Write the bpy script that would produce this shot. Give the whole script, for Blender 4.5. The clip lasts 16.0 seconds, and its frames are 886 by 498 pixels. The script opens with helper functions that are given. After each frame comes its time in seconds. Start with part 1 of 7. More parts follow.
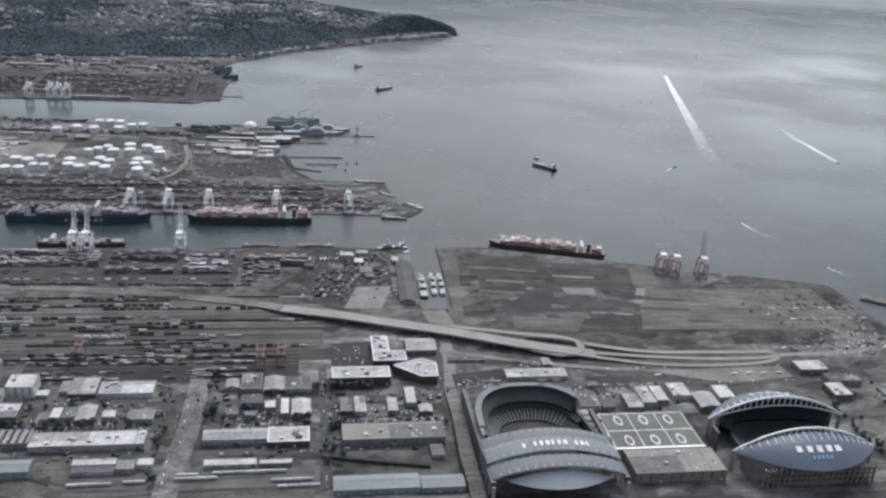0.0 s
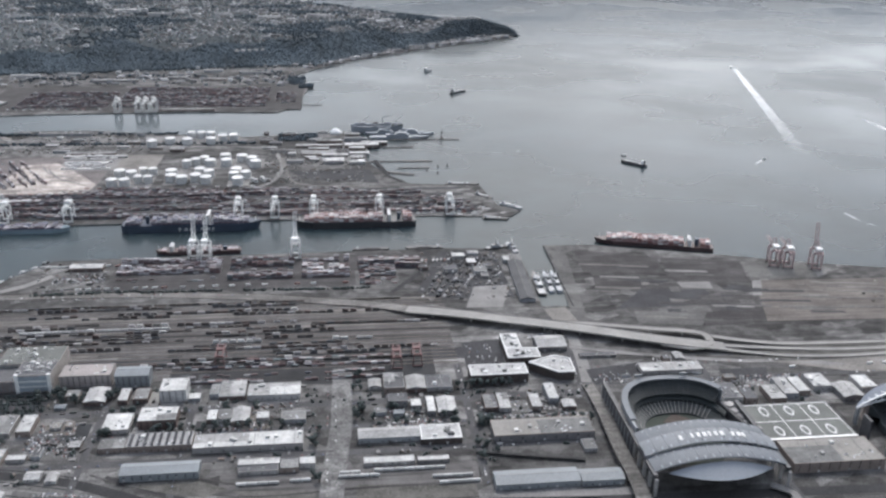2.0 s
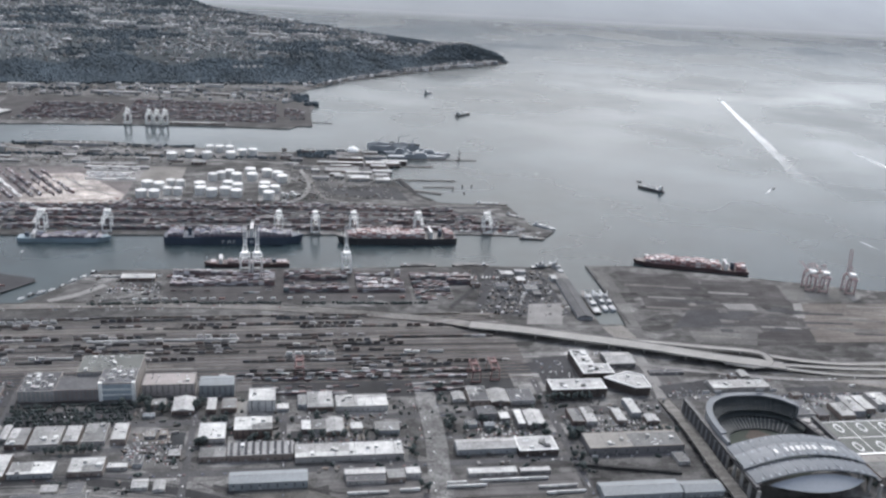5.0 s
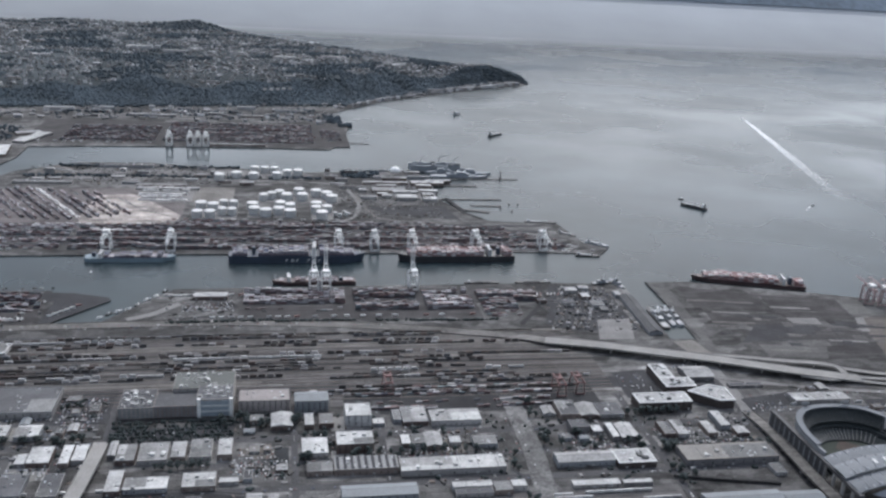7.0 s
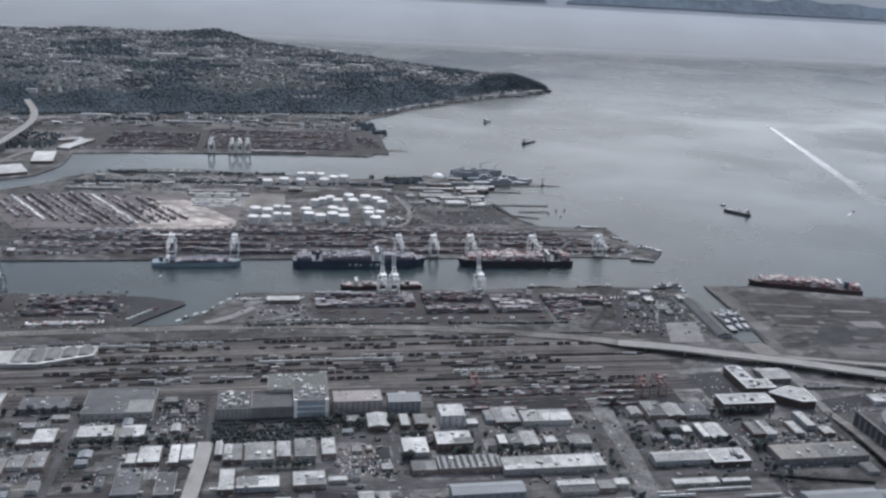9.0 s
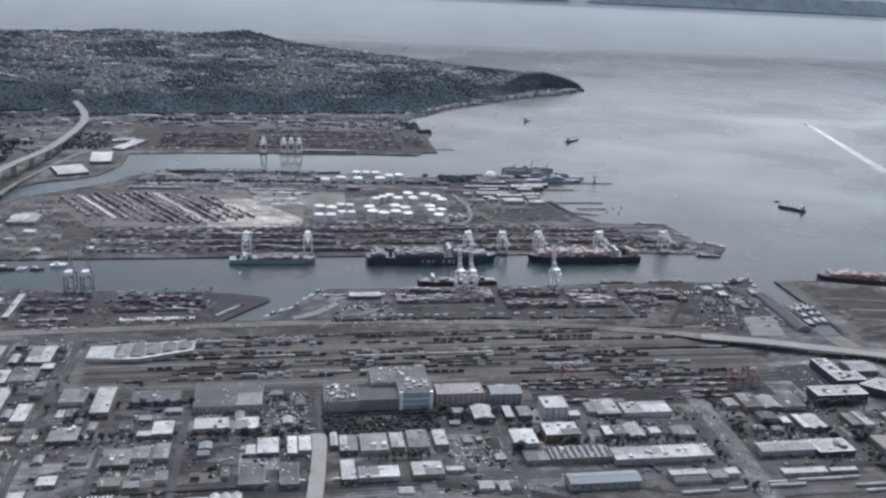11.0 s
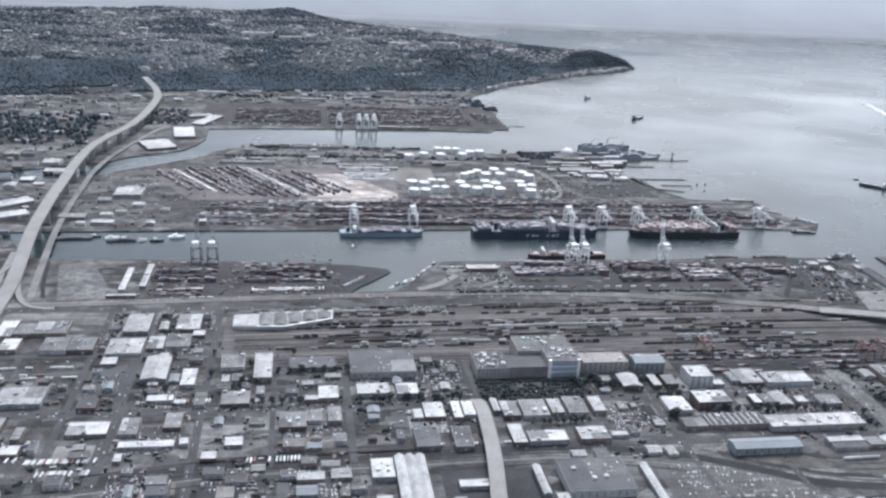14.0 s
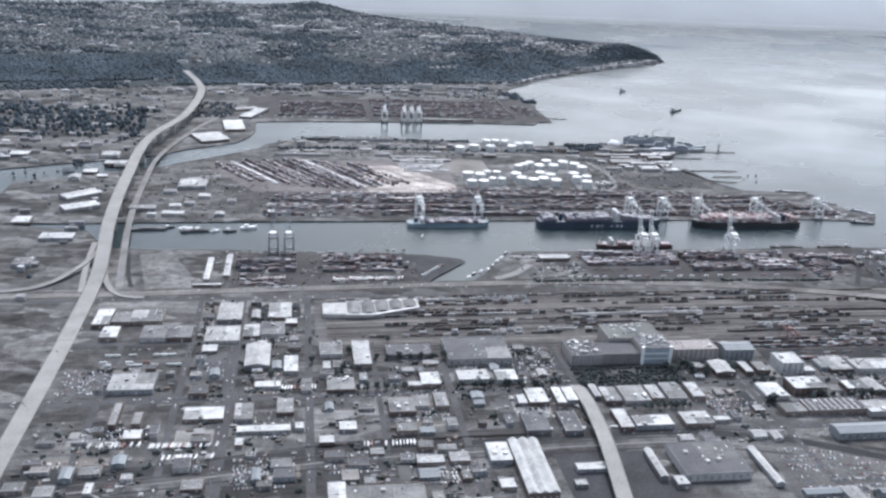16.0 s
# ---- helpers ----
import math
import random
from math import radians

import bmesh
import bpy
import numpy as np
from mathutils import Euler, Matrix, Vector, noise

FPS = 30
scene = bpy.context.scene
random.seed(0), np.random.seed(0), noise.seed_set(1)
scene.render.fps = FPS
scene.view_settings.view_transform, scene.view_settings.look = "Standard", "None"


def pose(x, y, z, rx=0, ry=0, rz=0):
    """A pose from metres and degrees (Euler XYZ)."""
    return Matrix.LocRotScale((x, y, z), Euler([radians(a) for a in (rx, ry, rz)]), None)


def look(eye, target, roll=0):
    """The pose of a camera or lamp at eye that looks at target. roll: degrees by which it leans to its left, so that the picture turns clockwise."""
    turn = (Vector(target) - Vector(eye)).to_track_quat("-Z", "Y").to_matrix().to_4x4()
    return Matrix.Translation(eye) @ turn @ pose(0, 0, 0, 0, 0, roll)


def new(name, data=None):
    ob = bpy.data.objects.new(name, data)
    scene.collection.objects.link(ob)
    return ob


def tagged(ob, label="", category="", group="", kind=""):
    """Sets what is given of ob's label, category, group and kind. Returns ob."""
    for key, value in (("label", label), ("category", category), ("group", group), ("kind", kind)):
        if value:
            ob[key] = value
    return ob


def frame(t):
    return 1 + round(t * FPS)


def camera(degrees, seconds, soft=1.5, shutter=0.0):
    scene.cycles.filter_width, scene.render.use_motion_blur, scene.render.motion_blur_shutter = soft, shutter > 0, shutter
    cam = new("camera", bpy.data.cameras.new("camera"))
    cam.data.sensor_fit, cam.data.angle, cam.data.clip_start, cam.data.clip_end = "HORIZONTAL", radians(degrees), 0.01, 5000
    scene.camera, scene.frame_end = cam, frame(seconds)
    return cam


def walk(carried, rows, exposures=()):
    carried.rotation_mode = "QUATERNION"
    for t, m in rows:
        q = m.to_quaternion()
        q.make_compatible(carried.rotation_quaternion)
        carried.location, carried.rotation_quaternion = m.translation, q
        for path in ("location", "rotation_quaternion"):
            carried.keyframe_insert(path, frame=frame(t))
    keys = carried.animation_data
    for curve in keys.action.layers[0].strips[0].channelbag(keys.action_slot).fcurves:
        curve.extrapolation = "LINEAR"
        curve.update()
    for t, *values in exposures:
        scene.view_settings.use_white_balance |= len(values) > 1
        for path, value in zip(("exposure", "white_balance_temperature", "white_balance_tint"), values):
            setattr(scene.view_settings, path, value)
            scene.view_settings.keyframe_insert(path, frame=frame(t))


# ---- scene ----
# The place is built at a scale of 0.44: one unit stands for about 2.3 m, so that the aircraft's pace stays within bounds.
# x runs along the waterfront (north is +x), y over the water (west is +y), z up; land lies at z = 0, water at z = -1.2.
cam = camera(53.57, 16.0, soft=2.6)
# seconds, x, y, z, yaw, pitch, roll
ROWS = [
    (0.0, 0.00, 0.00, 371.10, -10.000, -22.272, 3.951),
    (0.5, -19.02, 0.59, 369.69, -9.466, -22.150, 2.947),
    (1.0, -38.03, 1.18, 368.29, -9.498, -21.913, 2.804),
    (1.5, -57.02, 1.75, 366.88, -9.023, -21.808, 2.409),
    (2.0, -76.00, 2.31, 365.48, -7.173, -22.106, 1.251),
    (2.5, -94.96, 2.86, 364.08, -6.831, -22.623, 1.973),
    (3.0, -113.90, 3.41, 362.68, -7.020, -23.773, 3.342),
    (3.5, -132.83, 3.94, 361.28, -7.048, -23.750, 3.427),
    (4.0, -151.74, 4.46, 359.88, -8.223, -23.350, 3.575),
    (4.2, -159.30, 4.67, 359.32, -10.148, -21.412, 4.239),
    (6.5, -246.07, 6.91, 352.91, -11.231, -19.579, 3.752),
    (7.0, -264.89, 7.37, 351.52, -11.098, -18.905, 3.557),
    (7.5, -283.69, 7.82, 350.13, -11.110, -18.725, 3.576),
    (8.0, -302.48, 8.26, 348.74, -11.132, -18.565, 3.489),
    (8.5, -321.25, 8.69, 347.35, -11.238, -18.431, 3.559),
    (9.0, -340.00, 9.11, 345.96, -11.225, -18.327, 3.587),
    (11.3, -426.07, 10.90, 339.60, -10.551, -18.299, 3.029),
    (11.5, -433.54, 11.04, 339.05, -10.476, -18.212, 2.923),
    (12.0, -452.20, 11.40, 337.67, -10.057, -18.109, 2.342),
    (12.5, -470.84, 11.74, 336.29, -9.972, -18.375, 2.224),
    (13.0, -489.47, 12.08, 334.91, -10.001, -19.222, 2.457),
    (13.5, -508.08, 12.40, 333.54, -9.802, -19.696, 2.742),
    (14.0, -526.68, 12.72, 332.16, -9.965, -19.643, 3.225),
    (14.5, -545.26, 13.02, 330.79, -9.938, -19.838, 3.316),
    (15.0, -563.82, 13.32, 329.42, -9.786, -19.949, 3.295),
    (15.5, -582.37, 13.60, 328.05, -9.575, -20.161, 2.925),
    (16.0, -600.91, 13.87, 326.68, -9.736, -20.001, 3.076),
]


def aim(x, y, z, yaw, pitch, roll):
    a, p = radians(yaw), radians(pitch)
    way = Vector((-math.sin(a) * math.cos(p), math.cos(a) * math.cos(p), math.sin(p)))
    return look((x, y, z), Vector((x, y, z)) + 100 * way, roll)


EXPOSE = [(0.0, 0.54, 6230, 10), (2.5, 0.86, 6260, 10), (3.5, 0.93, 6280, 10), (4.2, 0.93, 6280, 10), (6.5, 0.47, 6060, 10), (9.0, 0.42, 6010, 10), (12.5, 0.68, 5900, 10), (14.0, 0.92, 5910, 10), (16.0, 0.98, 5930, 10)]
walk(cam, [(t, aim(*r)) for t, *r in ROWS], EXPOSE)

# ---- sky, sun ----
SUN_AZ, SUN_EL = radians(16), radians(48)  # azimuth from +y towards +x
world = bpy.data.worlds.new("overcast_sky")
scene.world = world
world.use_nodes = True
wn, wl = world.node_tree.nodes, world.node_tree.links
wn.clear()
w_out, w_bg = wn.new("ShaderNodeOutputWorld"), wn.new("ShaderNodeBackground")
w_sky = wn.new("ShaderNodeTexSky")
w_sky.sky_type, w_sky.sun_disc = "NISHITA", False
w_sky.sun_elevation, w_sky.sun_rotation = SUN_EL, SUN_AZ
w_sky.air_density, w_sky.dust_density, w_sky.altitude = 1.0, 4.0, 300
w_grey = wn.new("ShaderNodeHueSaturation")
w_grey.inputs["Saturation"].default_value = 0.5
w_co = wn.new("ShaderNodeTexCoord")
w_map = wn.new("ShaderNodeMapping")
w_map.inputs["Scale"].default_value = (1.0, 1.0, 3.5)
w_cloud = wn.new("ShaderNodeTexNoise")
w_cloud.inputs["Scale"].default_value, w_cloud.inputs["Detail"].default_value = 3.0, 4.0
w_rng = wn.new("ShaderNodeMapRange")
w_rng.inputs["From Min"].default_value, w_rng.inputs["From Max"].default_value = 0.3, 0.7
w_rng.inputs["To Min"].default_value, w_rng.inputs["To Max"].default_value = 0.72, 1.28
w_mul = wn.new("ShaderNodeVectorMath")
w_mul.operation = "MULTIPLY"
wl.new(w_sky.outputs[0], w_grey.inputs["Color"])
wl.new(w_co.outputs["Generated"], w_map.inputs["Vector"])
wl.new(w_map.outputs[0], w_cloud.inputs["Vector"])
wl.new(w_cloud.outputs["Fac"], w_rng.inputs["Value"])
w_up, w_lift, w_low = wn.new("ShaderNodeSeparateXYZ"), wn.new("ShaderNodeValToRGB"), wn.new("ShaderNodeVectorMath")
w_low.operation = "MULTIPLY"
# the overcast is pale along the horizon, greyer above it and brightest overhead
for k, (z, v) in enumerate(((0.06, 0.76), (0.27, 0.44), (0.42, 0.33), (0.60, 0.38), (0.82, 0.97))):
    e = w_lift.color_ramp.elements[k] if k < 2 else w_lift.color_ramp.elements.new(z)
    e.position, e.color = z, (v, v, v, 1)
wl.new(w_co.outputs["Generated"], w_up.inputs[0])
wl.new(w_up.outputs["Z"], w_lift.inputs[0])
wl.new(w_grey.outputs[0], w_low.inputs[0])
wl.new(w_lift.outputs[0], w_low.inputs[1])
wl.new(w_low.outputs[0], w_mul.inputs[0])
wl.new(w_rng.outputs[0], w_mul.inputs[1])
wl.new(w_mul.outputs[0], w_bg.inputs["Color"])
wl.new(w_bg.outputs[0], w_out.inputs["Surface"])
w_bg.inputs["Strength"].default_value = 0.15
w_grey.inputs["Value"].default_value = 1.6

sun = new("sun", bpy.data.lights.new("sun", "SUN"))
sun.data.energy, sun.data.angle, sun.data.color = 1.0, radians(20), (1.0, 0.96, 0.9)
sun.matrix_world = look((0, 0, 0), (-math.sin(SUN_AZ) * math.cos(SUN_EL), -math.cos(SUN_AZ) * math.cos(SUN_EL), -math.sin(SUN_EL)))


# ---- materials ----
def surface(name, color, rough=0.8, metal=0.0, var=0.25, scale=0.3, fine=4.0, bump=0.0, pieces="", spread=0.0, stops=(), spec=0.5, lots=0.0, streak=0.0):
    """A procedural surface: colour varied at two scales; pieces: 'island' or 'object' varies it piece by piece, along stops if given."""
    m = bpy.data.materials.new(name)
    m.use_nodes = True
    n, l = m.node_tree.nodes, m.node_tree.links
    p = n["Principled BSDF"]
    p.inputs["Roughness"].default_value, p.inputs["Metallic"].default_value = rough, metal
    p.inputs["Specular IOR Level"].default_value = spec
    co = n.new("ShaderNodeTexCoord")
    a, b = n.new("ShaderNodeTexNoise"), n.new("ShaderNodeTexNoise")
    for t, s in ((a, scale), (b, fine)):
        t.inputs["Scale"].default_value, t.inputs["Detail"].default_value = s, 5.0
        l.new(co.outputs["Object"], t.inputs["Vector"])
    add = n.new("ShaderNodeMath")
    add.operation = "ADD"
    l.new(a.outputs["Fac"], add.inputs[0])
    l.new(b.outputs["Fac"], add.inputs[1])
    rng = n.new("ShaderNodeMapRange")
    rng.inputs["From Min"].default_value, rng.inputs["From Max"].default_value = 0.76, 1.24
    rng.inputs["To Min"].default_value, rng.inputs["To Max"].default_value = 1 - var, 1 + var
    l.new(add.outputs[0], rng.inputs["Value"])
    mul = n.new("ShaderNodeVectorMath")
    mul.operation = "MULTIPLY"
    l.new(rng.outputs[0], mul.inputs[1])
    base = n.new("ShaderNodeRGB")
    base.outputs[0].default_value = (*color, 1)
    source = base.outputs[0]
    if pieces:
        if pieces == "island":
            r = n.new("ShaderNodeNewGeometry").outputs["Random Per Island"]
        else:
            r = n.new("ShaderNodeObjectInfo").outputs["Random"]
        if stops:
            ramp = n.new("ShaderNodeValToRGB")
            ramp.color_ramp.interpolation = "CONSTANT"
            e = ramp.color_ramp.elements
            while len(e) < len(stops):
                e.new(0.5)
            for k, c in enumerate(stops):
                e[k].position, e[k].color = k / len(stops), (*c, 1)
            l.new(r, ramp.inputs[0])
            source = ramp.outputs[0]
        if spread:
            s = n.new("ShaderNodeMapRange")
            s.inputs["To Min"].default_value, s.inputs["To Max"].default_value = 1 - spread, 1 + spread
            l.new(r, s.inputs["Value"])
            k = n.new("ShaderNodeVectorMath")
            k.operation = "MULTIPLY"
            l.new(source, k.inputs[0])
            l.new(s.outputs[0], k.inputs[1])
            source = k.outputs[0]
    if lots:
        # old rectangular lots and repairs, each of its own shade
        for size, turn in ((0.022, 0.0), (0.06, 0.02)):
            mp, vo, sep, vr, k = (n.new("ShaderNode" + q) for q in ("Mapping", "TexVoronoi", "SeparateColor", "MapRange", "VectorMath"))
            mp.inputs["Rotation"].default_value, mp.inputs["Scale"].default_value = (0, 0, turn), (0.7, 1.3, 1)
            vo.voronoi_dimensions, vo.distance = "2D", "CHEBYCHEV"
            vo.inputs["Scale"].default_value = size
            vr.inputs["To Min"].default_value, vr.inputs["To Max"].default_value = 1 - lots, 1 + lots
            k.operation = "MULTIPLY"
            l.new(co.outputs["Object"], mp.inputs["Vector"])
            l.new(mp.outputs[0], vo.inputs["Vector"])
            l.new(vo.outputs["Color"], sep.inputs[0])
            l.new(sep.outputs[0], vr.inputs["Value"])
            l.new(source, k.inputs[0])
            l.new(vr.outputs[0], k.inputs[1])
            source = k.outputs[0]
    if streak:
        # tracks worn along the waterfront
        mp, no, vr, k = (n.new("ShaderNode" + q) for q in ("Mapping", "TexNoise", "MapRange", "VectorMath"))
        mp.inputs["Scale"].default_value = (0.012, 0.3, 1)
        no.inputs["Scale"].default_value, no.inputs["Detail"].default_value, no.inputs["Distortion"].default_value = 1.0, 4.0, 0.6
        vr.inputs["From Min"].default_value, vr.inputs["From Max"].default_value = 0.3, 0.7
        vr.inputs["To Min"].default_value, vr.inputs["To Max"].default_value = 1 - streak, 1 + streak
        k.operation = "MULTIPLY"
        l.new(co.outputs["Object"], mp.inputs["Vector"])
        l.new(mp.outputs[0], no.inputs["Vector"])
        l.new(no.outputs["Fac"], vr.inputs["Value"])
        l.new(source, k.inputs[0])
        l.new(vr.outputs[0], k.inputs[1])
        source = k.outputs[0]
    l.new(source, mul.inputs[0])
    l.new(mul.outputs[0], p.inputs["Base Color"])
    if bump:
        bp = n.new("ShaderNodeBump")
        bp.inputs["Strength"].default_value, bp.inputs["Distance"].default_value = 1.0, bump
        l.new(b.outputs["Fac"], bp.inputs["Height"])
        l.new(bp.outputs[0], p.inputs["Normal"])
    return m


def water_surface():
    m = surface("sea_water", (0.027, 0.040, 0.045), rough=0.16, var=0.25, scale=0.004, fine=0.02)
    n, l = m.node_tree.nodes, m.node_tree.links
    p = n["Principled BSDF"]
    p.inputs["IOR"].default_value = 1.33
    co = n.new("ShaderNodeTexCoord")
    swell = n.new("ShaderNodeTexNoise")
    swell.inputs["Scale"].default_value, swell.inputs["Detail"].default_value = 0.35, 3.0
    l.new(co.outputs["Object"], swell.inputs["Vector"])
    bp = n.new("ShaderNodeBump")
    bp.inputs["Strength"].default_value, bp.inputs["Distance"].default_value = 1.0, 0.05
    l.new(swell.outputs["Fac"], bp.inputs["Height"])
    l.new(bp.outputs[0], p.inputs["Normal"])
    wind = n.new("ShaderNodeTexNoise")
    wind.inputs["Scale"].default_value, wind.inputs["Detail"].default_value = 0.0035, 5.0
    mp = n.new("ShaderNodeMapping")
    mp.inputs["Scale"].default_value = (0.8, 1.0, 1)
    mp.inputs["Rotation"].default_value = (0, 0, 0.5)
    l.new(co.outputs["Object"], mp.inputs["Vector"])
    l.new(mp.outputs[0], wind.inputs["Vector"])
    rr = n.new("ShaderNodeMapRange")
    rr.inputs["From Min"].default_value, rr.inputs["From Max"].default_value = 0.35, 0.65
    rr.inputs["To Min"].default_value, rr.inputs["To Max"].default_value = 0.17, 0.34
    l.new(wind.outputs["Fac"], rr.inputs["Value"])
    l.new(rr.outputs[0], p.inputs["Roughness"])
    return m


M_WATER = water_surface()
M_GROUND = surface("yard_ground", (0.088, 0.086, 0.084), 0.9, var=0.5, scale=0.09, fine=0.8, spec=0.15, lots=0.48, streak=0.25)
M_ASPHALT = surface("asphalt", (0.075, 0.074, 0.076), 0.9, var=0.3, scale=0.05, fine=0.8, spec=0.15)
M_LOT = surface("worn_asphalt_lot", (0.10, 0.098, 0.095), 0.9, var=0.35, scale=0.03, fine=0.5, spec=0.15, lots=0.15, streak=0.12)
M_CONCRETE = surface("concrete", (0.30, 0.29, 0.28), 0.85, var=0.2, scale=0.1, fine=1.5)
M_PAVE = surface("concrete_paving", (0.19, 0.185, 0.18), 0.9, var=0.3, scale=0.04, fine=0.6, spec=0.15)
M_BALLAST = surface("rail_ballast", (0.102, 0.098, 0.096), 0.95, var=0.35, scale=0.05, fine=0.9, spec=0.15, streak=0.4)
M_SOIL = surface("bare_soil", (0.172, 0.163, 0.152), 0.95, var=0.35, scale=0.04, fine=0.5, spec=0.15)
# hill floor lightened and blued in place of haze
M_WOODS = surface("hazed_woodland_floor", (0.074, 0.083, 0.087), 0.95, var=0.3, scale=0.01, fine=0.2, spec=0.05)
M_LEAF = surface("tree_leaves", (0.062, 0.073, 0.070), 0.8, var=0.3, scale=0.05, fine=0.8, pieces="island", spread=0.35, spec=0.05)
# leaf colour for far woods, with aerial haze painted in as a blue tint
M_FARLEAF = surface("hazed_distant_leaves", (0.066, 0.082, 0.094), 0.8, var=0.4, scale=0.012, fine=0.3, pieces="island", spread=0.12, spec=0.05)
# garden leaves lightened in colour to counter the shade on their near sides
M_GARDENLEAF = surface("lightened_garden_leaves", (0.112, 0.124, 0.124), 0.8, var=0.3, scale=0.012, fine=0.5, pieces="island", spread=0.16, spec=0.05)
M_BARK = surface("bark", (0.09, 0.07, 0.055), 0.9)


# ---- building blocks ----
class Shape:
    """Collects vertices and faces of one mesh."""

    def __init__(self):
        self.v, self.f = [], []

    def add(self, verts, faces):
        k = len(self.v)
        self.v.extend(verts)
        self.f.extend([[i + k for i in f] for f in faces])
        return self

    def box(self, x0, y0, z0, x1, y1, z1):
        return self.add([(x0, y0, z0), (x1, y0, z0), (x1, y1, z0), (x0, y1, z0), (x0, y0, z1), (x1, y0, z1), (x1, y1, z1), (x0, y1, z1)],
                        [(0, 3, 2, 1), (4, 5, 6, 7), (0, 1, 5, 4), (1, 2, 6, 5), (2, 3, 7, 6), (3, 0, 4, 7)])

    def block(self, cx, cy, z0, z1, sx, sy, turn=0.0):
        c, s = math.cos(turn), math.sin(turn)
        q = [(cx + c * a * sx / 2 - s * b * sy / 2, cy + s * a * sx / 2 + c * b * sy / 2) for a, b in ((-1, -1), (1, -1), (1, 1), (-1, 1))]
        return self.prism(q, z0, z1)

    def prism(self, poly, z0, z1, top=None):
        n, top = len(poly), top or poly
        v = [(x, y, z0) for x, y in poly] + [(x, y, z1) for x, y in top]
        return self.add(v, [tuple(range(n - 1, -1, -1)), tuple(range(n, 2 * n))] + [(i, (i + 1) % n, n + (i + 1) % n, n + i) for i in range(n)])

    def disc(self, x, y, z0, z1, r0, r1=None, n=14):
        r1 = r0 if r1 is None else r1
        ring = [(math.cos(6.28319 * i / n), math.sin(6.28319 * i / n)) for i in range(n)]
        return self.prism([(x + r0 * a, y + r0 * b) for a, b in ring], z0, z1, [(x + r1 * a, y + r1 * b) for a, b in ring])

    def beam(self, p, q, w, h=None):
        """A bar of section w x h from p to q."""
        h = h or w
        p, q = Vector(p), Vector(q)
        d = (q - p).normalized()
        side = d.cross(Vector((0, 0, 1)))
        side = side.normalized() if side.length > 1e-4 else Vector((1, 0, 0))
        up = side.cross(d)
        v = [tuple(e + side * a * w / 2 + up * b * h / 2) for e in (p, q) for a, b in ((-1, -1), (1, -1), (1, 1), (-1, 1))]
        return self.add(v, [(0, 1, 2, 3), (7, 6, 5, 4), (0, 4, 5, 1), (1, 5, 6, 2), (2, 6, 7, 3), (3, 7, 4, 0)])

    def gable(self, x0, y0, x1, y1, z0, z1, along="x"):
        if along == "x":
            m = (y0 + y1) / 2
            return self.add([(x0, y0, z0), (x1, y0, z0), (x1, y1, z0), (x0, y1, z0), (x0, m, z1), (x1, m, z1)],
                            [(0, 1, 5, 4), (2, 3, 4, 5), (1, 2, 5), (3, 0, 4), (0, 3, 2, 1)])
        m = (x0 + x1) / 2
        return self.add([(x0, y0, z0), (x1, y0, z0), (x1, y1, z0), (x0, y1, z0), (m, y0, z1), (m, y1, z1)],
                        [(1, 2, 5, 4), (3, 0, 4, 5), (0, 1, 4), (2, 3, 5), (0, 3, 2, 1)])

    def mesh(self, name, material):
        me = bpy.data.meshes.new(name)
        me.from_pydata(self.v, [], self.f)
        me.materials.append(material)
        me.update()
        return me


def thing(name, label, category, m=None, group="", kind=""):
    ob = tagged(new(name), label, category, group, kind)
    ob.matrix_basis = m or Matrix.Identity(4)
    return ob


def part(name, shape, material, parent, label="", kind=""):
    ob = tagged(new(name, shape.mesh(name, material)), label, kind=kind)
    ob.parent = parent
    return ob


def share(name, mesh, parent, m):
    """A piece that shares its mesh with its likes."""
    ob = new(name, mesh)
    ob.parent, ob.matrix_basis = parent, m
    return ob


def single(name, shape, material, label, category, m=None, group="", kind=""):
    ob = tagged(new(name, shape.mesh(name, material)), label, category, group, kind)
    ob.matrix_basis = m or Matrix.Identity(4)
    return ob


# ---- water and land ----
single("water", Shape().add([(-5200, -900, -1.2), (5200, -900, -1.2), (5200, 5600, -1.2), (-5200, 5600, -1.2)], [(0, 1, 2, 3)]), M_WATER,
       "grey rippled sea water of the bay", "water", kind="structure")

MAINLAND = [(-2500, -800), (1500, -800), (1500, 640), (700, 655), (572, 690), (566, 792), (500, 812), (434, 828), (334, 860), (203, 897), (150, 898),
            (143, 742), (114.5, 744), (119, 890), (42, 897), (-177, 893), (-373, 889), (-431, 808), (-477, 805), (-434, 868), (-469, 881), (-686, 900), (-800, 905),
            (-830, 960), (-1000, 1000), (-1000, 1210), (-801, 1296), (-770, 1333), (-735, 1354), (-699, 1381), (-684, 1416), (-675, 1458), (-677, 1535), (-580, 1548), (-333, 1560), (-180, 1551), (-154, 1598), (-131, 1747),
            (-143, 1827), (-172, 1872), (-120, 1960), (-33, 2066), (168, 2238), (407, 2412), (420, 2440), (230, 2455), (0, 2660), (-320, 2980), (-570, 3280),
            (-1000, 3300), (-1300, 3100), (-2500, 3000)]
ISLAND = [(-960, 985), (-687, 993), (36, 1003), (133, 996), (148, 1016), (123, 1037), (112, 1118), (20, 1132), (-4, 1160), (-36, 1241), (-28, 1350), (-51, 1412), (-220, 1385),
          (-364, 1411), (-465, 1434), (-574, 1431), (-637, 1386), (-656, 1370), (-665, 1344), (-697, 1315), (-727, 1289), (-767, 1257), (-792, 1232), (-960, 1150)]
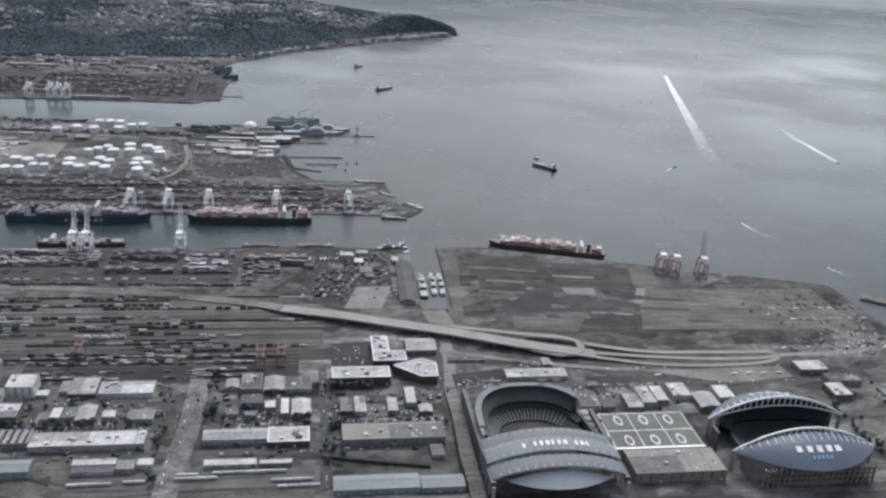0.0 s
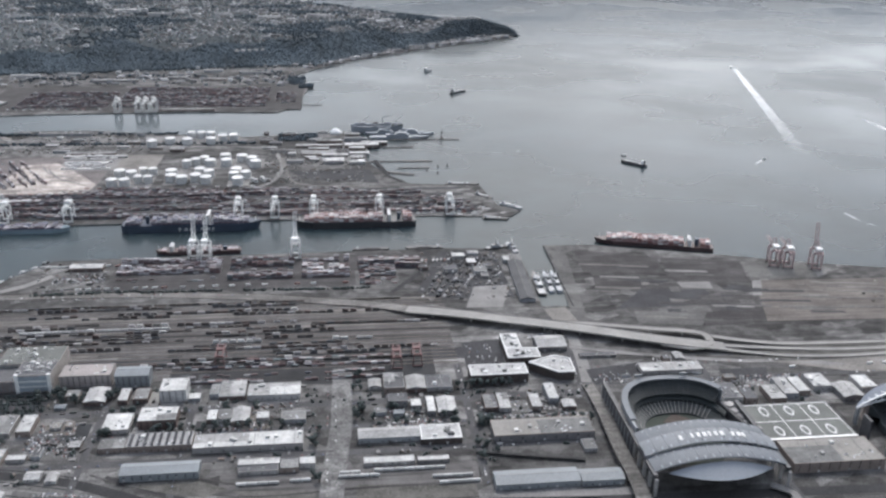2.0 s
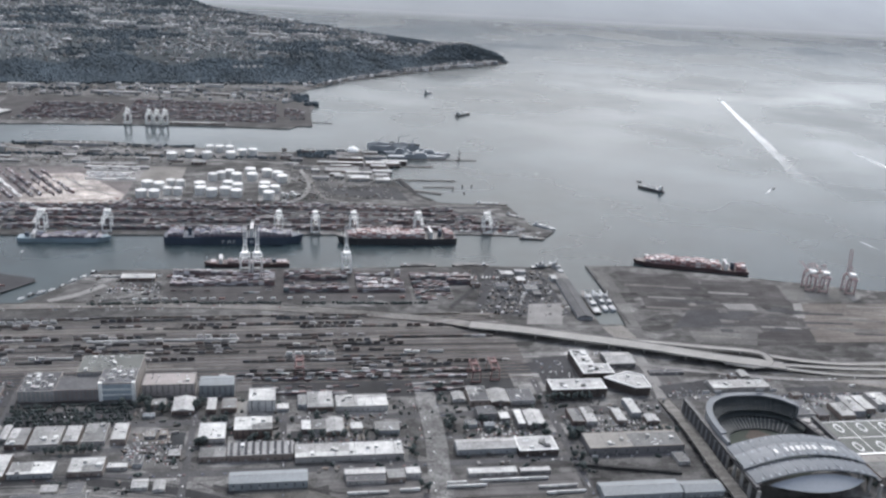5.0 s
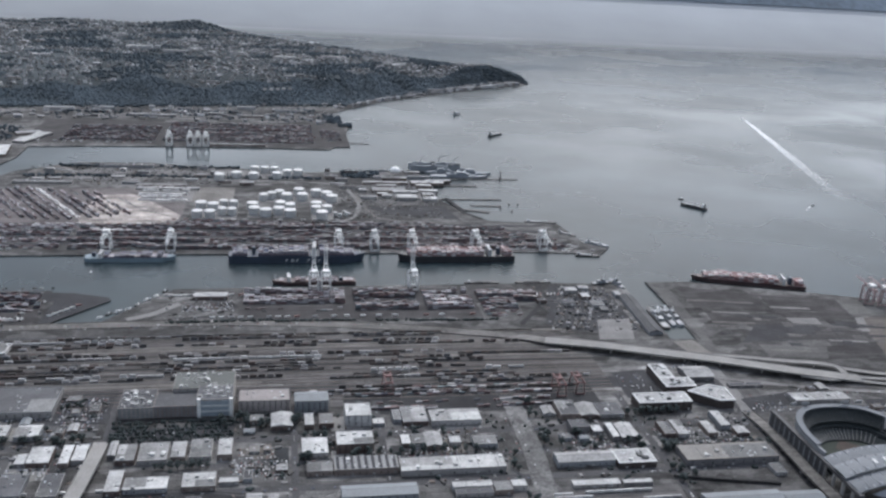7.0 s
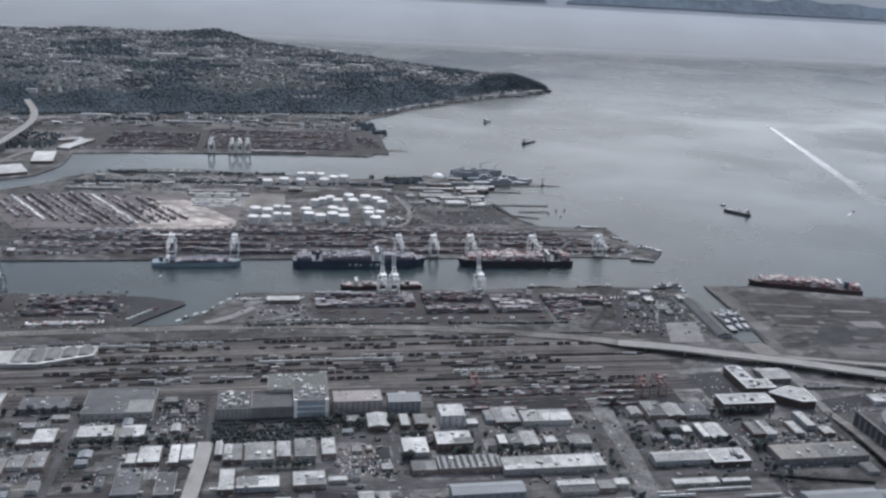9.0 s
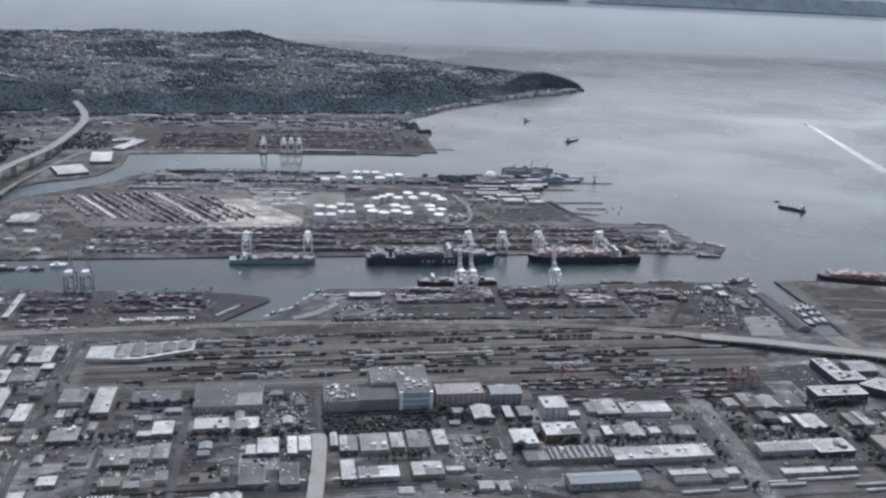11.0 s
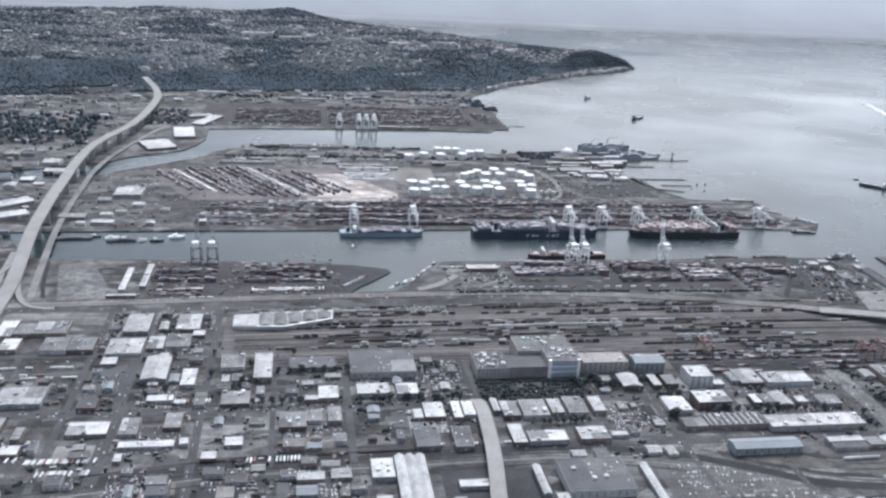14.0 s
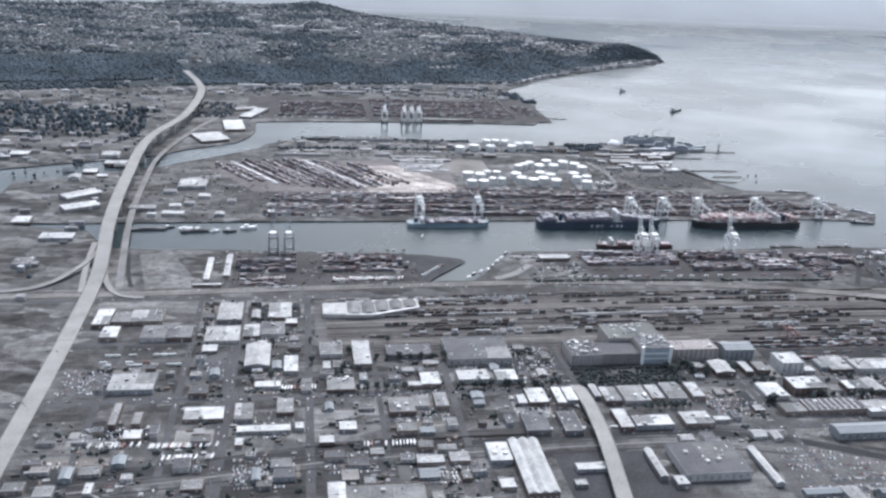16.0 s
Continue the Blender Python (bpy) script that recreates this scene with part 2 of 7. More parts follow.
single("ground", Shape().prism(MAINLAND, -4, 0), M_GROUND, "grey paved and gravelled waterfront ground", "ground", kind="structure")
single("island_ground", Shape().prism(ISLAND, -4, 0), M_GROUND, "grey paved ground of the port island", "ground", kind="structure")


def foot(x):
    """The line, y over x, at which the hill's slope begins."""
    for (xa, ya), (xb, yb) in zip(FOOT, FOOT[1:]):
        if xa <= x <= xb:
            return ya + (yb - ya) * (x - xa) / (xb - xa)
    return FOOT[0][1] if x < FOOT[0][0] else FOOT[-1][1]


FOOT = [(-2400, 1620), (-1400, 1700), (-1100, 1790), (-700, 1895), (-450, 1930), (-120, 1985), (-33, 2095), (168, 2270), (405, 2440)]


RIDGE = [(-2400, 3000), (-1297, 3094), (-1001, 3290), (-568, 3270), (-323, 2970), (-1, 2650), (207, 2440), (330, 2450), (430, 2480)]


def on_line(line, x):
    for (xa, ya), (xb, yb) in zip(line, line[1:]):
        if xa <= x <= xb:
            return ya + (yb - ya) * (x - xa) / (xb - xa)
    return line[0][1] if x < line[0][0] else line[-1][1]


def hill(x, y):
    """The height of the hill over the water's edge."""
    a, b = foot(x), on_line(RIDGE, x)
    d = y - a
    if d < 0 or x > 440:
        return -5.0
    rise = min(1.0, d / min(230.0, 0.9 * (b - a)))
    h = (38 * rise * rise * (3 - 2 * rise) + 8 * min(1.0, d / (b - a))) * (1 + 0.10 * noise.noise(Vector((x * 0.003, y * 0.003, 1))))
    h *= max(0.0, min(1.0, (428 - x) / 130)) ** 0.55
    if x < -700:
        h *= 1 - 0.35 * min(1.0, (-700 - x) / 300) * (1 - min(1.0, d / 900))
    if y > b:
        k = max(0.0, 1 - (y - b) / 240)
        h = h * k - 8 * (1 - k)
    return h + 17 * math.exp(-((x + 548) / 105) ** 2 - ((y - 3215) / 120) ** 2)


s = Shape()
NX, NY = 190, 110
for j in range(NY + 1):
    for i in range(NX + 1):
        x, y = -2400 + 2850 * i / NX, 1600 + 2150 * (j / NY) ** 1.2
        s.v.append((x, y, hill(x, y)))
s.f = [(j * (NX + 1) + i, j * (NX + 1) + i + 1, (j + 1) * (NX + 1) + i + 1, (j + 1) * (NX + 1) + i) for j in range(NY) for i in range(NX)]
single("hill", s, M_WOODS, "dark wooded hill with houses across the bay, tinted for haze", "hill", kind="structure")

# forest colour paled and blued to paint the haze of distance
M_FAR = surface("hazed_far_forest", (0.135, 0.168, 0.205), 0.95, var=0.3, scale=0.004, fine=0.03)
# matt far water; the reflected sky is painted in, paler upward
M_FARSEA = surface("far_sea_sky_sheen", (0.31, 0.335, 0.35), 0.9, var=0.05, scale=0.0012, fine=0.004, spec=0.1)
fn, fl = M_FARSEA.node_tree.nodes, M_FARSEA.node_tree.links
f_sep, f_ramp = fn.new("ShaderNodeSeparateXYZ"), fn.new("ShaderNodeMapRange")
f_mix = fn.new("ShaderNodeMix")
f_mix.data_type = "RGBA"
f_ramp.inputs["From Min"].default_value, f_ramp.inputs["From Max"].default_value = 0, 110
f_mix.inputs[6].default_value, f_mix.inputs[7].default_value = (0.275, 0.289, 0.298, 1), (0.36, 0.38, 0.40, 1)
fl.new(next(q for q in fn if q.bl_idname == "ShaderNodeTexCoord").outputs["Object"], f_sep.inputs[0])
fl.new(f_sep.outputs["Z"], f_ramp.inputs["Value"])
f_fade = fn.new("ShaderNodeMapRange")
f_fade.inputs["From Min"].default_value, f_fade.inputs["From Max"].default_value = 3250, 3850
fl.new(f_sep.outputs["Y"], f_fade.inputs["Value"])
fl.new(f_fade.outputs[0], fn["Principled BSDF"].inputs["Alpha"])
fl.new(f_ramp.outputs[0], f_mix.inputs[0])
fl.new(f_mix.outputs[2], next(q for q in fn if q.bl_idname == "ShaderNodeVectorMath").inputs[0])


# the sound's far water, beyond the bay: a rising sheet, sky sheen in its colour
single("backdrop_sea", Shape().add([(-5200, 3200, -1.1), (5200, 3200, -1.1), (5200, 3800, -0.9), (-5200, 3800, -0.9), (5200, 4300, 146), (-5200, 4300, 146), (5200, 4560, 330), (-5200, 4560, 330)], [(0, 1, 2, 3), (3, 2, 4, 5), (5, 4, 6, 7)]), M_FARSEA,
       "pale water of the far sound with painted sky sheen", "water", kind="structure")


def far_shore(name, x0, x1, y, z0, top, seed):
    """A low wooded shore in the distance, with an uneven crest; its colour carries painted haze."""
    sh, n = Shape(), 60
    for i in range(n + 1):
        x = x0 + (x1 - x0) * i / n
        e = math.sin(math.pi * i / n) ** 0.5
        z = z0 + e * top * (0.65 + 0.35 * noise.noise(Vector((x * 0.004, seed, 0))) + 0.1 * noise.noise(Vector((x * 0.03, seed, 3))))
        sh.v.extend([(x, y, z0 - 1), (x, y + 1.4 * (z - z0), z), (x, y + 1.4 * (z - z0) + 8, z)])
    for i in range(n):
        a = 3 * i
        sh.f.extend([(a, a + 3, a + 4, a + 1), (a + 1, a + 4, a + 5, a + 2)])
    return single(name, sh, M_FAR, "wooded shore far across the sound, painted in haze blue", "shore", kind="structure")


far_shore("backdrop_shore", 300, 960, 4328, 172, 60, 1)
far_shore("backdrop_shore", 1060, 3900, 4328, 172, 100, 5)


# ---- shared shapes ----
def blob(sh, x, y, z, r, flat, rg):
    """A rough leaf clump: a jittered icosahedron."""
    g = 1.618
    pts = [(-1, g, 0), (1, g, 0), (-1, -g, 0), (1, -g, 0), (0, -1, g), (0, 1, g), (0, -1, -g), (0, 1, -g), (g, 0, -1), (g, 0, 1), (-g, 0, -1), (-g, 0, 1)]
    fs = [(0, 11, 5), (0, 5, 1), (0, 1, 7), (0, 7, 10), (0, 10, 11), (1, 5, 9), (5, 11, 4), (11, 10, 2), (10, 7, 6), (7, 1, 8), (3, 9, 4), (3, 4, 2), (3, 2, 6), (3, 6, 8), (3, 8, 9),
          (4, 9, 5), (2, 4, 11), (6, 2, 10), (8, 6, 7), (9, 8, 1)]
    k = r / 1.9
    sh.add([(x + a * k * rg.uniform(0.7, 1.25), y + b * k * rg.uniform(0.7, 1.25), z + c * k * flat * rg.uniform(0.7, 1.25)) for a, b, c in pts], fs)


def ribbon(points, width, thick, material, name, label, category="road", rail=0.0, step=10, kind="structure", parent=None):
    """A road or deck along a smooth line of (x, y, z), with kerb walls of height rail."""
    p = [Vector(q) for q in points]
    p = [2 * p[0] - p[1], *p, 2 * p[-1] - p[-2]]
    line = []
    for i in range(1, len(p) - 2):
        n = max(2, int((p[i + 1] - p[i]).length / step))
        for k in range(n):
            t = k / n
            line.append(0.5 * (2 * p[i] + (p[i + 1] - p[i - 1]) * t + (2 * p[i - 1] - 5 * p[i] + 4 * p[i + 1] - p[i + 2]) * t * t + (3 * p[i] - p[i - 1] - 3 * p[i + 1] + p[i + 2]) * t ** 3))
    line.append(p[-2])
    sh, w = Shape(), width / 2
    prof = [(-w, 0), (w, 0), (w, -thick), (-w, -thick)]
    if rail:
        prof = [(-w, rail), (-w + 0.25, rail), (-w + 0.25, 0), (w - 0.25, 0), (w - 0.25, rail), (w, rail), (w, -thick), (-w, -thick)]
    m = len(prof)
    for i, c in enumerate(line):
        d = (line[min(i + 1, len(line) - 1)] - line[max(i - 1, 0)])
        d.z = 0
        d.normalize()
        side = Vector((-d.y, d.x, 0))
        sh.v.extend([tuple(c + side * a + Vector((0, 0, b))) for a, b in prof])
    for i in range(len(line) - 1):
        for k in range(m):
            a, b = i * m + k, i * m + (k + 1) % m
            sh.f.append((a, b, b + m, a + m))
    sh.f.extend([tuple(range(m)), tuple(range(len(line) * m - 1, len(line) * m - m - 1, -1))])
    if parent:
        return part(name, sh, material, parent), line
    return single(name, sh, material, label, category, kind=kind), line


def patch(name, cx, cy, sx, sy, material, label, turn=0.0, z=0.04, category="paving"):
    return single(name, Shape().block(cx, cy, -0.3, z, sx, sy, turn), material, label, category, kind="structure")
# ---- port: materials ----
M_WHITE = surface("white_paint", (0.72, 0.72, 0.70), 0.5, var=0.15, scale=0.2, fine=1.5)
# crane red paled towards grey, haze mixed into the colour
M_RED = surface("hazed_red_paint", (0.35, 0.255, 0.25), 0.6, var=0.2, scale=0.3, fine=2)
M_STEEL = surface("grey_steel", (0.26, 0.27, 0.28), 0.55, 0.3, var=0.2, scale=0.3, fine=2)
M_DARKSTEEL = surface("dark_steel", (0.06, 0.06, 0.065), 0.6, 0.2, var=0.3, scale=0.2, fine=1.5)
M_NAVYHULL = surface("dark_blue_hull", (0.030, 0.042, 0.065), 0.5, var=0.25, scale=0.05, fine=0.8)
M_BLACKHULL = surface("black_hull", (0.028, 0.028, 0.032), 0.5, var=0.3, scale=0.05, fine=0.8)
M_PALEHULL = surface("pale_blue_hull", (0.17, 0.22, 0.25), 0.5, var=0.15, scale=0.05, fine=0.8)
M_MAROON = surface("maroon_hull", (0.05, 0.029, 0.029), 0.55, var=0.3, scale=0.05, fine=0.8)
M_BOOT = surface("red_antifouling", (0.08, 0.04, 0.036), 0.7, var=0.3, scale=0.1, fine=1)
M_DECK = surface("ship_deck", (0.16, 0.11, 0.09), 0.8, var=0.25, scale=0.1, fine=1)
M_UPPER = surface("weathered_upper_works", (0.46, 0.455, 0.45), 0.6, var=0.2, scale=0.2, fine=1.5)
M_NAVYGREY = surface("warship_grey", (0.23, 0.25, 0.27), 0.6, var=0.15, scale=0.1, fine=1)
BOXES = [(0.125, 0.072, 0.073), (0.101, 0.070, 0.072), (0.070, 0.052, 0.054), (0.298, 0.291, 0.302), (0.095, 0.060, 0.063), (0.057, 0.061, 0.082), (0.083, 0.076, 0.079), (0.136, 0.086, 0.088), (0.062, 0.067, 0.072),
         (0.094, 0.073, 0.077), (0.168, 0.161, 0.171), (0.084, 0.061, 0.065), (0.417, 0.410, 0.419), (0.118, 0.147, 0.157), (0.109, 0.069, 0.070)]
M_BOX = surface("shipping_containers", (0.3, 0.2, 0.2), 0.6, var=0.2, scale=0.3, fine=2, pieces="island", stops=BOXES)
PALE = [(0.558, 0.550, 0.564), (0.159, 0.099, 0.099), (0.096, 0.072, 0.075), (0.376, 0.352, 0.362), (0.112, 0.069, 0.070), (0.080, 0.075, 0.083), (0.498, 0.490, 0.501), (0.107, 0.091, 0.095), (0.199, 0.191, 0.198)]
M_BOXPALE = surface("pale_containers", (0.5, 0.4, 0.4), 0.6, var=0.2, scale=0.3, fine=2, pieces="island", stops=PALE)
M_BOXBLUE = surface("blue_grey_containers", (0.3, 0.3, 0.4), 0.6, var=0.2, scale=0.3, fine=2, pieces="island",
                    stops=[(0.06, 0.09, 0.17), (0.14, 0.13, 0.15), (0.28, 0.27, 0.28), (0.10, 0.06, 0.07), (0.05, 0.06, 0.10), (0.5, 0.5, 0.5), (0.2, 0.19, 0.22)])
M_BOXWHITE = surface("white_containers", (0.6, 0.6, 0.6), 0.6, var=0.15, scale=0.3, fine=2, pieces="island",
                     stops=[(0.66, 0.65, 0.64), (0.58, 0.57, 0.56), (0.70, 0.69, 0.67), (0.36, 0.33, 0.32), (0.62, 0.60, 0.58)])
M_BOXSHIP = surface("red_and_white_containers", (0.4, 0.35, 0.34), 0.6, var=0.2, scale=0.3, fine=2, pieces="island",
                    stops=[(0.36, 0.24, 0.23), (0.24, 0.12, 0.115), (0.60, 0.58, 0.57), (0.17, 0.08, 0.078), (0.30, 0.20, 0.195), (0.13, 0.07, 0.07), (0.54, 0.50, 0.49), (0.28, 0.26, 0.27)])
CL, CW, CH = 5.3, 1.06, 1.13


def container_block(x0, y0, x1, y1, material, seed, rows=2, gap=2.4, tiers=3, fill=0.85, turn=0.0, label="rows of stacked red, white and grey shipping containers", least=0):
    """Rows of stacked containers on a yard, lengthways along x before the turn."""
    rg, sh = random.Random(seed), Shape()
    cx, cy = (x0 + x1) / 2, (y0 + y1) / 2
    c, s_ = math.cos(turn), math.sin(turn)
    y = y0
    while y + rows * CW <= y1:
        x = x0
        run = rg.randint(least, tiers)
        while x + CL <= x1:
            if rg.random() < 0.18:
                run = rg.randint(least, tiers)
            if rg.random() < 0.04:
                x += CL
            for r in range(rows):
                n = max(least, min(tiers, run + rg.choice((-1, 0, 0, 1))))
                if rg.random() > fill:
                    continue
                for k in range(n):
                    ax, ay = x + CL / 2 - cx, y + (r + 0.5) * (CW + 0.08) - cy
                    sh.block(cx + c * ax - s_ * ay, cy + s_ * ax + c * ay, k * CH + 0.04, (k + 1) * CH, CL - 0.1, CW, turn)
            x += CL + 0.12
        y += rows * (CW + 0.08) + gap
    return single("container_stacks", sh, material, label, "containers", kind="stuff")


def gantry(m, paint, raised, group, label):
    """A ship-to-shore crane; the water lies on its +y side."""
    g = thing("container_crane", label, "crane", m, group)
    leg = Shape().box(-0.7, -0.6, 0.9, 0.7, 0.6, 19.5).mesh("leg", paint)
    for x, y in ((-4.6, 0), (4.6, 0), (-4.6, -13), (4.6, -13)):
        share("leg", leg, g, pose(x, y, 0))
        part("wheel_bogie", Shape().box(x - 1.6, y - 0.35, 0, x + 1.6, y + 0.35, 0.9), M_DARKSTEEL, g)
    for y in (0, -13):
        part("sill_beam", Shape().box(-4.6, y - 0.5, 1.2, 4.6, y + 0.5, 2.7), paint, g)
        part("portal_beam", Shape().box(-4.6, y - 0.6, 17.8, 4.6, y + 0.6, 19.8), paint, g)
    for x in (-4.6, 4.6):
        part("side_beam", Shape().box(x - 0.4, -13, 8.2, x + 0.4, 0, 9.2), paint, g)
        part("brace", Shape().beam((x, -13, 9), (x, 0, 19), 0.8), paint, g)
        part("mast_leg", Shape().beam((x * 0.75, 0, 19.5), (x * 0.25, -2, 29), 0.5), paint, g)
        part("backstay", Shape().beam((x * 0.25, -2, 29), (x * 0.35, -20, 20.5), 0.3), paint, g)
    for x in (-1.5, 1.5):
        part("girder", Shape().box(x - 0.6, -22, 19.8, x + 0.6, 0.5, 21.6), paint, g)
    part("mast_head", Shape().box(-1.6, -2.6, 28.6, 1.6, -1.2, 29.4), paint, g)
    part("machinery_house", Shape().box(-3.2, -15.0, 21.3, 3.2, -7.0, 24.4), M_WHITE, g, "white machinery house")
    part("cabin", Shape().box(-0.9, -3.5, 17.0, 0.9, -1.2, 18.5), M_WHITE, g)
    a = radians(80) if raised else 0.0
    tip = (0, 0.5 + 27 * math.cos(a), 20.5 + 27 * math.sin(a))
    boom = Shape()
    for x in (-1.5, 1.5):
        boom.beam((x, 0.5, 20.5), (x, tip[1], tip[2]), 0.7 if raised else 0.4, 1.1 if raised else 0.6)
    for k in range(1, 9):
        t = k / 8
        boom.beam((-1.5, 0.5 + (tip[1] - 0.5) * t, 20.5 + (tip[2] - 20.5) * t), (1.5, 0.5 + (tip[1] - 0.5) * t, 20.5 + (tip[2] - 20.5) * t), 0.4 if raised else 0.2)
    part("boom", boom, paint, g)
    part("forestay", Shape().beam((0, -2, 29), (0, 0.5 + 15 * math.cos(a), 20.5 + 15 * math.sin(a)), 0.3), paint, g)
    return g


W = "ship-to-shore container cranes"
for x, up in ((-461, 0), (-390, 0), (-196, 0), (-153, 0), (-107, 0), (-28, 0), (58, 0)):
    gantry(pose(x, 1003.5, 0, rz=180), M_WHITE, up, W, "tall white harbour crane on the island wharf")
for x in (-230, -217.5, -124):
    gantry(pose(x, 889, 0), M_WHITE, 1, W, "white harbour crane with its boom raised on the quay")
for x in (-630, -614):
    gantry(pose(x, 897, 0), M_STEEL, 1, W, "grey harbour crane with its boom raised on the quay")
for x in (-454, -419, -406, -392.5):
    gantry(pose(x, 1553, 0, rz=180), M_WHITE, 0, W, "white harbour crane on the far terminal quay")
for x, y, up in ((388, 833, 0), (401, 828, 0), (430, 822, 1)):
    gantry(pose(x, y, 0, rz=-12), M_RED, up, W, "red harbour crane with white machinery house on the empty quay")


def hull_shape(L, B, deck, bow=0.16, stern=0.05, low=-1.4, flare=0.8):
    """A ship's hull, bow at +x, waterline round z = 0."""
    st = [(-0.5, 0.72), (-0.5 + stern, 0.95), (-0.3, 1.0), (0.0, 1.0), (0.5 - bow, 1.0), (0.5 - bow * 0.55, 0.78), (0.5 - bow * 0.2, 0.36), (0.5, 0.03)]
    sh = Shape()
    for u, w in st:
        x, b = u * L, B / 2 * w
        up = deck * (1 + 0.18 * max(0, (u - 0.3) / 0.2))
        k = flare if 0.5 - bow < u < 0.5 else 1.0
        back = -0.02 * L if u == 0.5 else 0
        sh.v.extend([(x + back, -b * k, low), (x, -b, up), (x, b, up), (x + back, b * k, low)])
    n = len(st)
    for i in range(n - 1):
        a, c = 4 * i, 4 * i + 4
        sh.f.extend([(a, c, c + 1, a + 1), (a + 1, c + 1, c + 2, a + 2), (a + 2, c + 2, c + 3, a + 3), (a + 3, c + 3, c, a)])
    sh.f.extend([(0, 1, 2, 3), (4 * n - 1, 4 * n - 2, 4 * n - 3, 4 * n - 4)])
    return sh


def container_ship(m, L, B, deck, hull, boxes, tiers, house, label, seed, marks=0, tall=0.8):
    g = thing("container_ship", label, "ship", m, "container ships")
    rg = random.Random(seed)
    part("hull", hull_shape(L, B, deck), hull, g)
    part("boot_topping", hull_shape(L * 0.995, B * 1.006, -0.25), M_BOOT, g)
    hx = house * L
    d = part("deckhouse", Shape().box(hx - 1.8, -B * 0.46, deck, hx + 1.8, B * 0.46, deck + tiers * CH + tall), M_UPPER, g, "pale deckhouse")
    top = deck + tiers * CH + tall
    part("bridge_wing", Shape().box(hx - 1, -B * 0.5, top, hx + 2, B * 0.5, top + 1.2), M_UPPER, d)
    part("window_band", Shape().box(hx + 2.01, -B * 0.5, top + 0.4, hx + 2.1, B * 0.48, top + 0.9), M_DARKSTEEL, d)
    part("mast", Shape().beam((hx, 0, top + 1.2), (hx, 0, top + 4), 0.4), M_WHITE, g)
    fx = min(hx - 7, -0.36 * L) if house < 0 else -0.32 * L
    part("funnel", Shape().box(fx - 2, -2.2, deck, fx + 2, 2.2, deck + tiers * CH + 1.2), M_NAVYHULL, g)
    part("foremast", Shape().beam((L * 0.46, 0, deck), (L * 0.46, 0, deck + 6), 0.4), M_WHITE, g)
    x = -0.47 * L
    while x < 0.40 * L:
        if abs(x + CL / 2 - hx) > 5.4 and abs(x + CL / 2 - fx) > 4.6:
            sh = Shape()
            w = B * 0.94 * min(1.0, 0.55 + (0.47 * L - x) / (0.25 * L))
            n = int(w / CW)
            top = rg.randint(max(1, tiers - 2 + (boxes is M_BOXSHIP)), tiers) if x < 0.3 * L else max(1, tiers - 2)
            for k in range(n):
                for t in range(max(1, top - (rg.random() < 0.3) - (rg.random() < 0.15))):
                    sh.box(x, -w / 2 + k * CW, deck + 0.3 + t * CH, x + CL - 0.15, -w / 2 + k * CW + CW - 0.05, deck + 0.3 + (t + 1) * CH - 0.04)
            part("container_bay", sh, boxes, g, kind="stuff")
        x += CL + 0.45
    for k in range(marks):
        if k != 3:
            sh = Shape()
            u = -14 + k * 6.2
            sh.box(u, -B / 2 - 0.06, 2.0, u + 0.9, -B / 2 - 0.01, 5.0)
            if k % 2:
                sh.box(u + 2.4, -B / 2 - 0.06, 2.0, u + 3.3, -B / 2 - 0.01, 5.0)
            sh.box(u + 0.9, -B / 2 - 0.06, 4.1, u + 2.6, -B / 2 - 0.01, 5.0)
            part("hull_mark", sh, M_WHITE, g, "plain white painted mark")
    return g


container_ship(pose(-245, 979, -1.2), 156, 22, 8.5, M_NAVYHULL, M_BOXBLUE, 6, 0.12, "dark blue container ship loaded with blue and grey boxes", 3, 7, 3.5)
container_ship(pose(-58, 979, -1.2, rz=180), 142, 21, 7.5, M_BLACKHULL, M_BOXSHIP, 6, -0.28, "black container ship loaded with white and red boxes", 4)
container_ship(pose(-430, 981, -1.2), 98, 16, 5.0, M_PALEHULL, M_BOXBLUE, 3, -0.33, "pale blue container ship alongside the island wharf", 5)
container_ship(pose(-229, 905.5, -1.2, rz=180), 90, 13, 3.6, M_MAROON, M_BOXPALE, 2, 0.30, "small maroon container ship with low deck cargo", 6, tall=3)
container_ship(pose(276, 893, -1.2, rz=164), 132, 17, 4.4, M_MAROON, M_BOXSHIP, 6, -0.30, "maroon container ship with red and white boxes at the empty terminal", 8, tall=0.2)


def barge(x, y, L, B, turn, label, cargo=True):
    g = thing("barge", label, "barge", pose(x, y, -1.2, rz=turn), "barges")
    part("hull", hull_shape(L, B, 1.8, bow=0.08, flare=0.9), M_BLACKHULL, g)
    part("deck", Shape().box(-L * 0.44, -B * 0.44, 1.8, L * 0.38, B * 0.44, 1.95), M_DARKSTEEL, g)
    if cargo:
        part("deckhouse", Shape().box(-L * 0.40, -B * 0.3, 1.95, -L * 0.34, B * 0.3, 3.4), M_STEEL, g)
        part("cargo", Shape().box(-L * 0.2, -B * 0.3, 1.95, L * 0.25, B * 0.3, 2.7), M_DARKSTEEL, g)
    return g


barge(-43, 901, 40, 7, 0, "long dark barge moored along the quay")
barge(16, 901, 42, 7, 180, "long dark barge moored along the quay")
barge(-770, 968, 44, 8, 4, "dark barge moored in the upper waterway")
barge(-715, 962, 36, 7, 8, "dark barge moored in the upper waterway")


def cargo_ship(x, y, L, B, turn, hull, label, house=-0.36, cranes=0, deck=None):
    g = thing("cargo_ship", label, "ship", pose(x, y, -1.2, rz=turn), "ships in the bay")
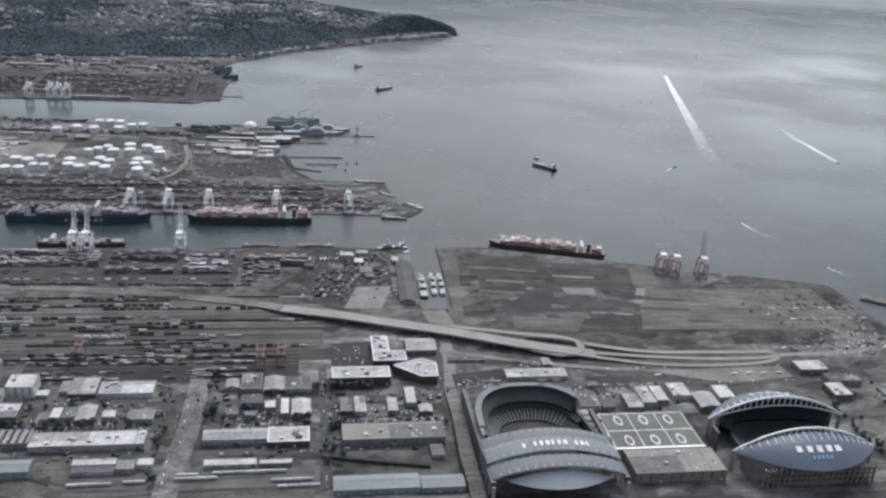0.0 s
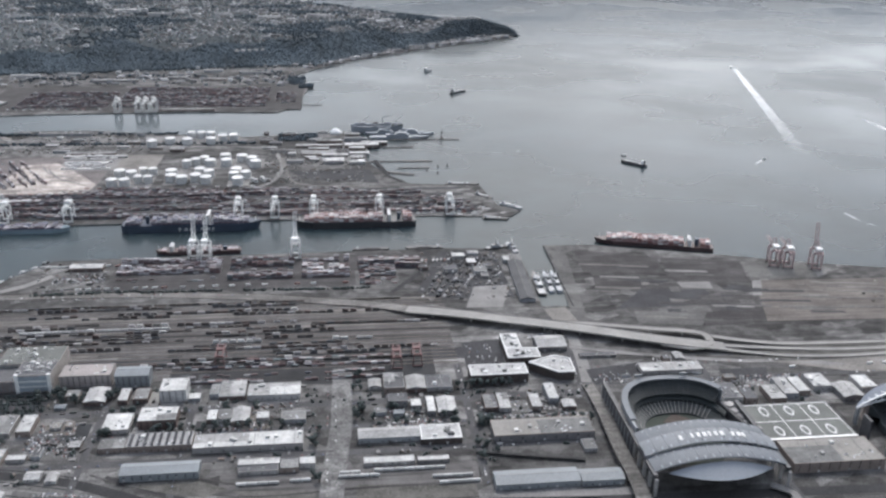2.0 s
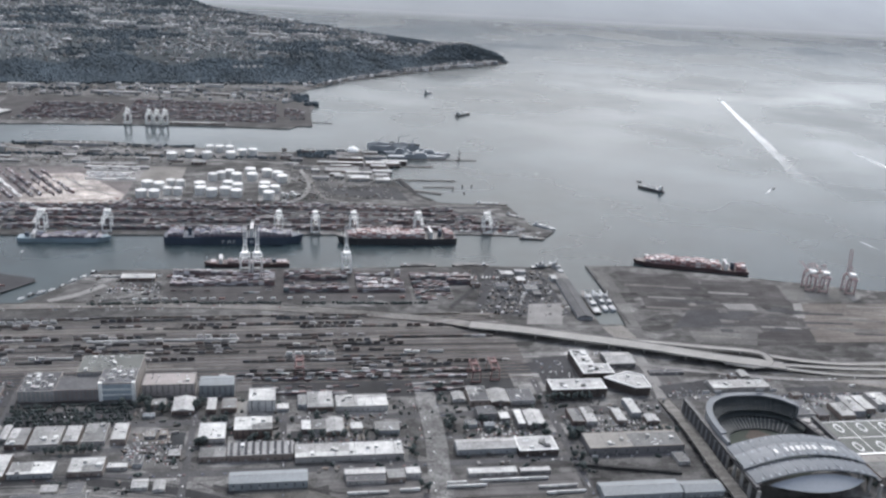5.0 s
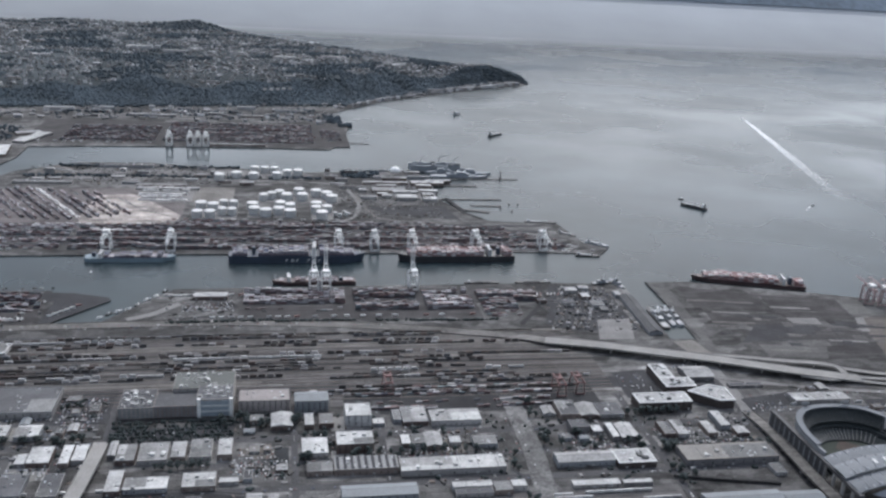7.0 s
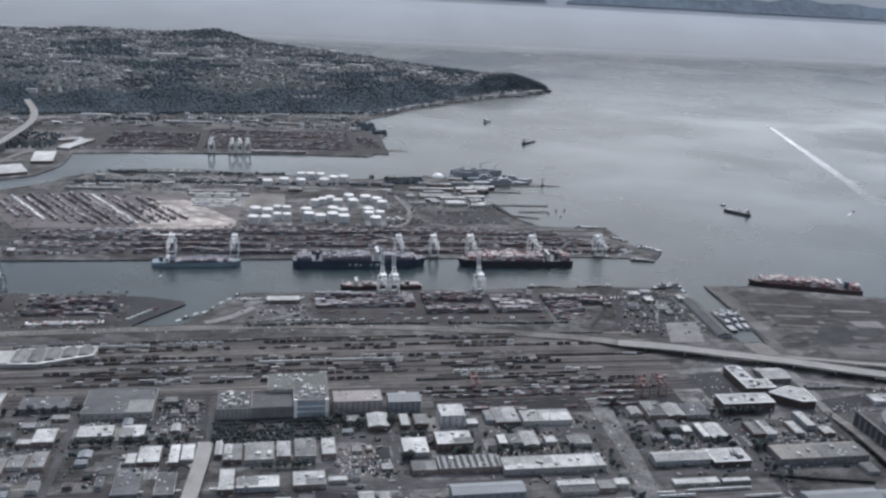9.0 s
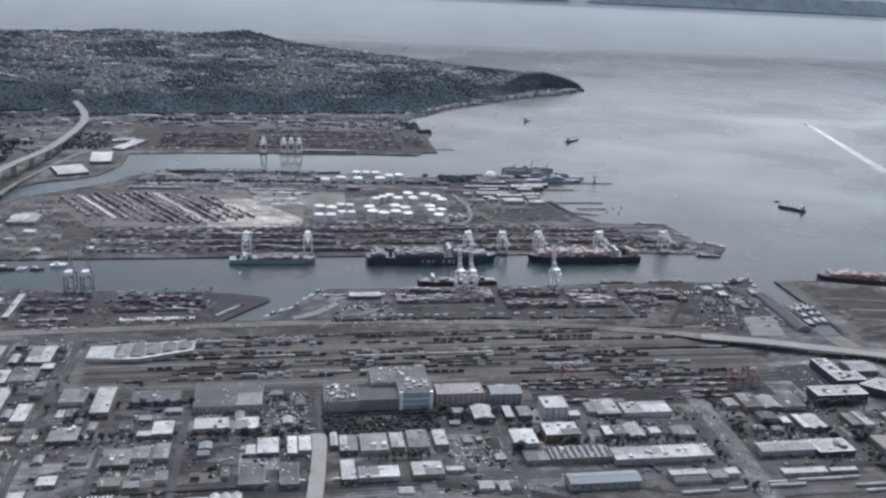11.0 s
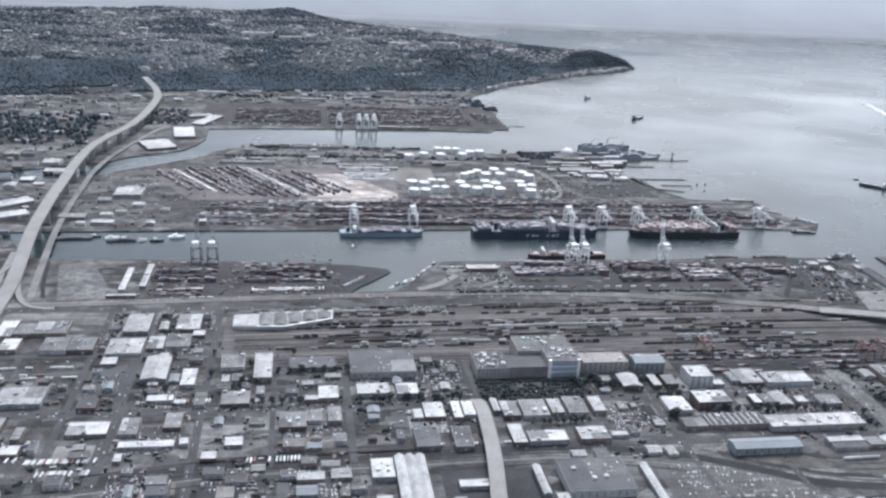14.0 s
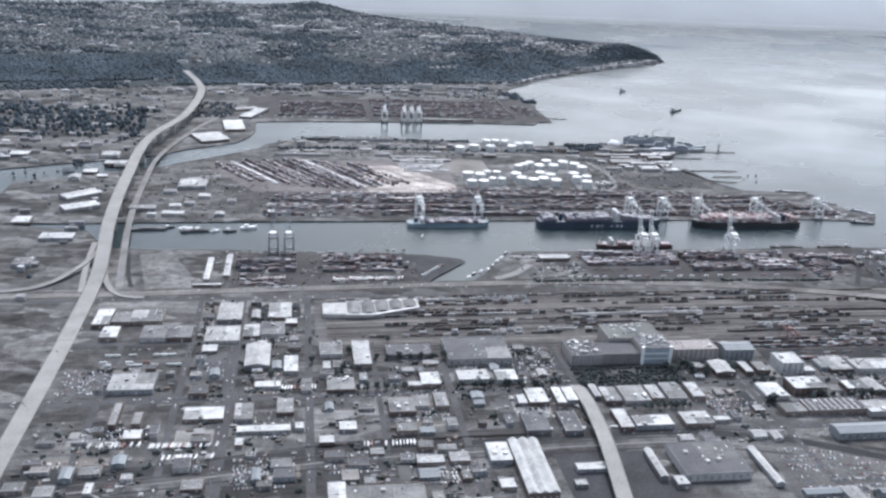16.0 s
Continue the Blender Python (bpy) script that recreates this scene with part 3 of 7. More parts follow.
    part("hull", hull_shape(L, B, 3.0), hull, g)
    part("deck", Shape().box(-L * 0.42, -B * 0.38, 3.0, L * 0.33, B * 0.38, 3.3), deck or M_DECK, g)
    part("deckhouse", Shape().box(house * L - 1.5, -B * 0.42, 3.0, house * L + 1.8, B * 0.42, 8.0), M_WHITE, g)
    part("funnel", Shape().box(house * L - 3, -1, 3.0, house * L - 1.5, 1, 9.2), M_DARKSTEEL, g)
    for k in range(cranes):
        u = L * (-0.15 + 0.18 * k)
        part("deck_crane", Shape().beam((u, 0, 3), (u, 0, 7.5), 0.6).beam((u, 0, 7), (u + 4, 0, 8.5), 0.4), M_STEEL, g)
    for k in range(4):
        u = -L * 0.22 + k * L * 0.14
        part("hatch", Shape().box(u, -B * 0.3, 3.3, u + L * 0.11, B * 0.3, 4.0), deck or M_DECK, g)
    return g


cargo_ship(163, 1716, 46, 8, 42, M_BLACKHULL, "dark bulk carrier with pale hatches at anchor in the bay", cranes=3, deck=M_UPPER)
cargo_ship(357, 1210, 42, 7, 134, M_BLACKHULL, "dark cargo ship with grey hatches under way in the bay", cranes=2, deck=M_STEEL)
cargo_ship(126, 1935, 26, 6, 45, M_STEEL, "small pale cargo ship far out in the bay", deck=M_UPPER)


def boat(x, y, turn, L, hull, label):
    g = thing("boat", label, "boat", pose(x, y, -1.2, rz=turn), "small boats")
    part("hull", hull_shape(L, L * 0.3, L * 0.13, bow=0.3), hull, g)
    part("cabin", Shape().box(-L * 0.25, -L * 0.08, L * 0.13, L * 0.02, L * 0.08, L * 0.24), M_WHITE, g)
    part("mast", Shape().beam((0, 0, L * 0.3), (0, 0, L * 0.5), 0.2), M_STEEL, g)
    return g


boat(356, 1254, 160, 9, M_BLACKHULL, "dark tug boat near the cargo ship")
boat(568, 1225, 10, 7, M_BLACKHULL, "small dark motor boat in the bay")
boat(-466, 944, 80, 6, M_WHITE, "small white motor boat in the waterway")
boat(843, 1975, 75, 12, M_WHITE, "white ferry far out in the bay")
boat(868, 1266, -85, 8, M_WHITE, "small white speedboat in the bay")


def foam_surface():
    """Foam that thins out along the wake (object x from 0 to 1)."""
    m = surface("wake_foam", (0.75, 0.77, 0.77), 0.6, var=0.2, scale=0.02, fine=0.2)
    n, l = m.node_tree.nodes, m.node_tree.links
    p = n["Principled BSDF"]
    co, sep, nz = n.new("ShaderNodeTexCoord"), n.new("ShaderNodeSeparateXYZ"), n.new("ShaderNodeTexNoise")
    nz.inputs["Scale"].default_value, nz.inputs["Detail"].default_value = 14.0, 5.0
    l.new(co.outputs["Generated"], sep.inputs[0])
    l.new(co.outputs["Generated"], nz.inputs["Vector"])
    mr = n.new("ShaderNodeMapRange")
    mr.inputs["From Min"].default_value, mr.inputs["From Max"].default_value = 0.0, 1.0
    mr.inputs["To Min"].default_value, mr.inputs["To Max"].default_value = 1.05, 0.0
    l.new(sep.outputs["X"], mr.inputs["Value"])
    ad = n.new("ShaderNodeMath")
    ad.operation, ad.use_clamp = "MULTIPLY_ADD", True
    l.new(nz.outputs["Fac"], ad.inputs[0])
    ad.inputs[1].default_value = 0.5
    l.new(mr.outputs[0], ad.inputs[2])
    sub = n.new("ShaderNodeMath")
    sub.operation, sub.use_clamp = "SUBTRACT", True
    sub.inputs[1].default_value = 0.22
    l.new(ad.outputs[0], sub.inputs[0])
    l.new(sub.outputs[0], p.inputs["Alpha"])
    return m


M_WAKE = foam_surface()


def wake(x0, y0, x1, y1, w0, w1, label):
    """A boat's wake on the water from its head to its tail."""
    L, a = math.hypot(x1 - x0, y1 - y0), math.atan2(y1 - y0, x1 - x0)
    sh, n = Shape(), 40
    for i in range(n + 1):
        t = i / n
        w = w0 + (w1 - w0) * t
        j = 2 * noise.noise(Vector((t * 6, x0, 0))) * t
        sh.v.extend([(t * L, -w / 2 + j, 0), (t * L, w / 2 + j, 0)])
    sh.f = [(2 * i, 2 * i + 2, 2 * i + 3, 2 * i + 1) for i in range(n)]
    return single("wake", sh, M_WAKE, label, "wake", pose(x0, y0, -1.17, rz=math.degrees(a)), "boat wakes", "structure")


wake(848, 1968, 640, 1240, 8, 24, "long white boat wake fading on the water")
wake(868, 1272, 876, 1500, 6, 11, "short white boat wake on the water")
wake(564, 1223, 538, 1196, 1.5, 4, "faint boat wake on the water")
wake(567, 945, 580, 934, 0.9, 2, "small white boat wake off the terminal")
wake(596, 843, 608, 816, 0.9, 2.4, "small white boat wake off the terminal")
wake(560, 985, 566, 948, 1.5, 4, "thin curling boat wake on the water")

# ---- container yards ----
for k, y in enumerate((1015, 1041, 1066, 1091)):
    container_block(-646 + 4 * k, y, -512, y + 15, M_BOXPALE if k % 2 else M_BOX, 20 + k, rows=3, gap=1.4, tiers=3, fill=0.9)
    container_block(-506, y, (98, 84, 62, 30)[k], y + 15, M_BOX, 26 + k, rows=3, gap=1.4, tiers=4)
container_block(-494, 1083, -440, 1089, M_BOXWHITE, 30, rows=4, gap=2, tiers=3, fill=0.85, least=1)
container_block(-40, 1024, 78, 1036, M_BOXPALE, 31, rows=2, gap=3, tiers=2)
container_block(62, 1006, 128, 1030, M_BOXWHITE, 32, rows=2, gap=5, tiers=1, fill=0.4)
for k in range(8):
    x, L = -690 + 27 * k, (104, 130, 160, 168, 168, 160, 150, 120)[k]
    container_block(x - L / 2, 1199, x + L / 2, 1208, M_BOXWHITE if k in (1, 5) else M_BOX if k % 3 else M_BOXPALE, 40 + k, rows=4, gap=0.8, tiers=(2 if k in (1, 5) else 4), fill=0.92, turn=-1.03, least=1)
    container_block(x + 13 - L / 2, 1200, x + 13 + L / 2, 1205, (M_BOX, M_BOXPALE, M_BOX)[k % 3], 60 + k, rows=4, gap=2, tiers=3, fill=0.88 if k < 6 else 0.5, turn=-1.03, least=1 if k < 6 else 0)
for k, (x0, x1, y) in enumerate(((-466, -417, 1283), (-457, -389, 1268), (-460, -392, 1247), (-455, -400, 1234), (-457, -390, 1219))):
    container_block(x0, y, x1, y + 4.8, M_BOXWHITE, 160 + k, rows=4, gap=2, tiers=2, fill=0.85, least=1, label="rows of white shipping containers on pale concrete")
container_block(-420, 1112, -60, 1124, M_BOX, 75, rows=2, gap=2.5, tiers=2)
container_block(-640, 1590, -480, 1720, M_BOX, 80, rows=3, gap=7, tiers=3)
container_block(-470, 1600, -200, 1760, M_BOX, 81, rows=4, gap=5, tiers=3, fill=0.8)
container_block(-190, 1620, -150, 1720, M_BOX, 82, rows=2, gap=7, tiers=2)
container_block(-302, 846, -196, 880, M_BOXPALE, 83, rows=4, gap=4.5, tiers=5)
container_block(-190, 828, -122, 880, M_BOX, 84, rows=5, gap=4.5, tiers=5, fill=0.85)
container_block(-116, 828, -64, 880, M_BOXPALE, 184, rows=5, gap=4.5, tiers=5, fill=0.85)
container_block(-58, 846, 12, 880, M_BOX, 185, rows=5, gap=4.5, tiers=5, fill=0.9)
container_block(-58, 806, -18, 842, M_BOX, 85, rows=5, gap=4.5, tiers=5)
container_block(-300, 826, -200, 840, M_BOX, 86, rows=2, gap=4, tiers=1, fill=0.4)
container_block(-666, 836, -604, 884, M_BOX, 87, rows=4, gap=4.5, tiers=5)
container_block(-660, 802, -612, 830, M_BOXPALE, 187, rows=4, gap=6, tiers=2)
container_block(-580, 834, -494, 882, M_BOX, 88, rows=4, gap=4.5, tiers=5, fill=0.8)
container_block(-570, 812, -505, 818, M_BOXWHITE, 89, rows=2, gap=2, tiers=2, least=1)

# ---- tanks ----
M_TANK = surface("white_tank_paint", (0.56, 0.56, 0.545), 0.5, var=0.1, scale=0.1, fine=0.8)


def tank(x, y, r, h):
    g = thing("storage_tank", "white cylindrical fuel storage tank", "tank", pose(x, y, 0), "fuel storage tanks")
    part("shell", Shape().disc(0, 0, 0, h, r, n=24), M_TANK, g)
    part("roof", Shape().disc(0, 0, h, h + r * 0.12, r * 1.01, 0.2, n=24), M_TANK, g)
    sh = Shape()
    for k in range(13):
        a, z = 0.19 * k, h * k / 12
        for q, u in ((1.005, -0.25), (1.09, -0.25), (1.09, 0.05), (1.005, 0.05)):
            sh.v.append((r * q * math.cos(a), -r * q * math.sin(a), z + u))
    for k in range(12):
        sh.f.extend([(4 * k + i, 4 * k + (i + 1) % 4, 4 * k + 4 + (i + 1) % 4, 4 * k + 4 + i) for i in range(4)])
    sh.f.extend([(3, 2, 1, 0), (48, 49, 50, 51)])
    part("stair", sh, M_STEEL, g)
    part("rim", Shape().disc(0, 0, h - 0.3, h + 0.05, r * 1.03, n=24), M_STEEL, g)


TANK_ROWS = [(-304, 1384), (-289, 1384), (-274, 1382), (-331, 1349), (-305, 1345), (-356, 1336), (-270, 1348), (-254, 1364), (-238, 1368),
             (-288, 1226), (-277, 1235), (-266, 1245), (-256, 1229), (-238, 1256), (-234, 1230), (-214, 1251), (-199, 1240), (-193, 1222),
             (-370, 1184), (-354, 1178), (-372, 1143), (-356, 1143), (-341, 1192), (-328, 1190), (-341, 1156), (-328, 1155),
             (-302, 1182), (-299, 1160), (-284, 1152), (-265, 1188), (-252, 1178), (-267, 1160), (-252, 1150), (-216, 1186), (-217, 1166), (-202, 1170), (-210, 1143)]
for x, y in TANK_ROWS:
    near = min(math.hypot(x - u, y - v) for u, v in TANK_ROWS if (u, v) != (x, y))
    tank(x, y, min(7.6, 0.44 * near), 9.2)
for x, y in ((-192, 1152), (-186, 1147), (-179, 1158), (-176, 1150)):
    tank(x, y, 2.6, 5)

# ---- shipyard on the island's north-west corner ----
g = thing("dry_dock", "grey floating dry dock at the shipyard", "dry dock", pose(-12, 1420, -1.2, rz=3))
part("pontoon", Shape().box(-42, -11, -1, 42, 11, 1.5), M_NAVYGREY, g)
for y in (-11, 8):
    part("wing_wall", Shape().box(-42, y, 1.5, 42, y + 3, 10), M_NAVYGREY, g)
part("dock_crane", Shape().beam((10, 9, 10), (10, 9, 21), 1.2).beam((10, 9, 20), (26, 4, 25), 0.7), M_STEEL, g)


def warship(x, y, L, B, turn, label):
    g = thing("grey_ship", label, "ship", pose(x, y, -1.2, rz=turn), "grey ships at the shipyard")
    part("hull", hull_shape(L, B, 3.4, bow=0.3), M_NAVYGREY, g)
    part("superstructure", Shape().box(-L * 0.22, -B * 0.4, 3.4, L * 0.16, B * 0.4, 7).box(-L * 0.05, -B * 0.3, 7, L * 0.12, B * 0.3, 9.5), M_NAVYGREY, g)
    part("funnel", Shape().prism([(-L * 0.16, -1.5), (-L * 0.08, -1.5), (-L * 0.08, 1.5), (-L * 0.16, 1.5)], 7, 10.5), M_NAVYGREY, g)
    part("mast", Shape().beam((L * 0.03, 0, 9.5), (L * 0.03, 0, 16), 0.6).beam((L * 0.03, -2, 13.5), (L * 0.03, 2, 13.5), 0.3), M_STEEL, g)
    part("gun_deck", Shape().box(L * 0.2, -B * 0.25, 3.4, L * 0.3, B * 0.25, 4.6), M_NAVYGREY, g)


rgy = random.Random(15)
for k in range(16):
    x, y, w = rgy.uniform(-40, 40), rgy.choice((-9.5, 9.5)), rgy.uniform(3, 8)
    part("wall_house", Shape().box(x, y - 1.4, 10, x + w, y + 1.4, 10 + rgy.uniform(1, 3.5)), (M_NAVYGREY, M_DARKSTEEL, M_STEEL)[k % 3], g)
for x in (-26, 30):
    part("dock_crane", Shape().beam((x, -9, 10), (x, -9, 20), 1.0).beam((x, -9, 19), (x + 12, -4, 26), 0.6), M_STEEL, g)
warship(22, 1372, 96, 13, 0, "grey naval ship at the shipyard pier")
warship(40, 1392, 80, 11, 0, "grey naval ship moored beside another")
warship(-2, 1396, 60, 10, 180, "grey ship under repair at the yard")
M_PIER = surface("pier_planks", (0.10, 0.09, 0.085), 0.9, var=0.3, scale=0.1, fine=1)
M_PILE = surface("tarred_piles", (0.05, 0.045, 0.04), 0.9)


def pier(x, y, L, w, turn, label):
    g = thing("pier", label, "pier", pose(x, y, 0, rz=turn), "piers")
    part("deck", Shape().box(-L / 2, -w / 2, -0.5, L / 2, w / 2, 0), M_PIER, g)
    pile = Shape().disc(0, 0, -3.5, -0.5, 0.35, n=6).mesh("pile", M_PILE)
    for k in range(int(L / 6) + 1):
        for s_ in (-1, 1):
            share("pile", pile, g, pose(-L / 2 + 1 + 6 * k, s_ * (w / 2 - 0.5), 0))


pier(-122, 1610, 40, 2.5, 0, "narrow dark pier off the far terminal")
pier(0, 1316, 78, 4, 0, "narrow dark timber pier at the shipyard")
pier(12, 1240, 96, 3.5, 0, "long narrow dark timber pier")
pier(30, 1206, 46, 3, 0, "short dark timber pier")
pier(62, 1360, 110, 3, 0, "dark finger pier beside the grey ships")
pier(10, 1180, 40, 5, -20, "dark timber landing stage beside the island")
for x, y in ((66, 1212), (48, 1190), (80, 1214), (62, 1178)):
    single("mooring_dolphin", Shape().disc(0, 0, -3, 1.5, 1.2, 0.9, 8), M_PILE, "dark timber mooring dolphin in the water", "dolphin", pose(x, y, 0), "mooring dolphins")
# ---- roads and paving ----
M_ROADPALE = surface("pale_concrete_road", (0.265, 0.257, 0.244), 0.9, spec=0.15, var=0.15, scale=0.05, fine=0.6)
M_YARDTAN = surface("pale_worn_paving", (0.135, 0.129, 0.122), 0.9, var=0.35, scale=0.03, fine=0.4, spec=0.15, lots=0.12, streak=0.3)
M_EASTYARD = surface("worn_brownish_paving", (0.125, 0.113, 0.104), 0.9, var=0.3, scale=0.04, fine=0.5, spec=0.15, lots=0.1, streak=0.3)
M_GRASSDRY = surface("dry_trackside_grass", (0.098, 0.095, 0.088), 0.95, var=0.4, scale=0.08, fine=0.6, spec=0.05)
M_DARKLOT = surface("dark_asphalt_lot", (0.05, 0.05, 0.053), 0.9, spec=0.15, var=0.3, scale=0.04, fine=0.6)
M_RAILDARK = surface("oily_rail_ballast", (0.042, 0.042, 0.043), 0.95, var=0.3, scale=0.05, fine=0.8, spec=0.1)
M_STREET = surface("patched_pale_street", (0.145, 0.143, 0.14), 0.9, var=0.5, scale=0.12, fine=0.5, spec=0.15, lots=0.22)
M_TERMINAL = surface("dark_patched_terminal_paving", (0.06, 0.057, 0.057), 0.9, var=0.3, scale=0.05, fine=0.5, spec=0.15, lots=0.12, streak=0.22)
M_BALLASTDARK = surface("dark_ballast", (0.062, 0.06, 0.059), 0.95, var=0.3, scale=0.05, fine=0.9, spec=0.1, streak=0.45)
M_LINE = surface("white_road_paint", (0.62, 0.62, 0.60), 0.7, var=0.2, scale=0.3, fine=2)
for y, w, x0, x1 in ((588, 8, -900, 120), (523, 7, -620, 110), (555, 5, -330, 20), (620, 5, -700, -430), (681, 6, -783, -600), (771, 7, -900, -20), (600, 6, 110, 560), (430, 8, -700, 110)):
    patch("road", (x0 + x1) / 2, y, x1 - x0, w, M_ASPHALT, "worn grey asphalt city street", z=0.05, category="road")
for x, w, y0, y1 in ((-655, 9, 300, 770), (-596, 6, 300, 770), (-690, 5, 400, 770), (-545, 4, 300, 660), (-490, 5, 440, 640), (-390, 5, 575, 660), (-255, 5, 430, 640), (-190, 5, 430, 640), (18, 6, 480, 640),
                     (116, 8, 560, 720), (222, 6, 430, 640), (-744, 5, 300, 680)):
    patch("road", x, (y0 + y1) / 2, w, y1 - y0, M_YARDTAN if w > 9 else M_ASPHALT, "worn grey city cross street", z=0.09, category="road")
# rail corridors
for y, w, x0, x1, mt in ((640, 16, -560, -20, M_BALLAST), (735, 56, -590, 0, M_BALLAST), (690, 30, -590, 20, M_BALLAST), (660, 20, -590, 40, M_DARKLOT), (492, 26, -160, 14, M_BALLAST)):
    patch("rail_bed", (x0 + x1) / 2, y, x1 - x0, w, mt, "brown gravel bed of the rail yard", z=0.03, category="rail bed")
MAIN = [(-950, 470), (-690, 500), (-577, 516), (-420, 521), (-343, 522), (-299, 515), (-257, 504), (-218, 486), (-182, 468), (-138, 459), (-106, 456), (-30, 458), (14, 460), (112, 455), (300, 450)]
ribbon([(x, y, 0.06) for x, y in MAIN], 8.5, 0.3, M_RAILDARK, "rail_bed", "dark curving main line rail bed", "rail bed")
ribbon([(-760, 484, 0.05), (-651, 504, 0.05), (-584, 513, 0.05), (-516, 522, 0.05), (-440, 526, 0.05)], 19, 0.3, M_BALLASTDARK, "rail_bed", "wide dark gravel bed of the main line", "rail bed")
ribbon([(-236, 508, 0.05), (-179, 479, 0.05), (-154, 474, 0.05), (-129, 470, 0.05), (-98, 463, 0.05)], 5, 0.3, M_RAILDARK, "rail_bed", "dark siding rail bed beside the main line", "rail bed")
for k in (0, 3, 6):
    way = [(-246 + 7 * k, 512 + 1.5 * k), (-190 + 4 * k, 482 + 3 * k), (-138, 466 + 4.4 * k), (-60, 466 + 5.4 * k), (10, 466 + 5.2 * k)]
    ribbon([(x, y, 0.11) for x, y in way], 1.8, 0.2, M_BALLASTDARK, "track", "dark oily siding track", "track")
for k in (-1, 1, 2, 3):
    ribbon([(x, y - 6.5 * k, 0.10 + 0.01 * k) for x, y in MAIN[:7]], 1.3, 0.2, (M_PAVE, M_RAILDARK)[k % 2], "track", "worn track beside the main line", "track")
ribbon([(-90, 300, 0.13), (-87, 455, 0.13), (-82, 524, 0.13), (-79, 556, 0.13), (-77, 640, 0.13)], 16, 0.3, M_STREET, "road", "wide pale worn street crossing the tracks")
for x in (-93.5, -83.5):
    patch("crossing", x, 455, 8, 13, M_PAVE, "pale concrete level crossing panels", -0.05, 0.2, "crossing")
ribbon([(-1300, 775, 0.1), (-813, 783, 0.1), (-587, 793, 0.1), (-338, 801, 0.1), (-180, 788, 0.1), (-54, 760, 1.0), (-16, 742, 3.0)], 14, 0.4, M_YARDTAN, "road", "worn grey highway along the port", rail=0.35)
g = thing("viaduct", "pale concrete highway viaduct on columns", "viaduct")
deck, line = ribbon([(-16, 742, 3.0), (30, 724, 5.6), (76, 707, 6.0), (135, 686, 6.0), (190, 664, 5.5), (225, 654, 4.2), (256, 647, 2.8)], 15, 0.9, M_ROADPALE, "deck", "", rail=0.45, parent=g)
for p in line[2:-2:3]:
    for s_ in (-4, 4):
        part("column", Shape().block(p.x, p.y + s_, 0, p.z - 0.8, 1.1, 1.1), M_CONCRETE, g)
    part("cross_beam", Shape().block(p.x, p.y, p.z - 1.6, p.z - 0.8, 1.4, 12), M_CONCRETE, g)
g = thing("ramp_loop", "pale concrete ramp looping back beside the viaduct", "ramp")
deck, line = ribbon([(110, 700, 5.2), (150, 694, 5), (200, 682, 4.6), (232, 676, 4), (246, 668, 3.8), (243, 652, 3.6), (225, 646, 3.6), (200, 655, 4.2)], 7, 0.7, M_ROADPALE, "deck", "", rail=0.4, step=5, parent=g)
for p in line[3:-2:5]:
    part("column", Shape().block(p.x, p.y, 0, p.z - 0.6, 1.0, 1.0), M_CONCRETE, g)
ribbon([(244, 668, 3.5), (278, 658, 2.0), (313, 652, 0.8), (353, 651, 0.35), (394, 650, 0.3), (422, 650, 0.3)], 5.5, 0.4, M_ROADPALE, "road", "pale concrete slip road", rail=0.3)
ribbon([(254, 649, 2.7), (309, 643, 1.0), (360, 639, 0.4), (410, 639, 0.3), (431, 643, 0.3), (470, 645, 0.25)], 5, 0.4, M_ROADPALE, "road", "pale concrete middle road", rail=0.3)
ribbon([(252, 643, 2.6), (275, 637, 1.7), (304, 631, 0.8), (341, 628, 0.35), (381, 628, 0.32), (412, 632, 0.36), (427, 641, 0.42), (422, 650, 0.44)], 4.5, 0.3, M_ROADPALE, "road", "pale road with a hairpin at its end", rail=0.3, step=5)
ribbon([(120, 662, 0.2), (180, 643, 0.2), (237, 630, 0.2), (265, 625, 0.2), (290, 624, 0.2)], 6, 0.4, M_PAVE, "road", "pale concrete surface road beside the viaduct", rail=0.2)
single("verge", Shape().prism([(258, 634), (300, 626), (380, 626), (420, 632), (420, 653), (330, 655), (262, 664)], -0.3, 0.05), M_GRASSDRY, "dry brownish verge between the slip roads", "verge", kind="structure")
g = thing("overpass", "concrete road overpass beside the ball park", "overpass")
deck, line = ribbon([(119, 600, 0.3), (119, 570, 3.2), (118, 540, 4.6), (116, 500, 5.2), (116, 462, 5.2), (112, 430, 4.6), (104, 380, 3.0)], 10.5, 0.9, M_YARDTAN, "deck", "", rail=0.5, parent=g)
for p in line[3:-1:3]:
    part("column", Shape().block(p.x, p.y, 0, p.z - 0.8, 7, 1.0), M_CONCRETE, g)
deck, line = ribbon([(116, 446, 5.0), (150, 434, 4.6), (190, 430, 4.2), (212, 436, 3.6), (217, 448, 3.0), (206, 458, 2.4)], 6, 0.7, M_PAVE, "ramp", "", rail=0.4, step=5, parent=g)
g = thing("overpass", "pale concrete street overpass across the tracks", "overpass")
deck, line = ribbon([(-392, 592, 0.3), (-392, 572, 3.4), (-394, 540, 5.6), (-398, 500, 6.4), (-404, 460, 6.4), (-408, 430, 6.0), (-412, 380, 5.0)], 10.5, 0.9, M_ROADPALE, "deck", "", rail=0.5, parent=g)
for p in line[3:-1:3]:
    part("column", Shape().block(p.x, p.y, 0, p.z - 0.8, 7, 1.0), M_CONCRETE, g)
g = thing("high_bridge", "long pale concrete high bridge over the waterway", "bridge")
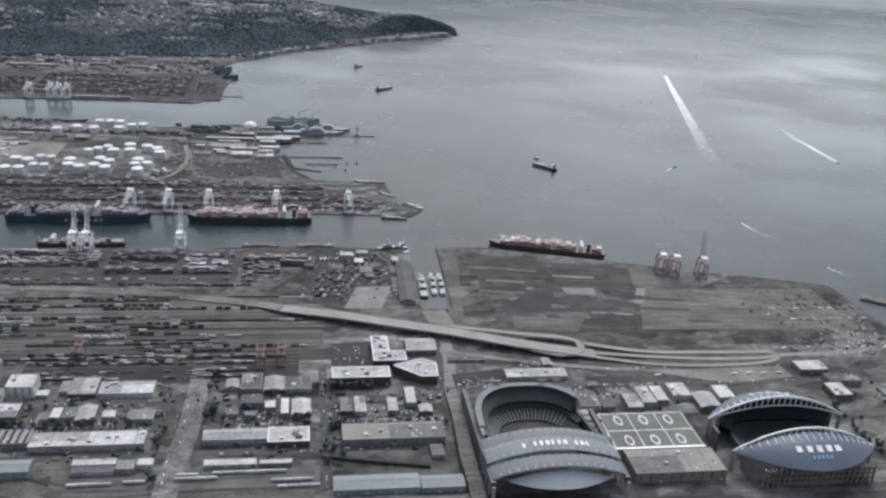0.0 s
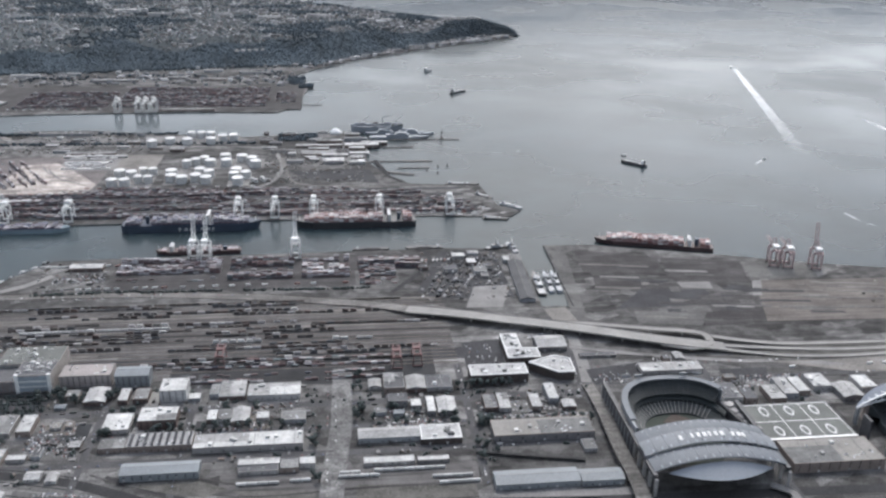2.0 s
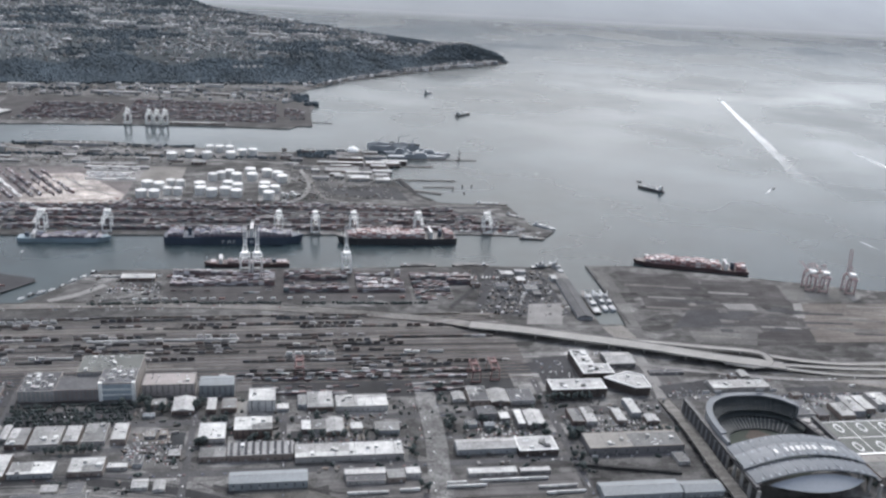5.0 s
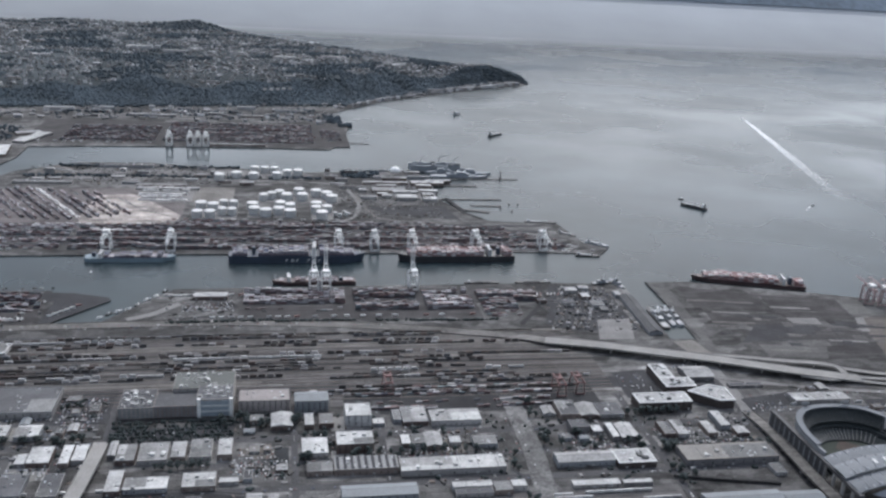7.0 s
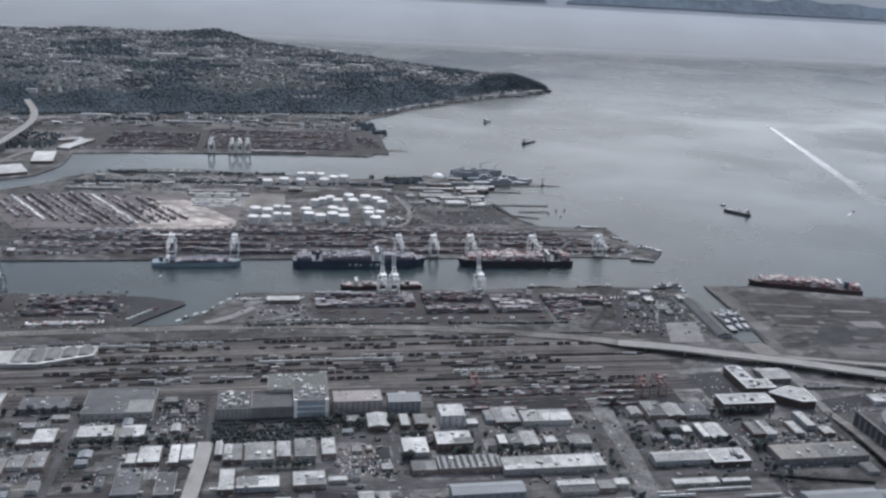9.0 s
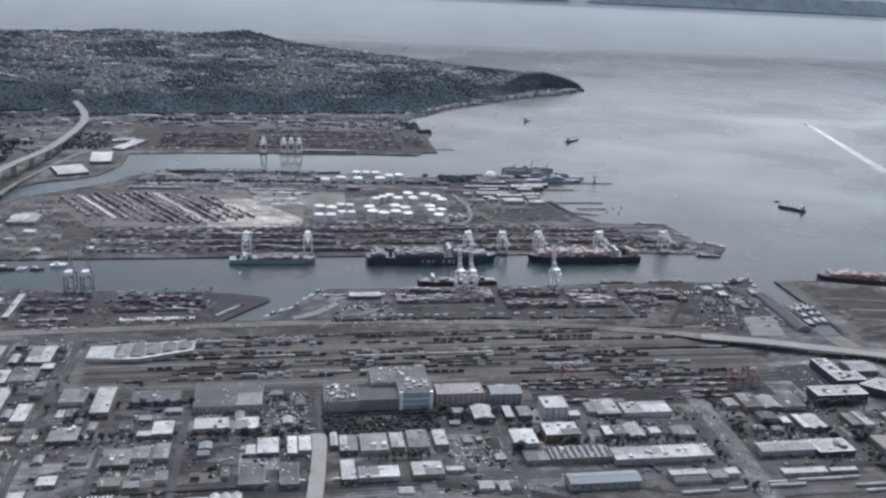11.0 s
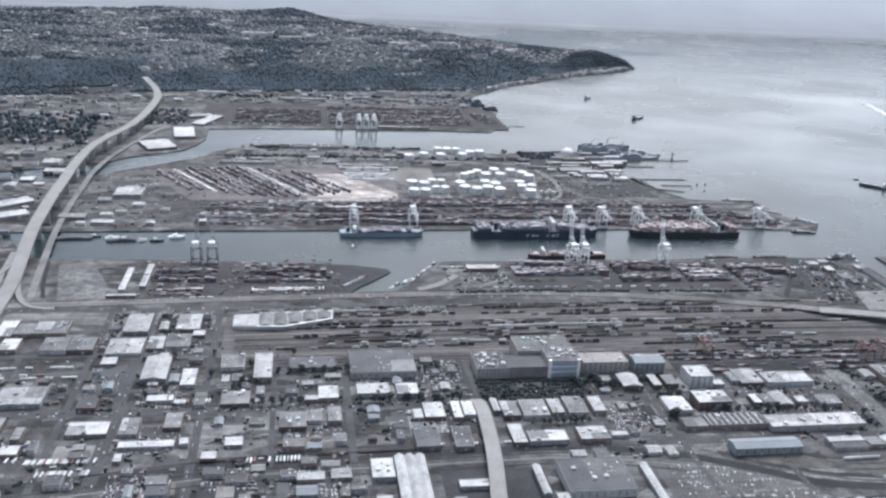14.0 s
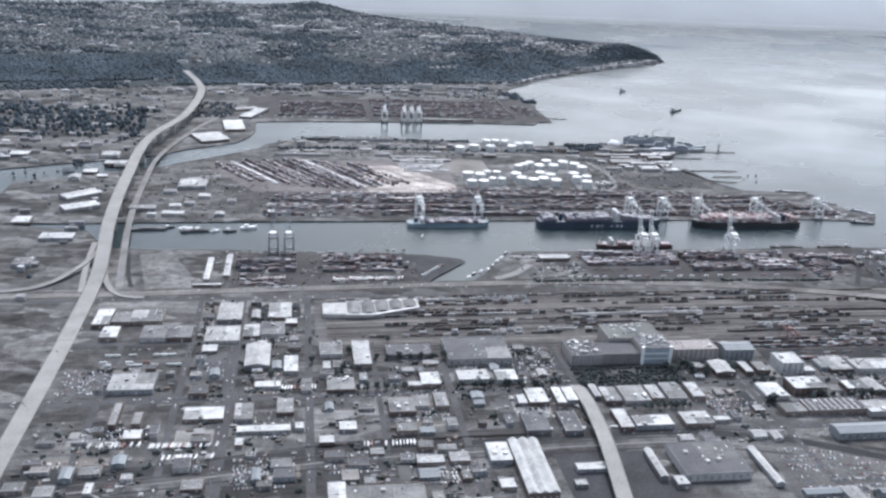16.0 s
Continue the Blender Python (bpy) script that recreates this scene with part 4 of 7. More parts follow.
deck, line = ribbon([(-789, 690, 0.35), (-790, 781, 2), (-791, 830, 7), (-796, 880, 12.5), (-804, 955, 18), (-813, 1098, 21), (-820, 1311, 20), (-791, 1499, 17), (-786, 1700, 16), (-800, 1800, 19), (-835, 1890, 28)], 13.5, 1.4, M_ROADPALE, "deck", "", rail=0.6, step=14, parent=g)
for p in line[10:-6:4]:
    part("pier", Shape().block(p.x, p.y, -2, p.z - 1.2, 8, 2.2), M_CONCRETE, g)
for pts in ([(-790, 860, 8), (-785, 822, 4.5), (-774, 793, 1.2), (-761, 779, 0.5), (-742, 775, 0.4)], [(-809, 900, 9), (-806, 845, 5), (-799, 787, 1)], [(-800, 880, 9), (-812, 840, 5), (-840, 800, 1.5), (-900, 786, 0.5)]):
    ribbon(pts, 5.5, 0.7, M_ROADPALE, "ramp", "", rail=0.4, step=6, parent=g)
ribbon([(-789, 250, 0.12), (-789, 500, 0.12), (-789, 690, 0.12)], 13, 0.3, M_ROADPALE, "road", "wide pale road leading to the high bridge", rail=0.3)
ribbon([(-768, 800, 0.3), (-776, 860, 1.5), (-792, 1000, 3), (-800, 1150, 3), (-800, 1290, 2.5), (-768, 1480, 0.6), (-742, 1560, 0.3)], 7, 0.6, M_PAVE, "road", "pale low bridge road beside the high bridge", rail=0.3)
ribbon([(-758, 801, 0.12), (-766, 835, 0.12), (-776, 895, 0.12)], 4, 0.3, M_RAILDARK, "road", "dark access road under the bridge ramps")


def quad(corners, material, label, z, name="paving", category="paving"):
    return single(name, Shape().prism(corners[::-1], -0.3, z), material, label, category, kind="structure")


for k, (q, mt) in enumerate(((((137, 707), (151, 712), (170, 875), (154, 884)), M_LOT), (((181, 883), (269, 855), (253, 812), (176, 821)), M_TERMINAL), (((183, 809), (263, 787), (254, 759), (177, 780)), M_TERMINAL),
                             (((222, 775), (291, 769), (278, 736), (185, 733)), M_DARKLOT), (((272, 757), (336, 754), (319, 700), (256, 690)), M_TERMINAL), (((269, 855), (354, 838), (343, 784), (263, 789)), M_TERMINAL), (((200, 730), (276, 733), (254, 692), (196, 702)), M_LOT),
                             (((349, 788), (540, 782), (540, 690), (319, 697)), M_EASTYARD), (((330, 752), (346, 788), (356, 788), (340, 752)), M_PAVE), (((355, 838), (430, 826), (420, 790), (345, 790)), M_LOT), (((265, 790), (300, 788), (296, 770), (266, 776)), M_PAVE))):
    quad(q, mt, "patched grey paving of the empty terminal", 0.03 + 0.012 * k)
for k, (x, y, w, d) in enumerate(((286, 816, 44, 5), (296, 806, 30, 4), (232, 790, 8, 12), (250, 746, 14, 9), (300, 730, 40, 4), (318, 738, 14, 10), (226, 712, 40, 3), (262, 704, 34, 4), (210, 806, 40, 3), (420, 740, 80, 3), (400, 760, 110, 2.4), (460, 715, 90, 3), (440, 775, 70, 2.6), (480, 750, 60, 5))):
    patch("paving", x, y, w, d, (M_PAVE, M_LOT, M_YARDTAN, M_LOT)[k % 4], "pale repaired strip of terminal paving", -0.14, 0.19 + 0.006 * k)
rgt = random.Random(90)
for k in range(34):
    u, v = rgt.random(), rgt.random()
    x, y = 178 + 150 * u + 8 * v, 726 + 118 * v - 34 * u
    w, d = rgt.choice((10, 18, 30, 46)), rgt.choice((2.5, 4, 7, 12))
    patch("paving", x, y, w, d, (M_TERMINAL, M_LOT, M_DARKLOT, M_DARKLOT, M_YARDTAN)[k % 5], "patched strip of terminal paving", -0.13, 0.19 + 0.003 * k)
for k in range(16):
    patch("paving", rgt.uniform(355, 530), rgt.uniform(700, 780), rgt.uniform(20, 80), rgt.uniform(1.5, 5), (M_EASTYARD, M_LOT, M_YARDTAN, M_DARKLOT)[k % 4], "worn strip of brownish terminal paving", -0.1, 0.28 + 0.003 * k)
quad(((-2, 785), (17, 768), (92, 766), (92, 886), (30, 888)), M_DARKLOT, "dark paved works yard", 0.05)
quad(((55, 793), (41, 746), (76, 745), (94, 796))[::-1], M_PAVE, "pale concrete yard beside the slip", 0.10)
quad(((-288, 512), (-288, 436), (-180, 436), (-176, 448), (-228, 484)), M_LOT, "worn asphalt parking field full of cars", 0.05)
patch("paving", -415, 640, 44, 44, M_DARKLOT, "dark asphalt parking field beside the warehouse", 0, 0.12)
patch("paving", -345, 597, 90, 24, M_DARKLOT, "dark asphalt parking lot below the tower building", 0, 0.12)
quad(((283, 624), (340, 604), (364, 598), (422, 606), (420, 624), (334, 622))[::-1], M_SOIL, "bare sandy construction ground", 0.13)
quad(((310, 619), (336, 612), (352, 613), (330, 621))[::-1], M_PAVE, "pale gravel heap ground", 0.16)
quad(((376, 618), (398, 608), (412, 613), (392, 620))[::-1], M_PAVE, "pale gravel heap ground", 0.16)
quad(((236, 613), (278, 614), (270, 592), (234, 594)), M_DARKLOT, "dark lot beside the construction ground", 0.14)
ribbon([(431, 645, 0.18), (471, 644, 0.18), (520, 651, 0.18), (570, 660, 0.18)], 7, 0.3, M_PAVE, "road", "pale road along the empty terminal")
quad(((-764, 886), (-743, 790), (-703, 795), (-708, 833), (-734, 896))[::-1], M_STREET, "pale paved yard beside the bridge", 0.1)
# apron colour brightened to paint the sun's glint on the yard
M_APRONGLINT = surface("sun_glint_apron", (0.31, 0.278, 0.255), 0.8, var=0.45, scale=0.05, fine=0.3, spec=0.3, lots=0.35)
M_YARDROSE = surface("worn_rosy_terminal_paving", (0.135, 0.122, 0.12), 0.9, var=0.3, scale=0.03, fine=0.4, spec=0.15, lots=0.12)
quad(((-742, 1262), (-392, 1290), (-392, 1112), (-660, 1112)), M_YARDROSE, "worn rosy-grey paving of the container terminal", 0.04)
quad(((-514, 1240), (-470, 1252), (-425, 1196), (-394, 1150), (-398, 1104), (-470, 1082), (-506, 1094), (-518, 1135)), M_APRONGLINT, "concrete apron of the container terminal with painted sun glint", 0.08)
for x0, y0, x1, y1 in ((-486, 1236, -430, 1178), (-474, 1222, -408, 1148)):
    ribbon([(x0, y0, 0.12), ((x0 + x1) / 2 - 8, (y0 + y1) / 2 - 6, 0.12), (x1, y1, 0.12)], 3, 0.2, M_PAVE, "road", "curved dark track on the apron with painted sun glint")
quad(((-462, 1288), (-386, 1288), (-386, 1212), (-462, 1212)), M_PAVE, "paved trailer park on the island", 0.06)
for k, y in enumerate((1034.5, 1060.5, 1085.5, 1110)):
    patch("road", -280, y - 0.4, 730, 8.5, M_DARKLOT, "dark asphalt lane between the container rows", 0, 0.1 + 0.01 * k, "road")
quad(((-386, 1290), (-330, 1290), (-330, 1210), (-386, 1210)), M_SOIL, "brown bare field beside the tank farm", 0.07)
for x0, y0, x1, y1 in ((-378, 1134, -322, 1201), (-308, 1142, -278, 1196), (-274, 1142, -244, 1196), (-224, 1134, -195, 1194), (-296, 1214, -182, 1262), (-364, 1328, -230, 1393)):
    patch("paving", (x0 + x1) / 2, (y0 + y1) / 2, x1 - x0, y1 - y0, M_PAVE, "pale paved tank farm ground", 0, 0.07)
ribbon([(-650, 1356, 0.1), (-420, 1350, 0.1), (-200, 1332, 0.1)], 9, 0.3, M_RAILDARK, "rail_bed", "dark rail bed across the island", "rail bed")
patch("paving", -400, 470, 70, 60, M_DARKLOT, "dark asphalt yard beside the overpass", 0, 0.04)
patch("paving", 75, 455, 90, 26, M_PAVE, "pale paved yard beside the tracks", 0, 0.04)
quad(((-222, 499), (-179, 502), (-153, 489), (-168, 481), (-194, 488)), M_GRASSDRY, "dry scrubby ground beside the main line", 0.12)
quad(((-150, 486), (-96, 482), (-96, 470), (-136, 470)), M_GRASSDRY, "dry scrubby ground between the tracks", 0.06)
quad(((-70, 486), (10, 480), (10, 466), (-70, 466)), M_GRASSDRY, "dry grass and gravel between the tracks", 0.06)
patch("paving", 75, 433, 62, 16, M_SOIL, "pale rubble lot beside the overpass", 0, 0.14)

quad(((124, 598), (170, 611), (174, 631), (124, 622)), M_DARKLOT, "dark asphalt lot beside the ball park", 0.14)
quad(((25, 630), (58, 628), (60, 681), (27, 677)), M_DARKLOT, "dark lot beside the station offices", 0.14)
ribbon([(120, 602, 0.12), (125, 640, 0.12), (128, 690, 0.12)], 10, 0.3, M_PAVE, "road", "pale paved plaza street")
for k, (x0, y0, x1, y1) in enumerate(((-306, 842, 14, 886), (-306, 806, -62, 841), (-668, 798, -492, 888), (-700, 1575, -140, 1770))):
    patch("paving", (x0 + x1) / 2, (y0 + y1) / 2, x1 - x0, y1 - y0, M_TERMINAL, "dark patched paving of the container yard", 0, 0.016 + 0.004 * k)
quad(((-487, 806), (-478, 806), (-431, 860), (-435, 867), (-470, 880), (-530, 883), (-530, 866), (-484, 858)), M_DARKLOT, "dark paved point of land by the inlet", 0.06)
ribbon([(14, 893, 0.1), (19, 864, 0.1), (4, 831, 0.1), (-27, 786, 0.1)], 5, 0.3, M_RAILDARK, "road", "dark curving service road round the container yard")
ribbon([(-409, 812, 0.1), (-387, 824, 0.1), (-364, 850, 0.1)], 8, 0.3, M_PAVE, "road", "pale gravel track on the point of land")
ribbon([(-364, 810, 0.1), (-336, 816, 0.1), (-308, 813, 0.1), (-286, 800, 0.1)], 4, 0.3, M_RAILDARK, "road", "dark winding service road")
ribbon([(-560, 1342, 0.08), (-300, 1338, 0.08), (-182, 1315, 0.08), (-164, 1273, 0.08), (-155, 1203, 0.08), (-171, 1140, 0.08), (-205, 1119, 0.08)], 6, 0.3, M_PAVE, "road", "pale road curving round the tank farm")
ribbon([(-158, 1262, 0.1), (-143, 1168, 0.1), (-120, 1134, 0.1), (-20, 1120, 0.1)], 5, 0.3, M_YARDTAN, "road", "pale branch road on the island")
quad(((-144, 1196), (-32, 1199), (-22, 1137), (-124, 1161)), M_DARKLOT, "dark bare field on the island", 0.12)

quad(((114, 738), (136, 741), (141, 709), (118, 715)), M_SOIL, "pale rubble yard at the head of the slip", 0.1)

# ---- city buildings ----
ROOFS = {"w": surface("white_roof", (0.41, 0.41, 0.40), 0.75, var=0.3, scale=0.12, fine=0.7, pieces="object", spread=0.2),
         "l": surface("pale_grey_roof", (0.275, 0.273, 0.268), 0.75, var=0.35, scale=0.12, fine=0.7, pieces="object", spread=0.25),
         "g": surface("grey_roof", (0.155, 0.155, 0.152), 0.85, var=0.35, scale=0.12, fine=0.7, pieces="object", spread=0.35),
         "d": surface("dark_tar_roof", (0.092, 0.092, 0.096), 0.9, var=0.3, scale=0.06, fine=0.7, pieces="object", spread=0.2),
         "b": surface("blue_grey_metal_roof", (0.17, 0.188, 0.2), 0.6, var=0.15, scale=0.06, fine=0.7, pieces="object", spread=0.1),
         "t": surface("tan_gravel_roof", (0.215, 0.205, 0.19), 0.9, var=0.2, scale=0.06, fine=0.7),
         "p": surface("pinkish_gravel_roof", (0.28, 0.255, 0.245), 0.9, var=0.2, scale=0.06, fine=0.7),
         "s": surface("grey_sawtooth_roof", (0.24, 0.24, 0.24), 0.85, var=0.2, scale=0.06, fine=0.7),
         "k": surface("grey_membrane_roof", (0.33, 0.33, 0.325), 0.8, var=0.3, scale=0.12, fine=0.7),
         "x": surface("green_grey_deck", (0.115, 0.12, 0.112), 0.9, var=0.2, scale=0.06, fine=0.7)}
WORDS = {"w": "white-roofed", "l": "pale grey-roofed", "g": "grey-roofed", "d": "dark tar-roofed", "b": "blue-grey metal-roofed", "t": "tan gravel-roofed", "p": "pinkish-walled", "s": "sawtooth-roofed", "x": "flat-decked", "k": "white-rimmed dark brick"}
M_WALL = surface("painted_block_wall", (0.22, 0.215, 0.21), 0.85, var=0.2, scale=0.15, fine=1.2, pieces="object", stops=[(0.28, 0.27, 0.26), (0.16, 0.155, 0.155), (0.12, 0.09, 0.08), (0.38, 0.37, 0.355), (0.20, 0.165, 0.145), (0.24, 0.25, 0.26)])
M_PINKWALL = surface("pink_stucco_wall", (0.31, 0.282, 0.27), 0.9, var=0.15, scale=0.1, fine=1)
M_BLUEWALL = surface("blue_grey_sheet_wall", (0.20, 0.215, 0.225), 0.6, var=0.15, scale=0.1, fine=1)
M_DARKBRICK = surface("dark_brown_brick", (0.065, 0.052, 0.047), 0.9, var=0.25, scale=0.2, fine=1.5)
M_RIM = surface("white_parapet_coping", (0.6, 0.6, 0.59), 0.7, var=0.15, scale=0.2, fine=1)
M_GLASS = surface("dark_window_glass", (0.02, 0.024, 0.028), 0.15, var=0.1)
M_DOOR = surface("roller_door", (0.35, 0.35, 0.34), 0.6, var=0.2, pieces="object", spread=0.4)
M_UNIT = surface("rooftop_plant", (0.42, 0.42, 0.41), 0.6, var=0.2, pieces="object", spread=0.5)
M_SKYLIGHT = surface("skylight_glass", (0.45, 0.48, 0.50), 0.3, var=0.1)
UNIT = Shape().box(-0.7, -0.5, 0, 0.7, 0.5, 0.8).box(-0.35, -0.35, 0.8, 0.35, 0.35, 1.0).mesh("roof_unit", M_UNIT)
DUCT = Shape().box(-1.6, -0.25, 0, 1.6, 0.25, 0.45).box(1.2, -0.4, 0, 1.8, 0.4, 0.9).mesh("roof_duct", M_UNIT)
PENT = Shape().box(-1.4, -1.2, 0, 1.4, 1.2, 1.4).box(-1.5, -1.3, 1.4, 1.5, 1.3, 1.5).mesh("stair_house", M_UNIT)
LIGHT = Shape().box(-0.5, -0.9, 0, 0.5, 0.9, 0.16).mesh("skylight", M_SKYLIGHT)
DOORM = Shape().box(-0.75, -0.06, 0.1, 0.75, 0.1, 1.9).mesh("loading_door", M_DOOR)
PANE = Shape().box(-0.6, -0.05, -0.35, 0.6, 0.1, 0.35).mesh("window", M_GLASS)
TAKEN = []
count = 0


def store(x0, y0, x1, y1, h, style):
    """A warehouse, shop or works building with parapet, roof plant, doors and windows."""
    global count
    count += 1
    rg = random.Random(count)
    TAKEN.append((x0, y0, x1, y1))
    w, d = x1 - x0, y1 - y0
    big = w * d > 700
    kind = "warehouse" if w * d > 320 or h < 4.5 else "commercial_building"
    tail = rg.choice(("with roof plant", "with a low parapet", "with loading doors", "with a flat roof")) if style != "s" else "with rows of skylights"
    g = thing(kind, WORDS[style] + (" large warehouse " if big else " industrial building ") + tail, "building", pose((x0 + x1) / 2, (y0 + y1) / 2, 0), "industrial buildings")
    a, b = w / 2, d / 2
    part("wall", Shape().box(-a, -b, 0, a, b, h - 0.35), {"p": M_PINKWALL, "b": M_BLUEWALL, "k": M_DARKBRICK}.get(style, ROOFS["w"] if style == "w" and h >= 10 else M_WALL), g)
    gabled = style in "bl" and rg.random() < 0.55 and min(w, d) < 26 or style == "b"
    if gabled:
        sh = Shape().gable(-a - 0.2, -b - 0.2, a + 0.2, b + 0.2, h - 0.35, h + min(w, d) * 0.09, "x" if w > d else "y")
        part("roof", sh, ROOFS[style], g)
        ridge = Shape().box(-a, -0.12, 0, a, 0.12, 0.14) if w > d else Shape().box(-0.12, -b, 0, 0.12, b, 0.14)
        ob = part("ridge_cap", ridge, ROOFS["g"], g)
        ob.matrix_basis = pose(0, 0, h + min(w, d) * 0.09 - 0.06)
        top = h
    else:
        part("roof", Shape().box(-a + 0.25, -b + 0.25, h - 0.35, a - 0.25, b - 0.25, h - 0.2), ROOFS[style], g)
        t = 1.0 if style == "k" else 0.25
        e = Shape().box(-a, -b, h - 0.35, a, -b + t, h + 0.1).box(-a, b - t, h - 0.35, a, b, h + 0.1)
        e.box(-a, -b + t, h - 0.35, -a + t, b - t, h + 0.1).box(a - t, -b + t, h - 0.35, a, b - t, h + 0.1)
        part("parapet", e, M_RIM if style == "k" else ROOFS["l"] if style in "wl" else M_WALL, g)
        top = h - 0.2
        n = min(12, max(1, int(w * d / 70)))
        if style != "x":
            for k in range(n):
                me, nm = rg.choice(((UNIT, "roof_unit"), (UNIT, "roof_unit"), (DUCT, "roof_duct"), (LIGHT, "skylight"), (PENT, "stair_house") if w * d > 250 else (UNIT, "roof_unit")))
                share(nm, me, g, pose(rg.uniform(-a + 1.8, a - 1.8) if a > 2 else 0, rg.uniform(-b + 1.6, b - 1.6) if b > 2 else 0, top, rz=rg.choice((0, 90, 0))))
        if style == "k":
            for k in range(5):
                u, v = rg.uniform(1.5, 5), rg.uniform(1.2, 3.5)
                x, y = rg.uniform(-a + 1.5, a - 1.5 - u), rg.uniform(-b + 1.5, b - 1.5 - v)
                part("roof_house", Shape().box(x, y, top, x + u, y + v, top + rg.uniform(0.7, 1.8)), (M_RIM, ROOFS["g"], ROOFS["d"])[k % 3], g)
        if w * d > 190 and style in "gtlwdk" and count < 150:
            u, v = rg.uniform(0.25, 0.6) * w, rg.uniform(0.35, 0.85) * d
            cx, cy = rg.choice((-1, 1)) * (a - 0.3 - u / 2), rg.choice((-1, 1)) * (b - 0.3 - v / 2)
            part("roof_patch", Shape().box(cx - u / 2, cy - v / 2, top, cx + u / 2, cy + v / 2, top + 0.05), ROOFS[rg.choice({"w": "lwg", "l": "gwl", "g": "ldg", "d": "gd", "t": "tg", "k": "lw"}[style])], g)
        if big and style in "gtlw":
            for k in range(int(w / 14)):
                part("roof_seam", Shape().box(-a + 14 * (k + 1) - 0.2, -b + 0.3, top, -a + 14 * (k + 1) + 0.2, b - 0.3, top + 0.12), ROOFS["g"], g)
    if style == "s":
        n = int(w / 5)
        for k in range(n):
            x = -a + (k + 0.5) * w / n
            part("sawtooth_light", Shape().add([(x - 1.1, -b + 1, top), (x + 1.1, -b + 1, top), (x + 1.1, b - 1, top), (x - 1.1, b - 1, top), (x + 0.9, -b + 1, top + 1.1), (x + 0.9, b - 1, top + 1.1)],
                                             [(0, 4, 5, 3), (1, 2, 5, 4), (0, 1, 4), (2, 3, 5)]), M_DARKSTEEL, g)
    if style == "x":
        for k in range(4):
            part("deck_line", Shape().box(-a + 1 + k * (w - 2) / 3 - 0.3, -b + 1, top, -a + 1 + k * (w - 2) / 3 + 0.3, b - 1, top + 0.05), M_LINE, g)
        for y in (-b + 1, 0, b - 1):
            part("deck_line", Shape().box(-a + 1, y - 0.4, top, a - 1, y + 0.4, top + 0.07), M_LINE, g)
        for k in range(6):
            u, v, e = -a + (0.2 + 0.29 * (k % 3)) * w, (-b * 0.55 if k < 3 else b * 0.55), Shape()
            ring = [(u + q * 3.2 * math.cos(0.3927 * i), v + q * 6.4 * math.sin(0.3927 * i)) for q in (1.0, 0.72) for i in range(16)]
            e.v = [(x, y, top + z) for z in (0.09, 0.5) for x, y in ring]
            for i in range(16):
                j = (i + 1) % 16
                e.f.extend([(32 + i, 32 + j, 48 + j, 48 + i), (i, j, 32 + j, 32 + i), (16 + j, 16 + i, 48 + i, 48 + j)])
            part("ramp_helix", e, M_RIM, g, "pale oval rim of a ramp opening")
        e = Shape().box(-a, -b, top, a, -b + 2.2, top + 0.5)
        part("stair_block", e, M_WHITE, g)
    n = max(1, min(9, int(w / 4.2))) if w * d > 170 else max(1, min(2, int(w / 4)))
    rows = [1.0] if h < 5.5 else [1.3 + 1.7 * k for k in range(int((h - 1.2) / 1.7))]
    for r, z in enumerate(rows):
        for k in range(n):
            x = -a + (k + 0.5) * w / n
            if r == 0 and (k + count) % 3 == 0:
                share("loading_door", DOORM, g, pose(x, -b, 0))
            else:
                share("window", PANE, g, pose(x, -b, z + 0.5))
    return g


store(-673, 716, -652, 754, 4, "l")
store(-644, 722, -637, 738, 3, "l")
store(-630, 719, -610, 752, 4, "l")
store(-615, 709, -605, 719, 3, "w")
store(-649, 685, -636, 709, 3, "l")
store(-635, 688, -615.5, 713, 3, "g")
store(-680, 677, -652, 706, 3, "l")
store(-645, 629, -626, 667, 5, "l")
store(-639, 623, -631, 628.5, 3, "w")
store(-615, 620, -604, 647, 4, "w")
store(-636, 599, -617, 608, 3, "w")
store(-602, 591, -594, 611, 3, "g")
store(-587, 647, -569, 669, 4, "g")
store(-561, 627, -547, 669, 5, "l")
store(-534, 643, -497, 663, 4, "d")
store(-486, 629, -434, 668, 6, "d")
store(-483, 599, -458, 615, 4, "w")
store(-453, 597, -436, 614, 4, "w")
store(-522, 594, -512, 601, 3, "w")
store(-512, 594, -497, 613, 4, "w")
store(-444, 563, -437, 576, 3, "w")
store(-436, 562, -421, 583, 4, "w")
store(-415, 560, -408, 584, 4, "w")
store(-407, 563, -398, 584, 4, "w")
store(-447, 524, -430, 550, 4, "d")
store(-420, 522, -407, 548, 4, "d")
store(-379, 524, -369, 549, 4, "w")
store(-367, 525, -339, 539, 4, "w")
store(-330, 525, -308, 542, 4, "w")
store(-306, 530, -293, 536, 3, "w")
store(-384, 568, -379, 586, 4, "l")
store(-378, 560, -365, 582, 4, "g")
store(-363, 559, -343, 583, 4, "g")
store(-341, 562, -331, 583, 4, "l")
store(-328, 561, -313, 585, 4, "g")
store(-309, 561, -299, 583, 5, "w")
store(-583, 591, -562, 611, 3, "g")
store(-540, 555, -521, 576, 4, "g")
store(-521, 564, -510, 580, 3, "g")
store(-506, 561, -496, 582, 4, "g")
store(-297, 628, -258, 647, 10, "p")
store(-254, 624, -228, 639, 11, "b")
store(-272, 599, -256, 619, 4, "l")
store(-247, 599, -240, 617, 4, "w")
store(-236, 600, -225, 616, 4, "g")
store(-216, 600, -196, 619, 10, "w")
store(-195, 599, -186, 607, 3, "w")
